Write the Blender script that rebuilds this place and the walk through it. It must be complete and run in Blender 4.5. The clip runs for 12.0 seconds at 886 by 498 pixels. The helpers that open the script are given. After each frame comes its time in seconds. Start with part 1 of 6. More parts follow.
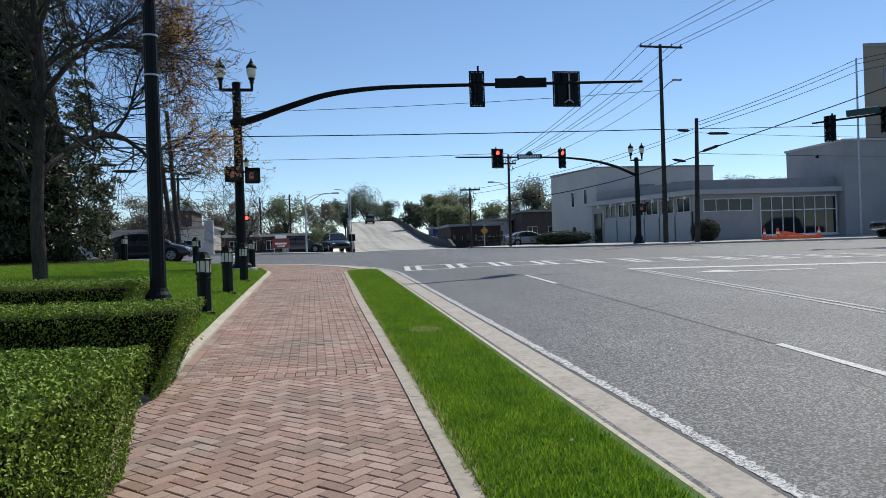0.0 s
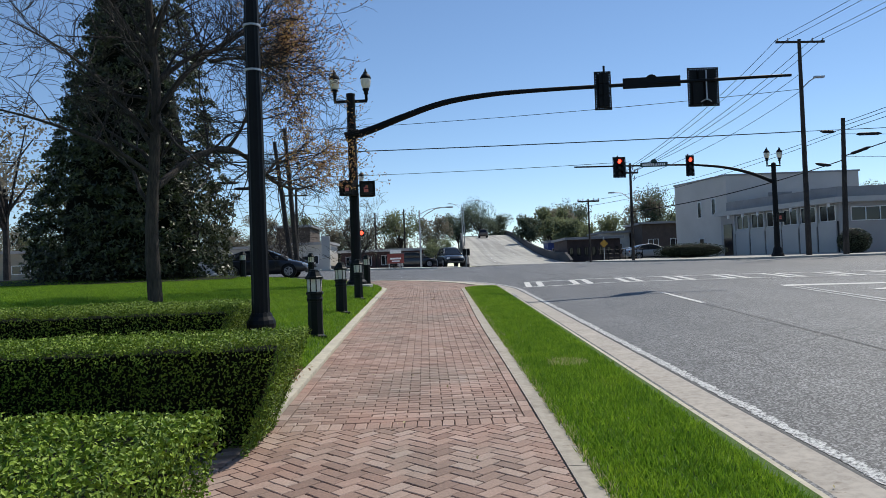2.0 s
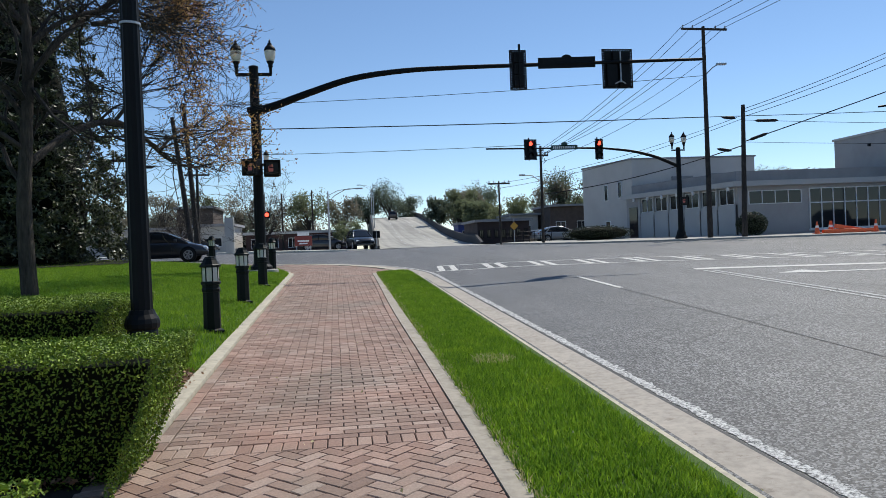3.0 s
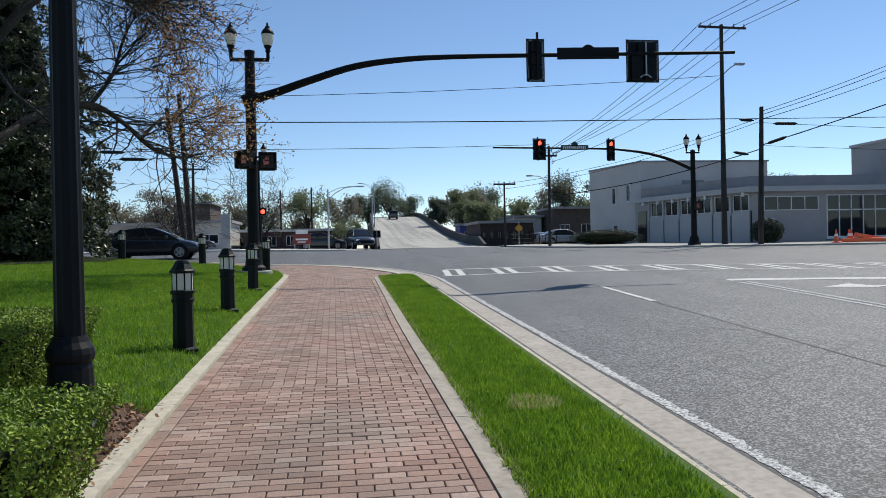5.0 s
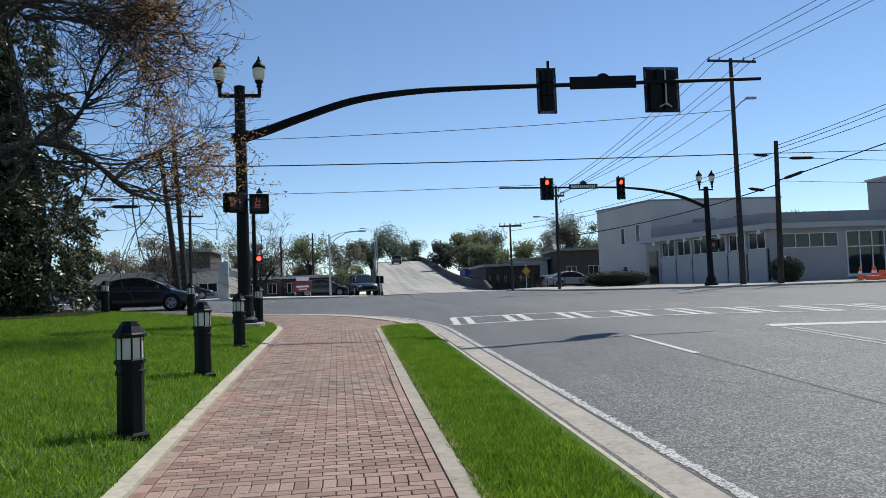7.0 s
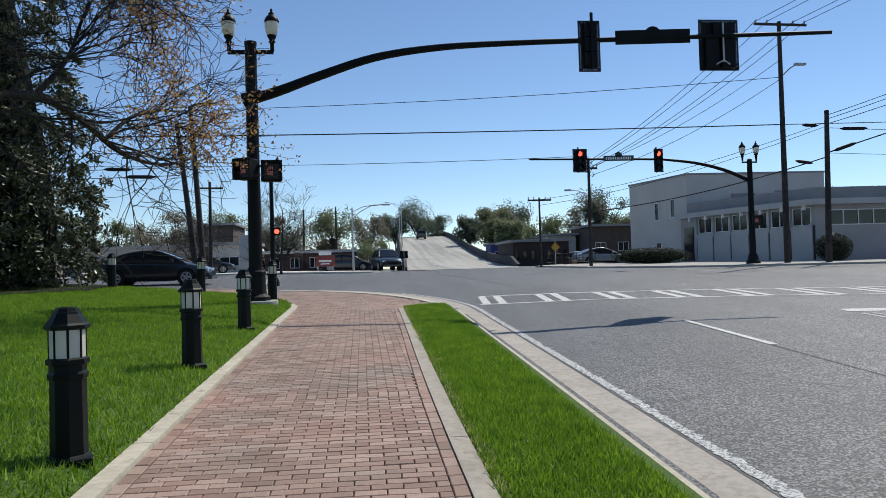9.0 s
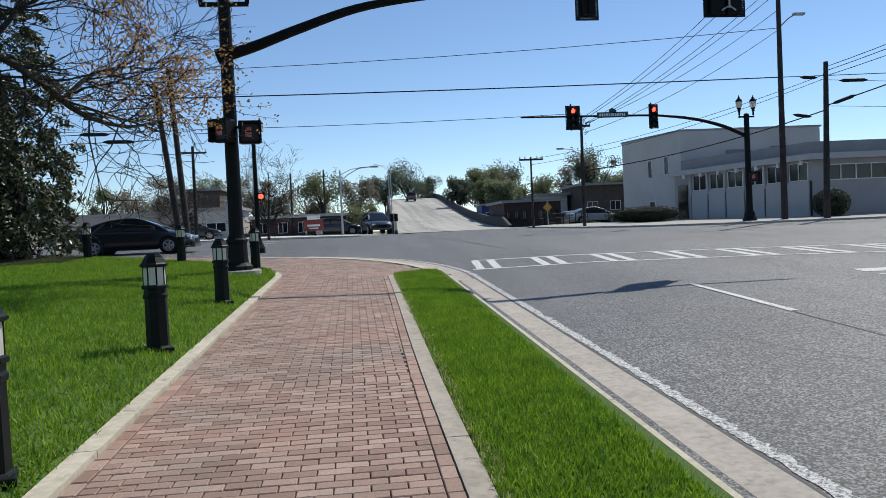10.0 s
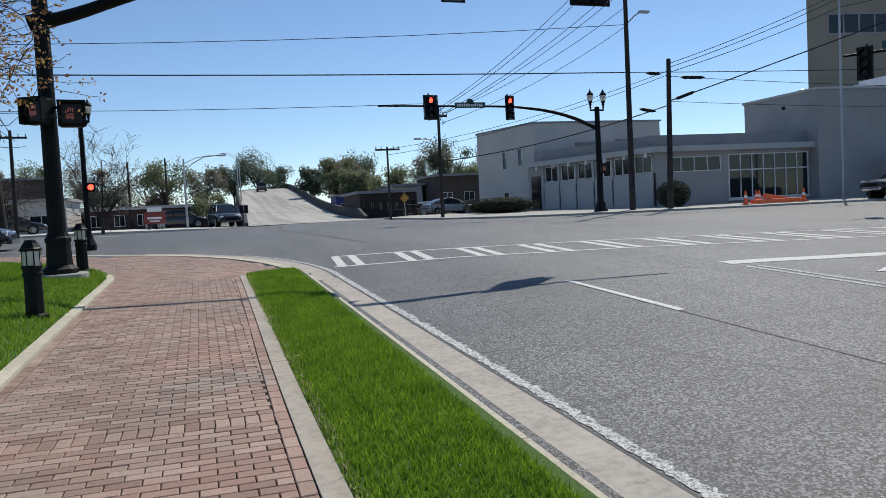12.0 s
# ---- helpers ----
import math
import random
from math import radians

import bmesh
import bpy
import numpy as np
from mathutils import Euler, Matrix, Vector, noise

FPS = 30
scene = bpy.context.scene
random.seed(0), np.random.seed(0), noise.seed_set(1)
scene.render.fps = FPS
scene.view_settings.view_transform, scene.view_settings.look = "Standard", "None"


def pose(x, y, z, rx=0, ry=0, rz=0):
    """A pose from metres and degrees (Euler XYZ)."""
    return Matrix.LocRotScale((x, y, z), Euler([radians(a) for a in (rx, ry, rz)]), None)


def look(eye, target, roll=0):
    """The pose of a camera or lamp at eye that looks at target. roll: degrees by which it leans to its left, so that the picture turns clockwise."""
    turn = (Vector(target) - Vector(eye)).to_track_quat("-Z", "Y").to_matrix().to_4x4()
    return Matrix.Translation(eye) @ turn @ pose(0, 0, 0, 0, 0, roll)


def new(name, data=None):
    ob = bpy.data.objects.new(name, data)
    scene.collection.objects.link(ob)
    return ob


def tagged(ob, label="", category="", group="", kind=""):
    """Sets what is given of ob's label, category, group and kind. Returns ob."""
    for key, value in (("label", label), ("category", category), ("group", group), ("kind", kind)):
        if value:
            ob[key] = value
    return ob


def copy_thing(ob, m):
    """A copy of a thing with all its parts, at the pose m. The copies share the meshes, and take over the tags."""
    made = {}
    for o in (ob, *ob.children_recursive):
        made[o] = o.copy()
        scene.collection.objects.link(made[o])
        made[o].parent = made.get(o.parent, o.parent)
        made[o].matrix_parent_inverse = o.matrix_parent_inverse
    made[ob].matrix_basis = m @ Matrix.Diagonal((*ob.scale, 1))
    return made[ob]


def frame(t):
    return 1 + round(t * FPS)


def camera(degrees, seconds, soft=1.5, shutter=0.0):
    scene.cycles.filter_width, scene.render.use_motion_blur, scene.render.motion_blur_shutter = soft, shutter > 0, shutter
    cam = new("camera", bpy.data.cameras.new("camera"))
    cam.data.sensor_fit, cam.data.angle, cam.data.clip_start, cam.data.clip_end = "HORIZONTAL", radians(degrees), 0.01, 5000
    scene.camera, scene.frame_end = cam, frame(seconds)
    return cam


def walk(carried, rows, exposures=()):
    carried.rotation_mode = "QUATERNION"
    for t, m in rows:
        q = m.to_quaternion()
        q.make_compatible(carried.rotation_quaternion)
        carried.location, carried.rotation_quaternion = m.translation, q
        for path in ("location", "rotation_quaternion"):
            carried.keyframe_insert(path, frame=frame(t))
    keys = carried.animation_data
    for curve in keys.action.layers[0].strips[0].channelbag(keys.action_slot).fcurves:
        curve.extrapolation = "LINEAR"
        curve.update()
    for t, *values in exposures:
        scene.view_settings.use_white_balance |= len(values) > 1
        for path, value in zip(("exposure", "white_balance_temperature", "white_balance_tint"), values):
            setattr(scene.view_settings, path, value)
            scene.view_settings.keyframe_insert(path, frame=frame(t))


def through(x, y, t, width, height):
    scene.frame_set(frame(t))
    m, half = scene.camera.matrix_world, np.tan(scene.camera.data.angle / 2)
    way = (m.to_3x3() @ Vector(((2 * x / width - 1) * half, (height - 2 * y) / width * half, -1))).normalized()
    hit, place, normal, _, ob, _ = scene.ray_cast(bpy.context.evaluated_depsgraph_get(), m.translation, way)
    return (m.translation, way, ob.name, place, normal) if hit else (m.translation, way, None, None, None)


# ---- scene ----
cam = camera(61.0, 12.0, soft=0.6)
PATH = [
    (0, (-0.062, -0.361, 1.299), (0.255, 1.614, 1.299), -1.9),
    (0.5, (-0.036, -0.078, 1.291), (0.176, 1.91, 1.346), -1.7),
    (1, (-0.14, 0.361, 1.307), (0.011, 2.353, 1.399), -3.3),
    (1.5, (-0.174, 0.79, 1.357), (-0.091, 2.787, 1.43), -2.3),
    (2, (-0.175, 1.194, 1.346), (-0.153, 3.193, 1.394), -2.2),
    (2.5, (-0.225, 1.627, 1.376), (-0.158, 3.624, 1.448), -3.1),
    (3, (-0.204, 2.1, 1.412), (0.056, 4.083, 1.402), -2.3),
    (5, (-0.211, 3.876, 1.49), (0.051, 5.859, 1.481), -1.2),
    (5.5, (-0.208, 4.317, 1.525), (0.105, 6.292, 1.552), -1.0),
    (6, (-0.129, 4.762, 1.555), (0.147, 6.743, 1.592), -1.9),
    (6.5, (-0.071, 5.181, 1.546), (0.146, 7.169, 1.552), -1.9),
    (7, (-0.081, 5.656, 1.561), (0.175, 7.637, 1.669), -2.2),
    (9, (0.034, 7.453, 1.592), (0.223, 9.443, 1.637), -1.7),
    (9.5, (0.096, 7.889, 1.62), (0.249, 9.882, 1.571), -2.2),
    (10, (0.109, 8.371, 1.649), (0.319, 10.36, 1.591), -2.7),
    (10.5, (0.146, 8.732, 1.695), (0.325, 10.723, 1.643), -3.0),
    (11, (0.219, 9.037, 1.708), (0.582, 11.004, 1.679), -1.9),
    (11.5, (0.183, 9.323, 1.736), (0.833, 11.214, 1.674), -3.4),
    (12, (0.116, 9.582, 1.741), (0.703, 11.491, 1.638), -3.0),
]
walk(cam, [(t, look(eye, target, roll)) for t, eye, target, roll in PATH], [(0, 0.0, 6350, 8), (7, -0.02, 6350, 8), (9.5, -0.04, 6350, 8), (10.5, 0.0, 6350, 8), (12, -0.08, 6350, 8)])

# ---- world, sun ----
SUN_AZ = math.atan2(0.70, 0.71)      # from +y towards +x
SUN_EL = radians(51.5)
world = bpy.data.worlds.new("world")
scene.world = world
world.use_nodes = True
wn = world.node_tree.nodes
sky = wn.new("ShaderNodeTexSky")
sky.sky_type = "NISHITA"
sky.sun_disc = False
sky.sun_elevation = SUN_EL
sky.sun_rotation = SUN_AZ
sky.altitude, sky.air_density, sky.dust_density, sky.ozone_density = 1500.0, 1.0, 0.0, 3.5
wn["Background"].inputs["Strength"].default_value = 0.125
world.node_tree.links.new(sky.outputs[0], wn["Background"].inputs["Color"])
sun = new("sun", bpy.data.lights.new("sun", "SUN"))
sun.data.energy, sun.data.angle, sun.data.color = 4.3, radians(0.53), (1.0, 0.935, 0.83)
sun_dir = Vector((math.sin(SUN_AZ) * math.cos(SUN_EL), math.cos(SUN_AZ) * math.cos(SUN_EL), math.sin(SUN_EL)))
sun.matrix_world = look(sun_dir * 50, (0, 0, 0))


# ---- materials ----
class Mat:
    """A small builder of node materials."""

    def __init__(self, name, color=(0.5, 0.5, 0.5), rough=0.7, metal=0.0):
        self.m = bpy.data.materials.new(name)
        self.m.use_nodes = True
        self.t = self.m.node_tree
        self.b = self.t.nodes["Principled BSDF"]
        self.b.inputs["Base Color"].default_value = (*color, 1)
        self.b.inputs["Roughness"].default_value = rough
        self.b.inputs["Metallic"].default_value = metal
        self.co = None

    def node(self, kind, **values):
        n = self.t.nodes.new("ShaderNode" + kind)
        for key, value in values.items():
            n.inputs[key].default_value = value
        return n

    def link(self, a, b):
        self.t.links.new(a, b)

    def coords(self):
        if self.co is None:
            geo = self.node("NewGeometry")
            self.co = geo.outputs["Position"]
        return self.co

    def noise(self, scale, detail=4.0, stretch=None, rough=0.6):
        n = self.node("TexNoise", Scale=scale, Detail=detail, Roughness=rough)
        if stretch:
            mp = self.node("Mapping")
            mp.inputs["Scale"].default_value = stretch
            self.link(self.coords(), mp.inputs["Vector"])
            self.link(mp.outputs[0], n.inputs["Vector"])
        else:
            self.link(self.coords(), n.inputs["Vector"])
        return n.outputs["Fac"]

    def ramp(self, fac, stops):
        r = self.node("ValToRGB")
        e = r.color_ramp.elements
        while len(e) < len(stops):
            e.new(0.5)
        for el, (pos, col) in zip(e, stops):
            el.position = pos
            el.color = (*col, 1) if len(col) == 3 else col
        self.link(fac, r.inputs[0])
        return r.outputs[0]

    def mix(self, fac, a, b, mode="MIX"):
        n = self.t.nodes.new("ShaderNodeMix")
        n.data_type, n.blend_type = "RGBA", mode
        for sock, v in ((n.inputs[0], fac), (n.inputs[6], a), (n.inputs[7], b)):
            if hasattr(v, "is_output"):
                self.link(v, sock)
            elif isinstance(v, (int, float)):
                sock.default_value = v
            else:
                sock.default_value = (*v, 1)
        return n.outputs[2]

    def color(self, out):
        self.link(out, self.b.inputs["Base Color"])
        return self

    def bump(self, height, strength=0.3, distance=0.01):
        n = self.node("Bump", Strength=strength, Distance=distance)
        self.link(height, n.inputs["Height"])
        self.link(n.outputs[0], self.b.inputs["Normal"])
        return self

    def random(self):
        return self.node("ObjectInfo").outputs["Random"]

    def island(self):
        return self.node("NewGeometry").outputs["Random Per Island"]


def shade(c, k):
    return tuple(min(1.0, v * k) for v in c)


def plain(name, c, rough=0.6, metal=0.0, grain=6.0, amount=0.18, bump=0.15, fine=120.0):
    """A surface with a broad stain and a fine grain."""
    m = Mat(name, c, rough, metal)
    a = m.ramp(m.noise(grain, 5), [(0.3, shade(c, 1 - amount)), (0.7, shade(c, 1 + amount))])
    f = m.noise(fine, 3)
    m.color(m.mix(0.35, a, m.ramp(f, [(0.3, shade(c, 1 - amount)), (0.7, shade(c, 1 + amount))])))
    if max(c) < 0.03:
        m.b.inputs["Specular IOR Level"].default_value = 0.18
    if bump:
        m.bump(f, bump, 0.004)
    return m.m


def m_asphalt():
    m = Mat("asphalt", rough=0.66)
    v = m.node("TexVoronoi", Scale=62.0)
    m.link(m.coords(), v.inputs["Vector"])
    stone = m.ramp(v.outputs["Color"], [(0.2, (0.014, 0.014, 0.0145)), (0.5, (0.069, 0.069, 0.0695)), (0.8, (0.245, 0.245, 0.247))])
    broad = m.ramp(m.noise(0.35, 5), [(0.3, (0.8, 0.8, 0.81)), (0.7, (1.15, 1.14, 1.12))])
    lanes = m.ramp(m.noise(1.0, 3, (0.9, 0.05, 1)), [(0.35, (0.86, 0.86, 0.86)), (0.65, (1.1, 1.1, 1.1))])
    c = m.mix(1.0, m.mix(1.0, stone, broad, "MULTIPLY"), lanes, "MULTIPLY")
    crack = m.node("TexVoronoi", Scale=0.22)
    crack.feature = "DISTANCE_TO_EDGE"
    wob = m.node("TexNoise", Scale=1.2, Detail=5.0)
    m.link(m.coords(), wob.inputs["Vector"])
    mixv = m.mix(0.25, m.coords(), wob.outputs["Color"], "ADD")
    m.link(mixv, crack.inputs["Vector"])
    line = m.ramp(crack.outputs["Distance"], [(0.0, (0, 0, 0)), (0.004, (1, 1, 1))])
    c = m.mix(1.0, c, m.mix(0.6, (1, 1, 1), line), "MULTIPLY")
    m.color(c)
    m.bump(v.outputs["Distance"], 0.5, 0.006)
    return m.m


def m_concrete(name, c=(0.46, 0.43, 0.37)):
    m = Mat(name, c, 0.9)
    a = m.ramp(m.noise(1.6, 6), [(0.3, shade(c, 0.72)), (0.65, shade(c, 1.1))])
    s = m.ramp(m.noise(14, 5), [(0.35, shade(c, 0.6)), (0.6, shade(c, 1.15))])
    spots = m.ramp(m.noise(4.5, 8, rough=0.75), [(0.32, (0.55, 0.52, 0.48)), (0.42, (1, 1, 1))])
    m.color(m.mix(1.0, m.mix(0.4, a, s), spots, "MULTIPLY"))
    m.bump(m.noise(90, 3), 0.35, 0.004)
    return m.m


def m_brick():
    m = Mat("clay_paver", rough=0.76)
    r = m.ramp(m.random(), [(0.0, (0.24, 0.155, 0.12)), (0.4, (0.31, 0.207, 0.162)), (0.75, (0.36, 0.25, 0.2)), (1.0, (0.41, 0.302, 0.25))])
    broad = m.ramp(m.noise(0.9, 4), [(0.3, (0.80, 0.88, 0.86)), (0.7, (1.15, 1.03, 0.98))])
    grain = m.ramp(m.noise(60, 4), [(0.3, (0.78, 0.78, 0.78)), (0.7, (1.15, 1.15, 1.15))])
    m.color(m.mix(1.0, m.mix(1.0, r, broad, "MULTIPLY"), grain, "MULTIPLY"))
    m.bump(m.noise(110, 3), 0.4, 0.004)
    return m.m


def m_grass_soil(name, a, b, c):
    m = Mat(name, rough=0.95)
    n = m.ramp(m.noise(1.3, 6), [(0.3, a), (0.55, b), (0.75, c)])
    f = m.ramp(m.noise(70, 4), [(0.3, (0.55, 0.55, 0.55)), (0.7, (1.25, 1.25, 1.25))])
    m.color(m.mix(1.0, n, f, "MULTIPLY"))
    m.bump(m.noise(80, 3), 0.6, 0.02)
    return m.m


def m_leaf(name, a, b, rough=0.45, through=0.35, gloss=0.5, patches=None):
    """Leaves that vary one by one, and in broad patches where a scale is given."""
    m = Mat(name, rough=rough)
    m.b.inputs["Specular IOR Level"].default_value = gloss
    c = m.ramp(m.island(), [(0.0, a), (1.0, b)])
    if patches:
        c = m.mix(1.0, c, m.ramp(m.noise(patches, 5), [(0.32, (0.72, 0.78, 0.75)), (0.5, (1.0, 1.0, 1.0)), (0.68, (1.3, 1.16, 1.1))]), "MULTIPLY")
    m.color(c)
    tr = m.node("BsdfTranslucent")
    m.link(c, tr.inputs["Color"])
    mx = m.node("MixShader")
    mx.inputs[0].default_value = through
    m.link(m.b.outputs[0], mx.inputs[1])
    m.link(tr.outputs[0], mx.inputs[2])
    m.link(mx.outputs[0], m.t.nodes["Material Output"].inputs["Surface"])
    return m.m


def m_bark(name, c):
    m = Mat(name, c, 0.9)
    n = m.noise(9, 6, (3, 3, 0.5))
    blotch = m.ramp(m.noise(2.2, 4), [(0.35, (0.7, 0.7, 0.7)), (0.7, (1.35, 1.33, 1.28))])
    m.color(m.mix(1.0, m.ramp(n, [(0.3, shade(c, 0.4)), (0.7, shade(c, 1.5))]), blotch, "MULTIPLY"))
    m.bump(n, 1.0, 0.04)
    return m.m


def m_glow(name, c, strength):
    m = Mat(name, c, 0.3)
    m.b.inputs["Emission Color"].default_value = (*c, 1)
    m.b.inputs["Emission Strength"].default_value = strength
    return m.m


ASPHALT = m_asphalt()
CONCRETE = m_concrete("kerb_concrete", (0.54, 0.49, 0.38))
GUTTER = m_concrete("gutter_concrete", (0.43, 0.385, 0.33))
KERB_GREY = m_concrete("stained_kerb_concrete", (0.40, 0.355, 0.29))
PLINTH = m_concrete("plinth_concrete", (0.38, 0.37, 0.34))
BRICK = m_brick()
# sand between the pavers, darkened: the shade inside the joints is in the colour
JOINT = plain("shaded_joint_sand", (0.045, 0.035, 0.028), 0.95, grain=3, fine=200)
LAWN = m_grass_soil("lawn_soil", (0.05, 0.10, 0.010), (0.07, 0.13, 0.014), (0.10, 0.15, 0.03))
BLADE = m_leaf("grass_blade", (0.09, 0.195, 0.009), (0.315, 0.48, 0.04), 0.6, 0.4, 0.3, 2.6)
STRAW = m_leaf("dry_grass", (0.46, 0.40, 0.18), (0.64, 0.58, 0.32), 0.7, 0.35)
EARTH = m_grass_soil("earth", (0.10, 0.11, 0.06), (0.14, 0.14, 0.08), (0.2, 0.18, 0.12))
MULCH = plain("mulch_soil", (0.09, 0.055, 0.035), 0.95, grain=9, amount=0.4, fine=90)
HEDGE_LEAF = m_leaf("box_leaf", (0.05, 0.10, 0.008), (0.30, 0.41, 0.045), 0.55, 0.08, 0.25)
# near-black fill for foliage interiors: the inner shade is put into the colour
SHADE_CORE = plain("foliage_shade", (0.004, 0.006, 0.002), 0.95, grain=14)
BLACK = plain("black_paint", (0.005, 0.006, 0.007), 0.55, grain=4, amount=0.3, bump=0.05)
DARK = plain("dark_green_paint", (0.004, 0.007, 0.006), 0.5, grain=5, amount=0.3, bump=0.08)
WHITE_PAINT = Mat("road_paint", rough=0.8)
_n = WHITE_PAINT.noise(28, 5)
WHITE_PAINT.color(WHITE_PAINT.ramp(_n, [(0.34, (0.16, 0.16, 0.155)), (0.44, (0.55, 0.54, 0.51)), (0.7, (0.74, 0.73, 0.69))]))
WHITE_PAINT = WHITE_PAINT.m
WORN_PAINT = Mat("worn_edge_paint", rough=0.85)
_n = WORN_PAINT.noise(34, 6, rough=0.72)
WORN_PAINT.color(WORN_PAINT.ramp(_n, [(0.40, (0.07, 0.07, 0.07)), (0.47, (0.36, 0.36, 0.35)), (0.56, (0.62, 0.62, 0.60)), (0.7, (0.78, 0.78, 0.75))]))
WORN_PAINT.bump(_n, 0.6, 0.01)
WORN_PAINT = WORN_PAINT.m
TAR = plain("tar_seal", (0.035, 0.035, 0.036), 0.7, grain=8)
WOOD_POLE = m_bark("pole_timber", (0.042, 0.035, 0.031))
BARK = m_bark("bark", (0.052, 0.040, 0.031))
BARK_DARK = m_bark("dark_bark", (0.05, 0.042, 0.038))
WALL_GREY = plain("grey_render", (0.345, 0.338, 0.335), 0.9, grain=0.7, amount=0.13, fine=40)
WALL_LIGHT = plain("pale_render", (0.50, 0.485, 0.465), 0.9, grain=0.5, amount=0.12, fine=40)
WALL_BEIGE = plain("beige_render", (0.25, 0.225, 0.18), 0.9, grain=0.5, amount=0.12, fine=40)
FASCIA = plain("grey_fascia", (0.26, 0.26, 0.27), 0.8, grain=1.0, fine=40)
PANEL = plain("cladding_panel", (0.415, 0.42, 0.42), 0.7, grain=0.8, amount=0.08, fine=40)
TRIM_WHITE = plain("white_trim", (0.72, 0.72, 0.72), 0.6, grain=3, amount=0.08)
WIRE = plain("cable", (0.02, 0.02, 0.022), 0.6, bump=0)
STEEL = plain("galvanised_steel", (0.42, 0.43, 0.45), 0.5, 0.6, grain=8)
glass_m = Mat("window_glass", (0.015, 0.018, 0.022), 0.06)
GLASS = glass_m.m
FROST = m_leaf("frosted_glass", (0.84, 0.83, 0.75), (0.9, 0.89, 0.81), 0.35, 0.5)
RED_ON = m_glow("red_lens_lit", (1.0, 0.06, 0.03), 4.0)
LENS_OFF = plain("dark_lens", (0.02, 0.02, 0.02), 0.25, bump=0)
SIGN_GREEN = plain("sign_green", (0.01, 0.05, 0.045), 0.5, bump=0)
SIGN_WHITE = plain("sign_white", (0.8, 0.8, 0.8), 0.5, bump=0)


# ---- mesh helpers ----
def thing(name, at, label, category, group="", turn=0.0):
    ob = new(name)
    ob.empty_display_size = 0.2
    ob.matrix_world = pose(*at, 0, 0, turn)
    return tagged(ob, label, category, group)


def finish(bm, name, material, smooth=False):
    me = bpy.data.meshes.new(name)
    bm.normal_update()
    bm.to_mesh(me)
    bm.free()
    for m in material if isinstance(material, (list, tuple)) else [material]:
        me.materials.append(m)
    if smooth:
        me.polygons.foreach_set("use_smooth", [True] * len(me.polygons))
    return me


def part(name, bm, material, parent=None, label="", smooth=False):
    ob = new(name, finish(bm, name, material, smooth))
    if parent is not None:
        ob.parent = parent
    return tagged(ob, label)


def box(bm, lo, hi, bevel=0.0, m=None):
    lo, hi = Vector(lo), Vector(hi)
    mat = Matrix.Translation((lo + hi) / 2) @ Matrix.Diagonal((*(hi - lo), 1))
    r = bmesh.ops.create_cube(bm, size=1.0, matrix=(m @ mat) if m else mat)
    if bevel:
        edges = list({e for v in r["verts"] for e in v.link_edges})
        bmesh.ops.bevel(bm, geom=edges, offset=bevel, segments=2, affect="EDGES", profile=0.6)
    return bm


def B(*boxes, bevel=0.0):
    bm = bmesh.new()
    for lo, hi in boxes:
        box(bm, lo, hi, bevel)
    return bm


def rod(bm, a, b, r0, r1=None, n=10, caps=True):
    a, b = Vector(a), Vector(b)
    d = b - a
    if d.length < 1e-6:
        return bm
    m = Matrix.Translation((a + b) / 2) @ d.to_track_quat("Z", "Y").to_matrix().to_4x4()
    bmesh.ops.create_cone(bm, cap_ends=caps, segments=n, radius1=r0, radius2=r0 if r1 is None else r1, depth=d.length, matrix=m)
    return bm


def lathe(bm, profile, n=16, at=(0, 0, 0), flute=0.0):
    """Turns (radius, height) rows about a vertical axis."""
    rings = []
    for r, z in profile:
        ring = []
        for i in range(n):
            a = 2 * math.pi * i / n
            k = r * (1 - flute * (i % 2))
            ring.append(bm.verts.new((at[0] + k * math.cos(a), at[1] + k * math.sin(a), at[2] + z)))
        rings.append(ring)
    for p, q in zip(rings, rings[1:]):
        for i in range(n):
            bm.faces.new((p[i], p[(i + 1) % n], q[(i + 1) % n], q[i]))
    bm.faces.new(list(reversed(rings[0])))
    bm.faces.new(rings[-1])
    return bm


def tube(bm, pts, radii, n=8):
    """A tube through points, with one radius a point."""
    pts = [Vector(p) for p in pts]
    rings = []
    side = None
    for i, p in enumerate(pts):
        d = (pts[min(i + 1, len(pts) - 1)] - pts[max(i - 1, 0)]).normalized()
        if side is None:
            side = d.orthogonal().normalized()
        side = (side - d * side.dot(d)).normalized()
        up = d.cross(side)
        r = radii[i] if hasattr(radii, "__len__") else radii
        rings.append([bm.verts.new(p + (side * math.cos(2 * math.pi * k / n) + up * math.sin(2 * math.pi * k / n)) * r) for k in range(n)])
    for a, b in zip(rings, rings[1:]):
        for k in range(n):
            bm.faces.new((a[k], a[(k + 1) % n], b[(k + 1) % n], b[k]))
    bm.faces.new(list(reversed(rings[0])))
    bm.faces.new(rings[-1])
    return bm


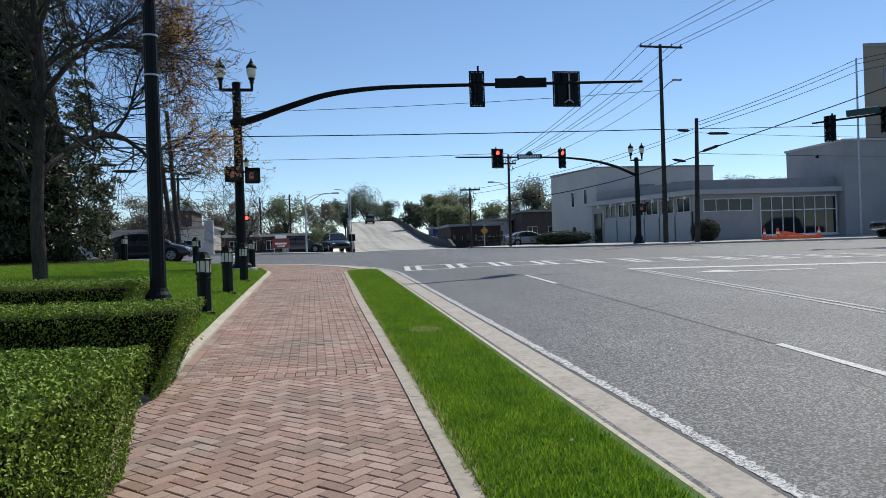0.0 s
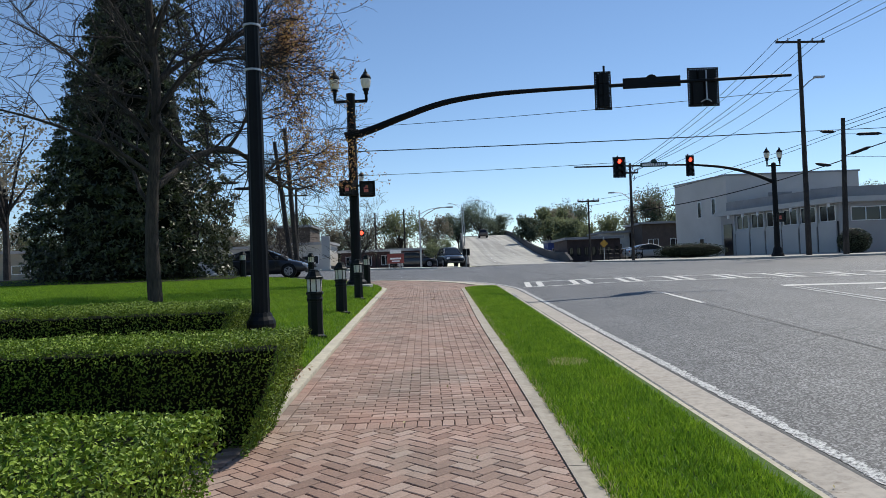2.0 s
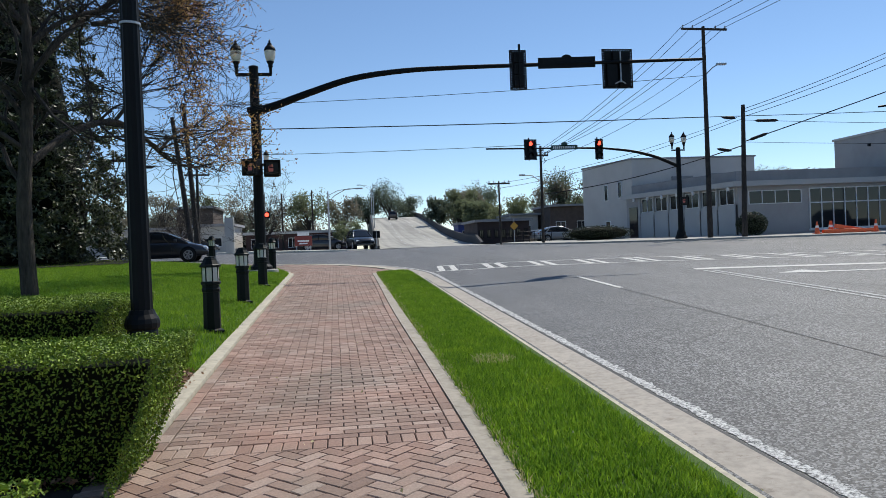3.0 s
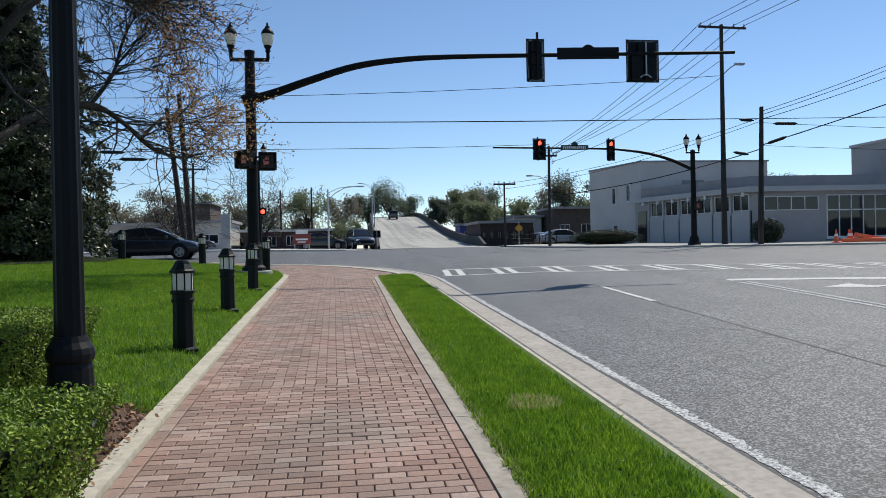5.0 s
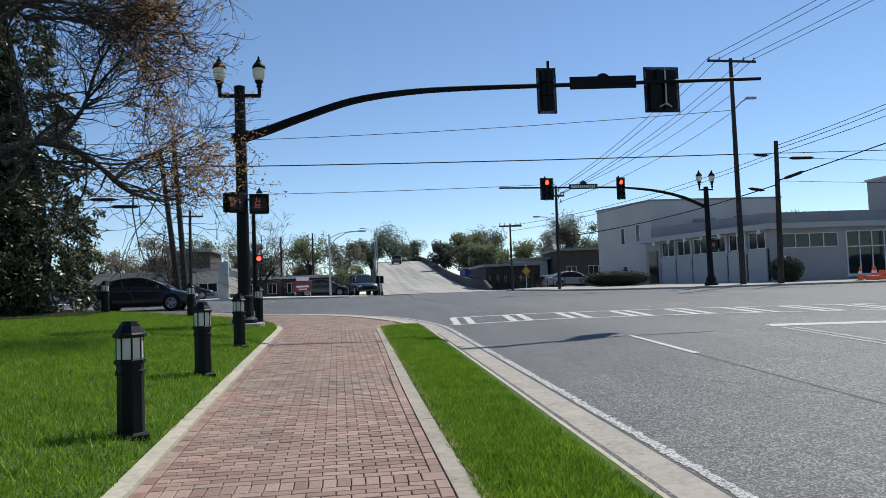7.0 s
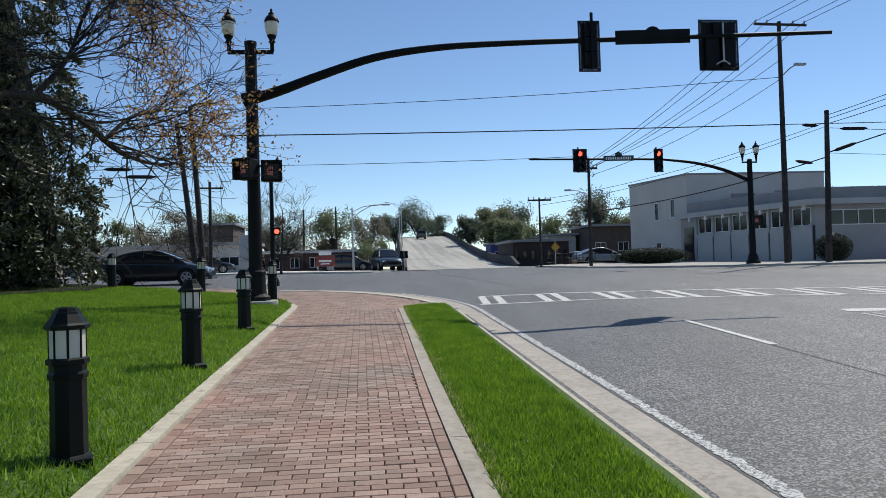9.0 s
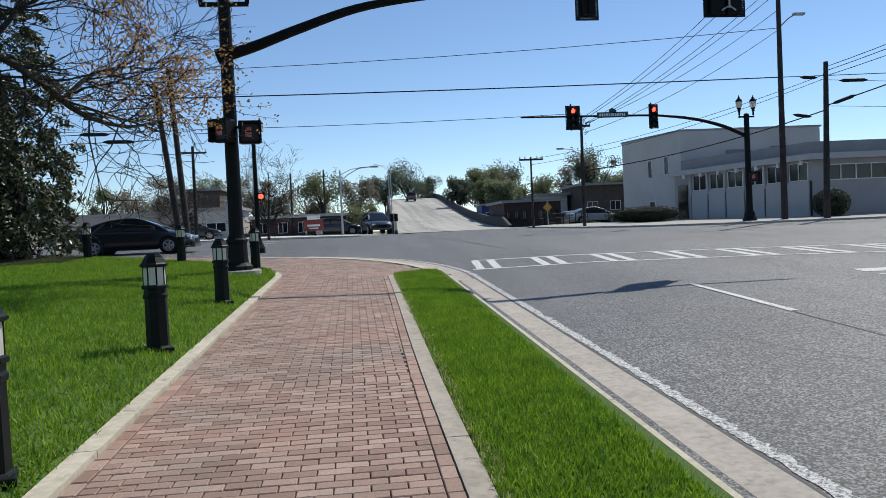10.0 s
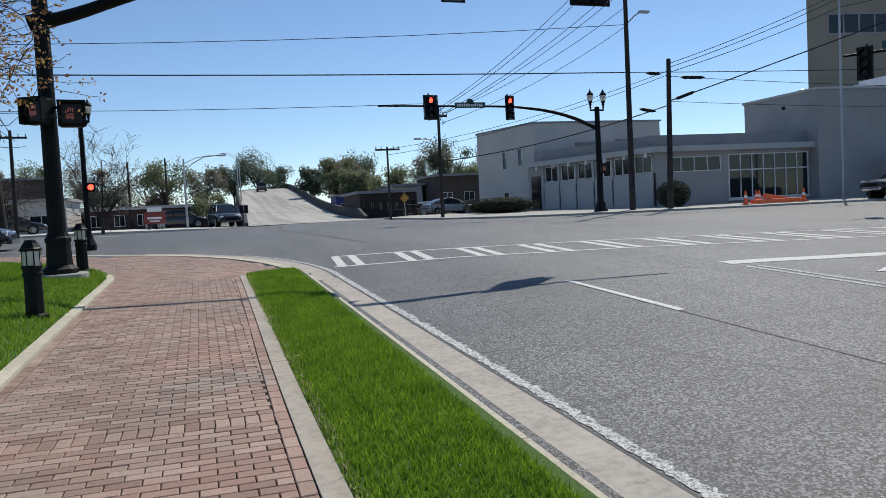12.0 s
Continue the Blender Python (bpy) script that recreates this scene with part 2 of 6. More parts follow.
def grid_plate(bm, xs, zs, solid, y0, y1):
    """An upright plate with openings, one connected mesh over the grid lines xs and zs."""
    fr = [[bm.verts.new((x, y0, z)) for z in zs] for x in xs]
    bk = [[bm.verts.new((x, y1, z)) for z in zs] for x in xs]
    full = lambda i, j: 0 <= i < len(xs) - 1 and 0 <= j < len(zs) - 1 and solid(i, j)
    for i in range(len(xs) - 1):
        for j in range(len(zs) - 1):
            if not full(i, j):
                continue
            bm.faces.new((fr[i][j], fr[i + 1][j], fr[i + 1][j + 1], fr[i][j + 1]))
            bm.faces.new((bk[i][j], bk[i][j + 1], bk[i + 1][j + 1], bk[i + 1][j]))
            if not full(i - 1, j):
                bm.faces.new((bk[i][j], fr[i][j], fr[i][j + 1], bk[i][j + 1]))
            if not full(i + 1, j):
                bm.faces.new((fr[i + 1][j], bk[i + 1][j], bk[i + 1][j + 1], fr[i + 1][j + 1]))
            if not full(i, j - 1):
                bm.faces.new((fr[i][j], bk[i][j], bk[i + 1][j], fr[i + 1][j]))
            if not full(i, j + 1):
                bm.faces.new((fr[i][j + 1], fr[i + 1][j + 1], bk[i + 1][j + 1], bk[i][j + 1]))
    bmesh.ops.delete(bm, geom=[v for v in bm.verts if not v.link_faces], context="VERTS")
    return bm


def slotted_plate(w, h, slot=0.028, rim=0.034, deep=0.026):
    """A signal back plate whose border is pierced by a row of short slots."""
    nx, nz = max(3, int((w - 2 * (rim + deep)) / (2 * slot))), int((h - 2 * (rim + deep)) / (2 * slot))

    def lines(size, n):
        a, b_ = -size / 2 + rim + deep, size / 2 - rim - deep
        step = (b_ - a) / (n + 0.78)
        return [-size / 2, -size / 2 + rim] + [a + step * (k // 2 + 0.78 * (k % 2)) for k in range(2 * n + 2)] + [size / 2 - rim, size / 2]

    xs, zs = lines(w, nx), lines(h, nz)
    lx, lz = len(xs) - 2, len(zs) - 2

    def solid(i, j):
        if i in (1, lx - 1) and 2 <= j <= lz - 2:
            return j % 2 == 0
        if j in (1, lz - 1) and 2 <= i <= lx - 2:
            return i % 2 == 0
        return True

    return grid_plate(bmesh.new(), xs, zs, solid, 0.0, 0.012)


def smooth_line(line, k=5):
    """A finer line through the points, without corners."""
    line = [Vector(p) for p in line]
    fine, m = [], len(line) - 1
    for i in range(m):
        p0, p1, p2, p3 = line[max(0, i - 1)], line[i], line[i + 1], line[min(m, i + 2)]
        for j in range(k):
            u = j / k
            fine.append(0.5 * ((2 * p1) + (p2 - p0) * u + (2 * p0 - 5 * p1 + 4 * p2 - p3) * u * u + (3 * p1 - p0 - 3 * p2 + p3) * u ** 3))
    return fine + [line[-1]]


def taper(a, b, n):
    return [a + (b - a) * i / (n - 1) for i in range(n)]


def smooth_step(u):
    u = min(1.0, max(0.0, u))
    return u * u * (3 - 2 * u)


# ---- the lie of the land ----
def rise(y):
    """Height of the brick path along the walk."""
    if y < 40:
        return -0.16 + 0.0345 * y - 0.00012 * y * y
    return 1.028 + 0.33 * (1 - math.exp(-(y - 40) * 0.0757))


def road_z(x, y):
    if x < 2.6:
        c = -0.2
    elif x < 5.7:
        c = -0.2 + (x - 2.6) * 0.0452
    else:
        c = -0.06 + min(1.0, (x - 5.7) / 4) * 0.05
    c *= 1 - 0.75 * smooth_step((y - 24) / 12)
    if x < -3:
        c += min(0.16, (-3 - x) * 0.03) * smooth_step((y - 24) / 10)
    return rise(y) + c


def lawn_z(x, y):
    e = -1.735 - 0.0125 * (min(max(y, 7.3), 25.6) - 7.3)
    d = max(0.0, e - x)
    return rise(y) + 0.012 - 0.04 * min(1.0, max(0.0, x - e) / 0.05) + 0.12 * (1 - math.exp(-d / 0.35)) + 0.05 * min(d, 7) + 0.015 * max(0.0, d - 7) + 0.02 * noise.noise((x * 0.5, y * 0.5, 3))


def strip_z(x, y):
    return rise(y) + 0.015 - 0.03 * min(1.0, max(0.0, 0.76 - x) / 0.04) - 0.045 * (x - 0.77) + 0.03 * math.sin(math.pi * (x - 0.77) / 1.33)


ARC_C, ARC_R = (-8.5, 26.0), 10.63     # the kerb line round the street corner


def sheet(name, xs, ys, zf, keep=None):
    verts = [(x, y, zf(x, y)) for y in ys for x in xs]
    n = len(xs)
    faces = []
    for j in range(len(ys) - 1):
        for i in range(n - 1):
            if keep is None or keep((xs[i] + xs[i + 1]) / 2, (ys[j] + ys[j + 1]) / 2):
                faces.append((j * n + i, j * n + i + 1, (j + 1) * n + i + 1, (j + 1) * n + i))
    me = bpy.data.meshes.new(name)
    me.from_pydata(verts, [], faces)
    me.polygons.foreach_set("use_smooth", [True] * len(me.polygons))
    return me


def steps(a, b, d):
    n = max(1, round((b - a) / d))
    return [a + (b - a) * i / n for i in range(n + 1)]


def ribbon(bm, line, half, zf, lift=0.0, thick=0.0):
    """A strip of the given half width along a line on the ground; with a thickness it has sides."""
    rows = []
    for i, (x, y) in enumerate(line):
        x0, y0 = line[max(i - 1, 0)]
        x1, y1 = line[min(i + 1, len(line) - 1)]
        l = math.hypot(x1 - x0, y1 - y0)
        nx, ny = (y1 - y0) / l, -(x1 - x0) / l
        row = [bm.verts.new((x + nx * s * half, y + ny * s * half, zf(x + nx * s * half, y + ny * s * half) + lift)) for s in (-1, 1)]
        if thick:
            row += [bm.verts.new((v.co.x, v.co.y, v.co.z - thick)) for v in reversed(row)]
        rows.append(row)
    for a, b in zip(rows, rows[1:]):
        k = len(a)
        for i in range(k if thick else 1):
            j = (i + 1) % k
            bm.faces.new((a[i], a[j], b[j], b[i]))
    if thick:
        bm.faces.new(list(reversed(rows[0])))
        bm.faces.new(rows[-1])
    bmesh.ops.recalc_face_normals(bm, faces=bm.faces[:])
    return bm


# ---- ground, road, bridge ----
def far_z(x, y):
    near = smooth_step((90 - abs(x)) / 40) * smooth_step((110 - abs(y - 30)) / 40)
    return -0.6 + (road_z(x, y) - 0.4 + 0.6) * near


edge = [-1600, -700, -300, -160, -110]
ground = new("ground", sheet("ground", edge + steps(-90, 90, 6) + [-e for e in reversed(edge)], [-1500, -500, -200, -120] + steps(-90, 150, 6) + [200, 300, 500, 900, 1700], far_z))
ground.data.materials.append(EARTH)
tagged(ground, "grey-green earth reaching to the horizon", "ground", kind="structure")

road = new("road", sheet("road", steps(-75, 2, 3.5) + steps(2.58, 12, 0.6)[0:] + steps(14, 90, 4), steps(-60, 20, 2) + steps(20.5, 45, 1) + steps(48, 76, 3), road_z))
road.data.materials.append(ASPHALT)
tagged(road, "grey asphalt road and crossing with worn aggregate", "road", kind="structure")

BR0, BR1 = 68.0, 200.0


def bridge_mid(y):
    return 7.6 + (y - 66) * 0.034


def bridge_half(y):
    return 4.75 + 0.004 * (y - 68)


def bridge_z(y):
    u = (y - BR0) / (BR1 - BR0)
    z = 1.31 + 7.6 * smooth_step(u)
    return z - max(0.0, y - BR1) * 0.03


bm = bmesh.new()
rows = []
for y in steps(66, 300, 4):
    rows.append([bm.verts.new((bridge_mid(y) + s * bridge_half(y), y, bridge_z(y) + (0.03 if y > 67 else 0.01))) for s in (-1, -0.33, 0.33, 1)])
for a, b in zip(rows, rows[1:]):
    for i in range(3):
        bm.faces.new((a[i], a[i + 1], b[i + 1], b[i]))
def m_deck():
    """Pale concrete with wheel tracks along it and joints across it."""
    c = (0.40, 0.385, 0.35)
    m = Mat("bridge_concrete", c, 0.9)
    lanes = m.ramp(m.noise(1.0, 4, (1.1, 0.02, 0.02)), [(0.36, (0.7, 0.7, 0.7)), (0.62, (1.12, 1.12, 1.1))])
    cross = m.ramp(m.noise(1.0, 3, (0.1, 0.5, 0.1)), [(0.3, (0.84, 0.84, 0.84)), (0.6, (1.06, 1.06, 1.06))])
    m.color(m.mix(1.0, m.mix(1.0, c, lanes, "MULTIPLY"), cross, "MULTIPLY"))
    m.bump(m.noise(30, 3), 0.3, 0.01)
    return m.m


CONC_ROAD = m_deck()
bridge = part("bridge_road", bm, CONC_ROAD, smooth=True)
tagged(bridge, "pale concrete overpass road climbing over a crest", "bridge", kind="structure")
for side, first in ((-1, 70), (1, 72)):
    bm = bmesh.new()
    rows = []
    for y in steps(first, 296, 4):
        x, z = bridge_mid(y) + side * (bridge_half(y) + 0.15), bridge_z(y)
        h = 0.95 * smooth_step((y - first + 2) / 6)
        rows.append([bm.verts.new((x - 0.15, y, z - 6)), bm.verts.new((x - 0.13, y, z + h)), bm.verts.new((x + 0.13, y, z + h)), bm.verts.new((x + 0.15, y, z - 6))])
    for a, b in zip(rows, rows[1:]):
        for i in range(3):
            bm.faces.new((a[i], a[i + 1], b[i + 1], b[i]))
    bm.faces.new(rows[0])
    bmesh.ops.recalc_face_normals(bm, faces=bm.faces[:])
    rail = part("bridge_parapet", bm, plain("parapet_concrete", (0.05, 0.048, 0.05), 0.9, grain=1.5))
    tagged(rail, "dark weathered concrete parapet of the overpass", "parapet", kind="structure")

for off in (-1.7, 1.75):
    bm = bmesh.new()
    for y0 in range(76, 190, 9):
        q = [(bridge_mid(y) + off + s * 0.08, y, bridge_z(y) + 0.05) for y, s in ((y0, -1), (y0, 1), (y0 + 3.5, 1), (y0 + 3.5, -1))]
        bm.faces.new([bm.verts.new(v) for v in q])
    tagged(part("overpass_dashes", bm, WORN_PAINT), "faded dashed lane line on the overpass", "road marking", kind="structure")

# ---- kerb lines ----
KERB_L = [(-1.66 - 0.0125 * (y - 7.3), y) for y in steps(7.3, 25.6, 1.0)] + [(-1.90, 26.3), (-2.0, 26.9), (-2.15, 27.5), (-2.6, 28.1), (-3.3, 28.8), (-4.3, 29.7), (-6.0, 30.9), (-9.0, 32.1), (-14, 33), (-40, 33.5)]
KERB_R = [(0.695 - 0.045 * math.exp(-((y - 15) / 5) ** 2), y) for y in steps(-12, 25.2, 1.2)]
ROAD_KERB = [(1.94, y) for y in steps(-40, 25, 1.0)]


def arc(r, a0, a1, n=24):
    return [(ARC_C[0] + r * math.cos(radians(a)), ARC_C[1] + r * math.sin(radians(a))) for a in steps(a0, a1, (a1 - a0) / n)]


def corner_s(x, y):
    d = math.hypot(x - ARC_C[0], y - ARC_C[1]) if y > ARC_C[1] else x - ARC_C[0]
    return d


def paving_z(x, y):
    """The paving falls to the road round the street corner."""
    s = smooth_step((corner_s(x, y) - (ARC_R - 3.2)) / 2.9) * smooth_step((y - 24.2) / 2.5)
    return rise(y) * (1 - s) + (road_z(x, y) + 0.02) * s


def left_kerb_x(y):
    for (x0, y0), (x1, y1) in zip(KERB_L, KERB_L[1:]):
        if y0 <= y <= y1:
            return x0 + (x1 - x0) * (y - y0) / (y1 - y0)
    return -1.685 if y < 8 else -40


def strip_end(x):
    return 25.3 + (x - 0.77) * 0.75


# paving bed under the bricks
bed = new("path", sheet("path", steps(-14, -3, 0.5) + steps(-2.9, 2.6, 0.1), steps(-12, 24, 0.5) + steps(24.2, 38, 0.2), lambda x, y: paving_z(x, y) - 0.015,
                        lambda x, y: (y < 7.4 and -3.2 < x < 0.66) or (7.4 <= y < 25.3 and -1.8 < x < 0.66) or (y >= 25.3 and x > left_kerb_x(y) and corner_s(x, y) < ARC_R - 0.2 and not (0.7 < x < 2.3 and y < strip_end(x)))))
bed.data.materials.append(JOINT)
tagged(bed, "red-brown clay paver path with sand joints", "path", kind="structure")

# kerbs, cut into lengths with open joints
def kerb_run(name, line, length, half, zf, lift, thick, label, mat, parent_label):
    top = thing(name, (0, 0, 0), parent_label, "kerb")
    tagged(top, kind="structure")
    acc, run = 0.0, [line[0]]
    for p, q in zip(line, line[1:]):
        run.append(q)
        acc += math.hypot(q[0] - p[0], q[1] - p[1])
        if acc >= length or q == line[-1]:
            a, b = Vector(run[-2]), Vector(run[-1])
            cut = run[:-1] + [tuple(b - (b - a).normalized() * 0.012)]
            part("kerb_stone", ribbon(bmesh.new(), cut, half, zf, lift, thick), mat, top)
            acc, run = 0.0, [q]
    return top


kerb_run("kerb_left", KERB_L, 3.0, 0.075, lambda x, y: rise(y) if y < 26 else paving_z(x, y) * 0.5 + rise(y) * 0.5, 0.035, 0.25, "", CONCRETE, "pale concrete edging between path and lawn")
kerb_run("kerb_right", KERB_R, 3.0, 0.075, lambda x, y: rise(y), 0.012, 0.25, "", KERB_GREY, "pale concrete edging between path and grass strip")
kerb_run("kerb_road", ROAD_KERB, 3.0, 0.042, lambda x, y: rise(y), -0.045, 0.3, "", CONCRETE, "pale concrete road kerb with moss-stained lip")
bm = ribbon(bmesh.new(), arc(ARC_R - 0.17, -5, 74), 0.11, lambda x, y: paving_z(x, y), 0.012, 0.3)
tagged(part("kerb_ramp", bm, CONCRETE), "flush concrete kerb round the brick street corner", "kerb", kind="structure")
bm = ribbon(bmesh.new(), arc(ARC_R + 0.18, -5, 60), 0.25, road_z, 0.006)
tagged(part("gutter_corner", bm, GUTTER), "concrete gutter round the street corner", "gutter", kind="structure")
gut = thing("gutter", (0, 0, 0), "concrete gutter pan with crack joints along the road", "gutter")
tagged(gut, kind="structure")
for i, y in enumerate(steps(-36.6, 25.2, 3.3)[:-1]):
    bm = ribbon(bmesh.new(), [(2.282, y), (2.282, y + 1.1), (2.282, y + 2.2), (2.282, y + 3.27)], 0.298, lambda x, yy: road_z(x, yy) - 0.015 + (x - 2.04) * 0.035, 0.008, 0.12)
    part("gutter_slab", bm, GUTTER, gut)

# grass strip and lawn
strip = new("grass_strip", sheet("grass_strip", [0.68, 0.72, 0.76] + steps(0.8, 1.91, 0.1), steps(-12, 24, 0.6) + steps(24.2, 27.0, 0.1), strip_z, lambda x, y: y < strip_end(x) + 0.02 and corner_s(x, y) < ARC_R - 0.27))
strip.data.materials.append(LAWN)
tagged(strip, "mown green grass strip between path and road", "grass", kind="structure")
lawn = new("lawn", sheet("lawn", steps(-75, -15, 4) + steps(-14.5, -3, 0.5) + steps(-2.9, -1.6, 0.05), steps(-30, 7, 1) + steps(7.4, 34, 0.2), lawn_z,
                         lambda x, y: (x < left_kerb_x(y) + 0.05) if y > 7.4 else x < -2.6))
lawn.data.materials.append(LAWN)
tagged(lawn, "sunlit mown lawn rising beside the path", "lawn", kind="structure")

# ---- road markings ----
def marking(name, line, half, label, mat=None, lift=0.006):
    fine = []
    for (x0, y0), (x1, y1) in zip(line, line[1:]):
        n = max(1, int(math.hypot(x1 - x0, y1 - y0) / 0.6))
        fine += [(x0 + (x1 - x0) * i / n, y0 + (y1 - y0) * i / n) for i in range(n)]
    fine.append(line[-1])
    return tagged(part(name, ribbon(bmesh.new(), fine, half, road_z, lift), mat or WHITE_PAINT), label, "road marking", kind="structure")


# the edge line is worn ragged on both sides
erng = random.Random(3)
centre = [(2.695, y) for y in steps(-20, 25.9, 0.05)] + arc(ARC_R + 0.56, 0.5, 32, 110)
bm = bmesh.new()
rows = []
for k, (x, y) in enumerate(centre):
    wl = 0.055 + 0.02 * noise.noise((y * 3, 1, 0)) + erng.uniform(-0.012, 0.012)
    wr = 0.055 + 0.025 * noise.noise((y * 2, 5, 0)) + erng.uniform(-0.028, 0.022)
    rows.append([bm.verts.new((x + o, y, road_z(x + o, y) + 0.006)) for o in (-wl, wr)])
for a, b in zip(rows, rows[1:]):
    bm.faces.new((a[0], a[1], b[1], b[0]))
tagged(part("edge_line", bm, WORN_PAINT), "worn white edge line beside the gutter", "road marking", kind="structure")
bm = bmesh.new()
rows = []
for y in steps(-20, 25, 0.08):
    c = 2.592 + 0.012 * noise.noise((y * 1.3, 0, 0))
    w = 0.014 + 0.022 * max(0.0, noise.noise((y * 0.9, 3, 0))) + erng.uniform(0, 0.008)
    rows.append([bm.verts.new((c + o, y, road_z(c, y) + 0.0105)) for o in (-w, w)])
for a, b in zip(rows, rows[1:]):
    bm.faces.new((a[0], a[1], b[1], b[0]))
tagged(part("tar_joint", bm, TAR), "dark open joint between gutter and asphalt", "joint", kind="structure")
for a, b in ((17.6, 21.0), (5.0, 7.9), (-7.5, -4.5)):
    x = 5.2 + 0.038 * (a - 6)
    marking("lane_dash", [(x, a), (x + 0.04 + 0.03 * (b - a), b)], 0.055, "white dashed lane line on asphalt")
marking("lane_seam", [(5.05, -30), (5.2, 6), (5.6, 17.6)], 0.012, "dark seam between lanes", TAR, 0.004)
LOW, UPP = ((2.85, 27.3), (26, 20.4)), ((3.2, 29.7), (28.5, 22.8))
for seg in (LOW, UPP):
    marking("crossing_line", list(seg), 0.075, "white edge line of the pedestrian crossing")


def lerp2(seg, u):
    return tuple(a + (b - a) * u for a, b in zip(*seg))


for k in range(14):
    for off in (0.0, 0.42):
        u = (0.2 + k * 1.6 + off) / 23.15
        p = lerp2(LOW, u)
        q = lerp2(UPP, (p[0] + 0.2 - 3.2) / 25.3)
        marking("crossing_bar", [p, q], 0.105, "white bar of the pedestrian crossing")
marking("stop_line", [(9.1, 21.25), (24, 18.0)], 0.26, "broad white stop line")
for dx in (0.0, 0.22):
    marking("centre_line", [(9.05 + dx, 20.6), (8.1 + dx, 9), (7.2 + dx, -10), (7.0 + dx, -36)], 0.05, "pale double centre line", WORN_PAINT)
marking("far_stop_line", [(-2.0, 37.4), (-3.4, 51.5)], 0.2, "white stop line across the side street")
marking("far_crossing_line", [(-4.2, 38.4), (-6.2, 54.0)], 0.08, "faded white line on the side street", WORN_PAINT)
for a, b in (((-6.4, 56.1), (-3.5, 51.2)), ((-5.0, 46.1), (-2.8, 43.6)), ((-4.3, 40.4), (-2.2, 38.7)), ((-4.6, 43.0), (-2.5, 41.0)), ((-5.6, 50.4), (-3.1, 47.0))):
    marking("side_crossing_bar", [a, b], 0.11, "faded white bar across the side street", WORN_PAINT)
marking("turn_seam", [(4.9, 33), (3.6, 48), (4.4, 60)], 0.05, "dark tar seal curving over the crossing", TAR, 0.005)
bm = bmesh.new()
for quad in (((11.0, 18.45), (13.2, 18.2), (13.2, 18.45), (11.0, 18.75)), ((9.95, 18.75), (10.95, 18.35), (11.1, 18.6), (10.95, 19.35))):
    bm.faces.new([bm.verts.new((x, y, road_z(x, y) + 0.007)) for x, y in quad])
bmesh.ops.recalc_face_normals(bm, faces=bm.faces[:])
tagged(part("lane_arrow", bm, WHITE_PAINT), "white painted turn arrow on asphalt", "road marking", kind="structure")

# ---- far pavement before the grey building ----
bm = bmesh.new()
front = [(12.0, 62.0), (12.6, 50.5), (15.0, 46.2), (19, 43.7), (24, 42.3), (34, 40.4), (60, 36)]
back = [(16.0, 70.0), (20, 66), (21.5, 60), (23, 56), (25.5, 48.5), (36, 47), (62, 45)]
tops = [[bm.verts.new((x, y, road_z(x, y) + dz)) for x, y in row] for row, dz in ((front, -0.2), (front, 0.1), (back, 0.12))]
for lo, hi in zip(tops, tops[1:]):
    for i in range(len(front) - 1):
        bm.faces.new((lo[i], lo[i + 1], hi[i + 1], hi[i]))
bmesh.ops.recalc_face_normals(bm, faces=bm.faces[:])
tagged(part("pavement_far", bm, m_concrete("pavement_concrete", (0.42, 0.40, 0.36))), "pale concrete pavement along the grey building", "pavement", kind="structure")
bm = bmesh.new()
front = [(-75, 60.5), (-20, 60.8), (-8, 61.0), (0, 62.5), (1.8, 66)]
back = [(-75, 74), (-20, 74), (-8, 74), (0, 73), (1.9, 74)]
tops = [[bm.verts.new((x, y, road_z(x, y) + dz)) for x, y in row] for row, dz in ((front, -0.2), (front, 0.1), (back, 0.12))]
for lo, hi in zip(tops, tops[1:]):
    for i in range(len(front) - 1):
        bm.faces.new((lo[i], lo[i + 1], hi[i + 1], hi[i]))
bmesh.ops.recalc_face_normals(bm, faces=bm.faces[:])
tagged(part("pavement_beyond", bm, m_concrete("far_pavement_concrete", (0.6, 0.58, 0.52))), "sunlit concrete pavement across the side street", "pavement", kind="structure")


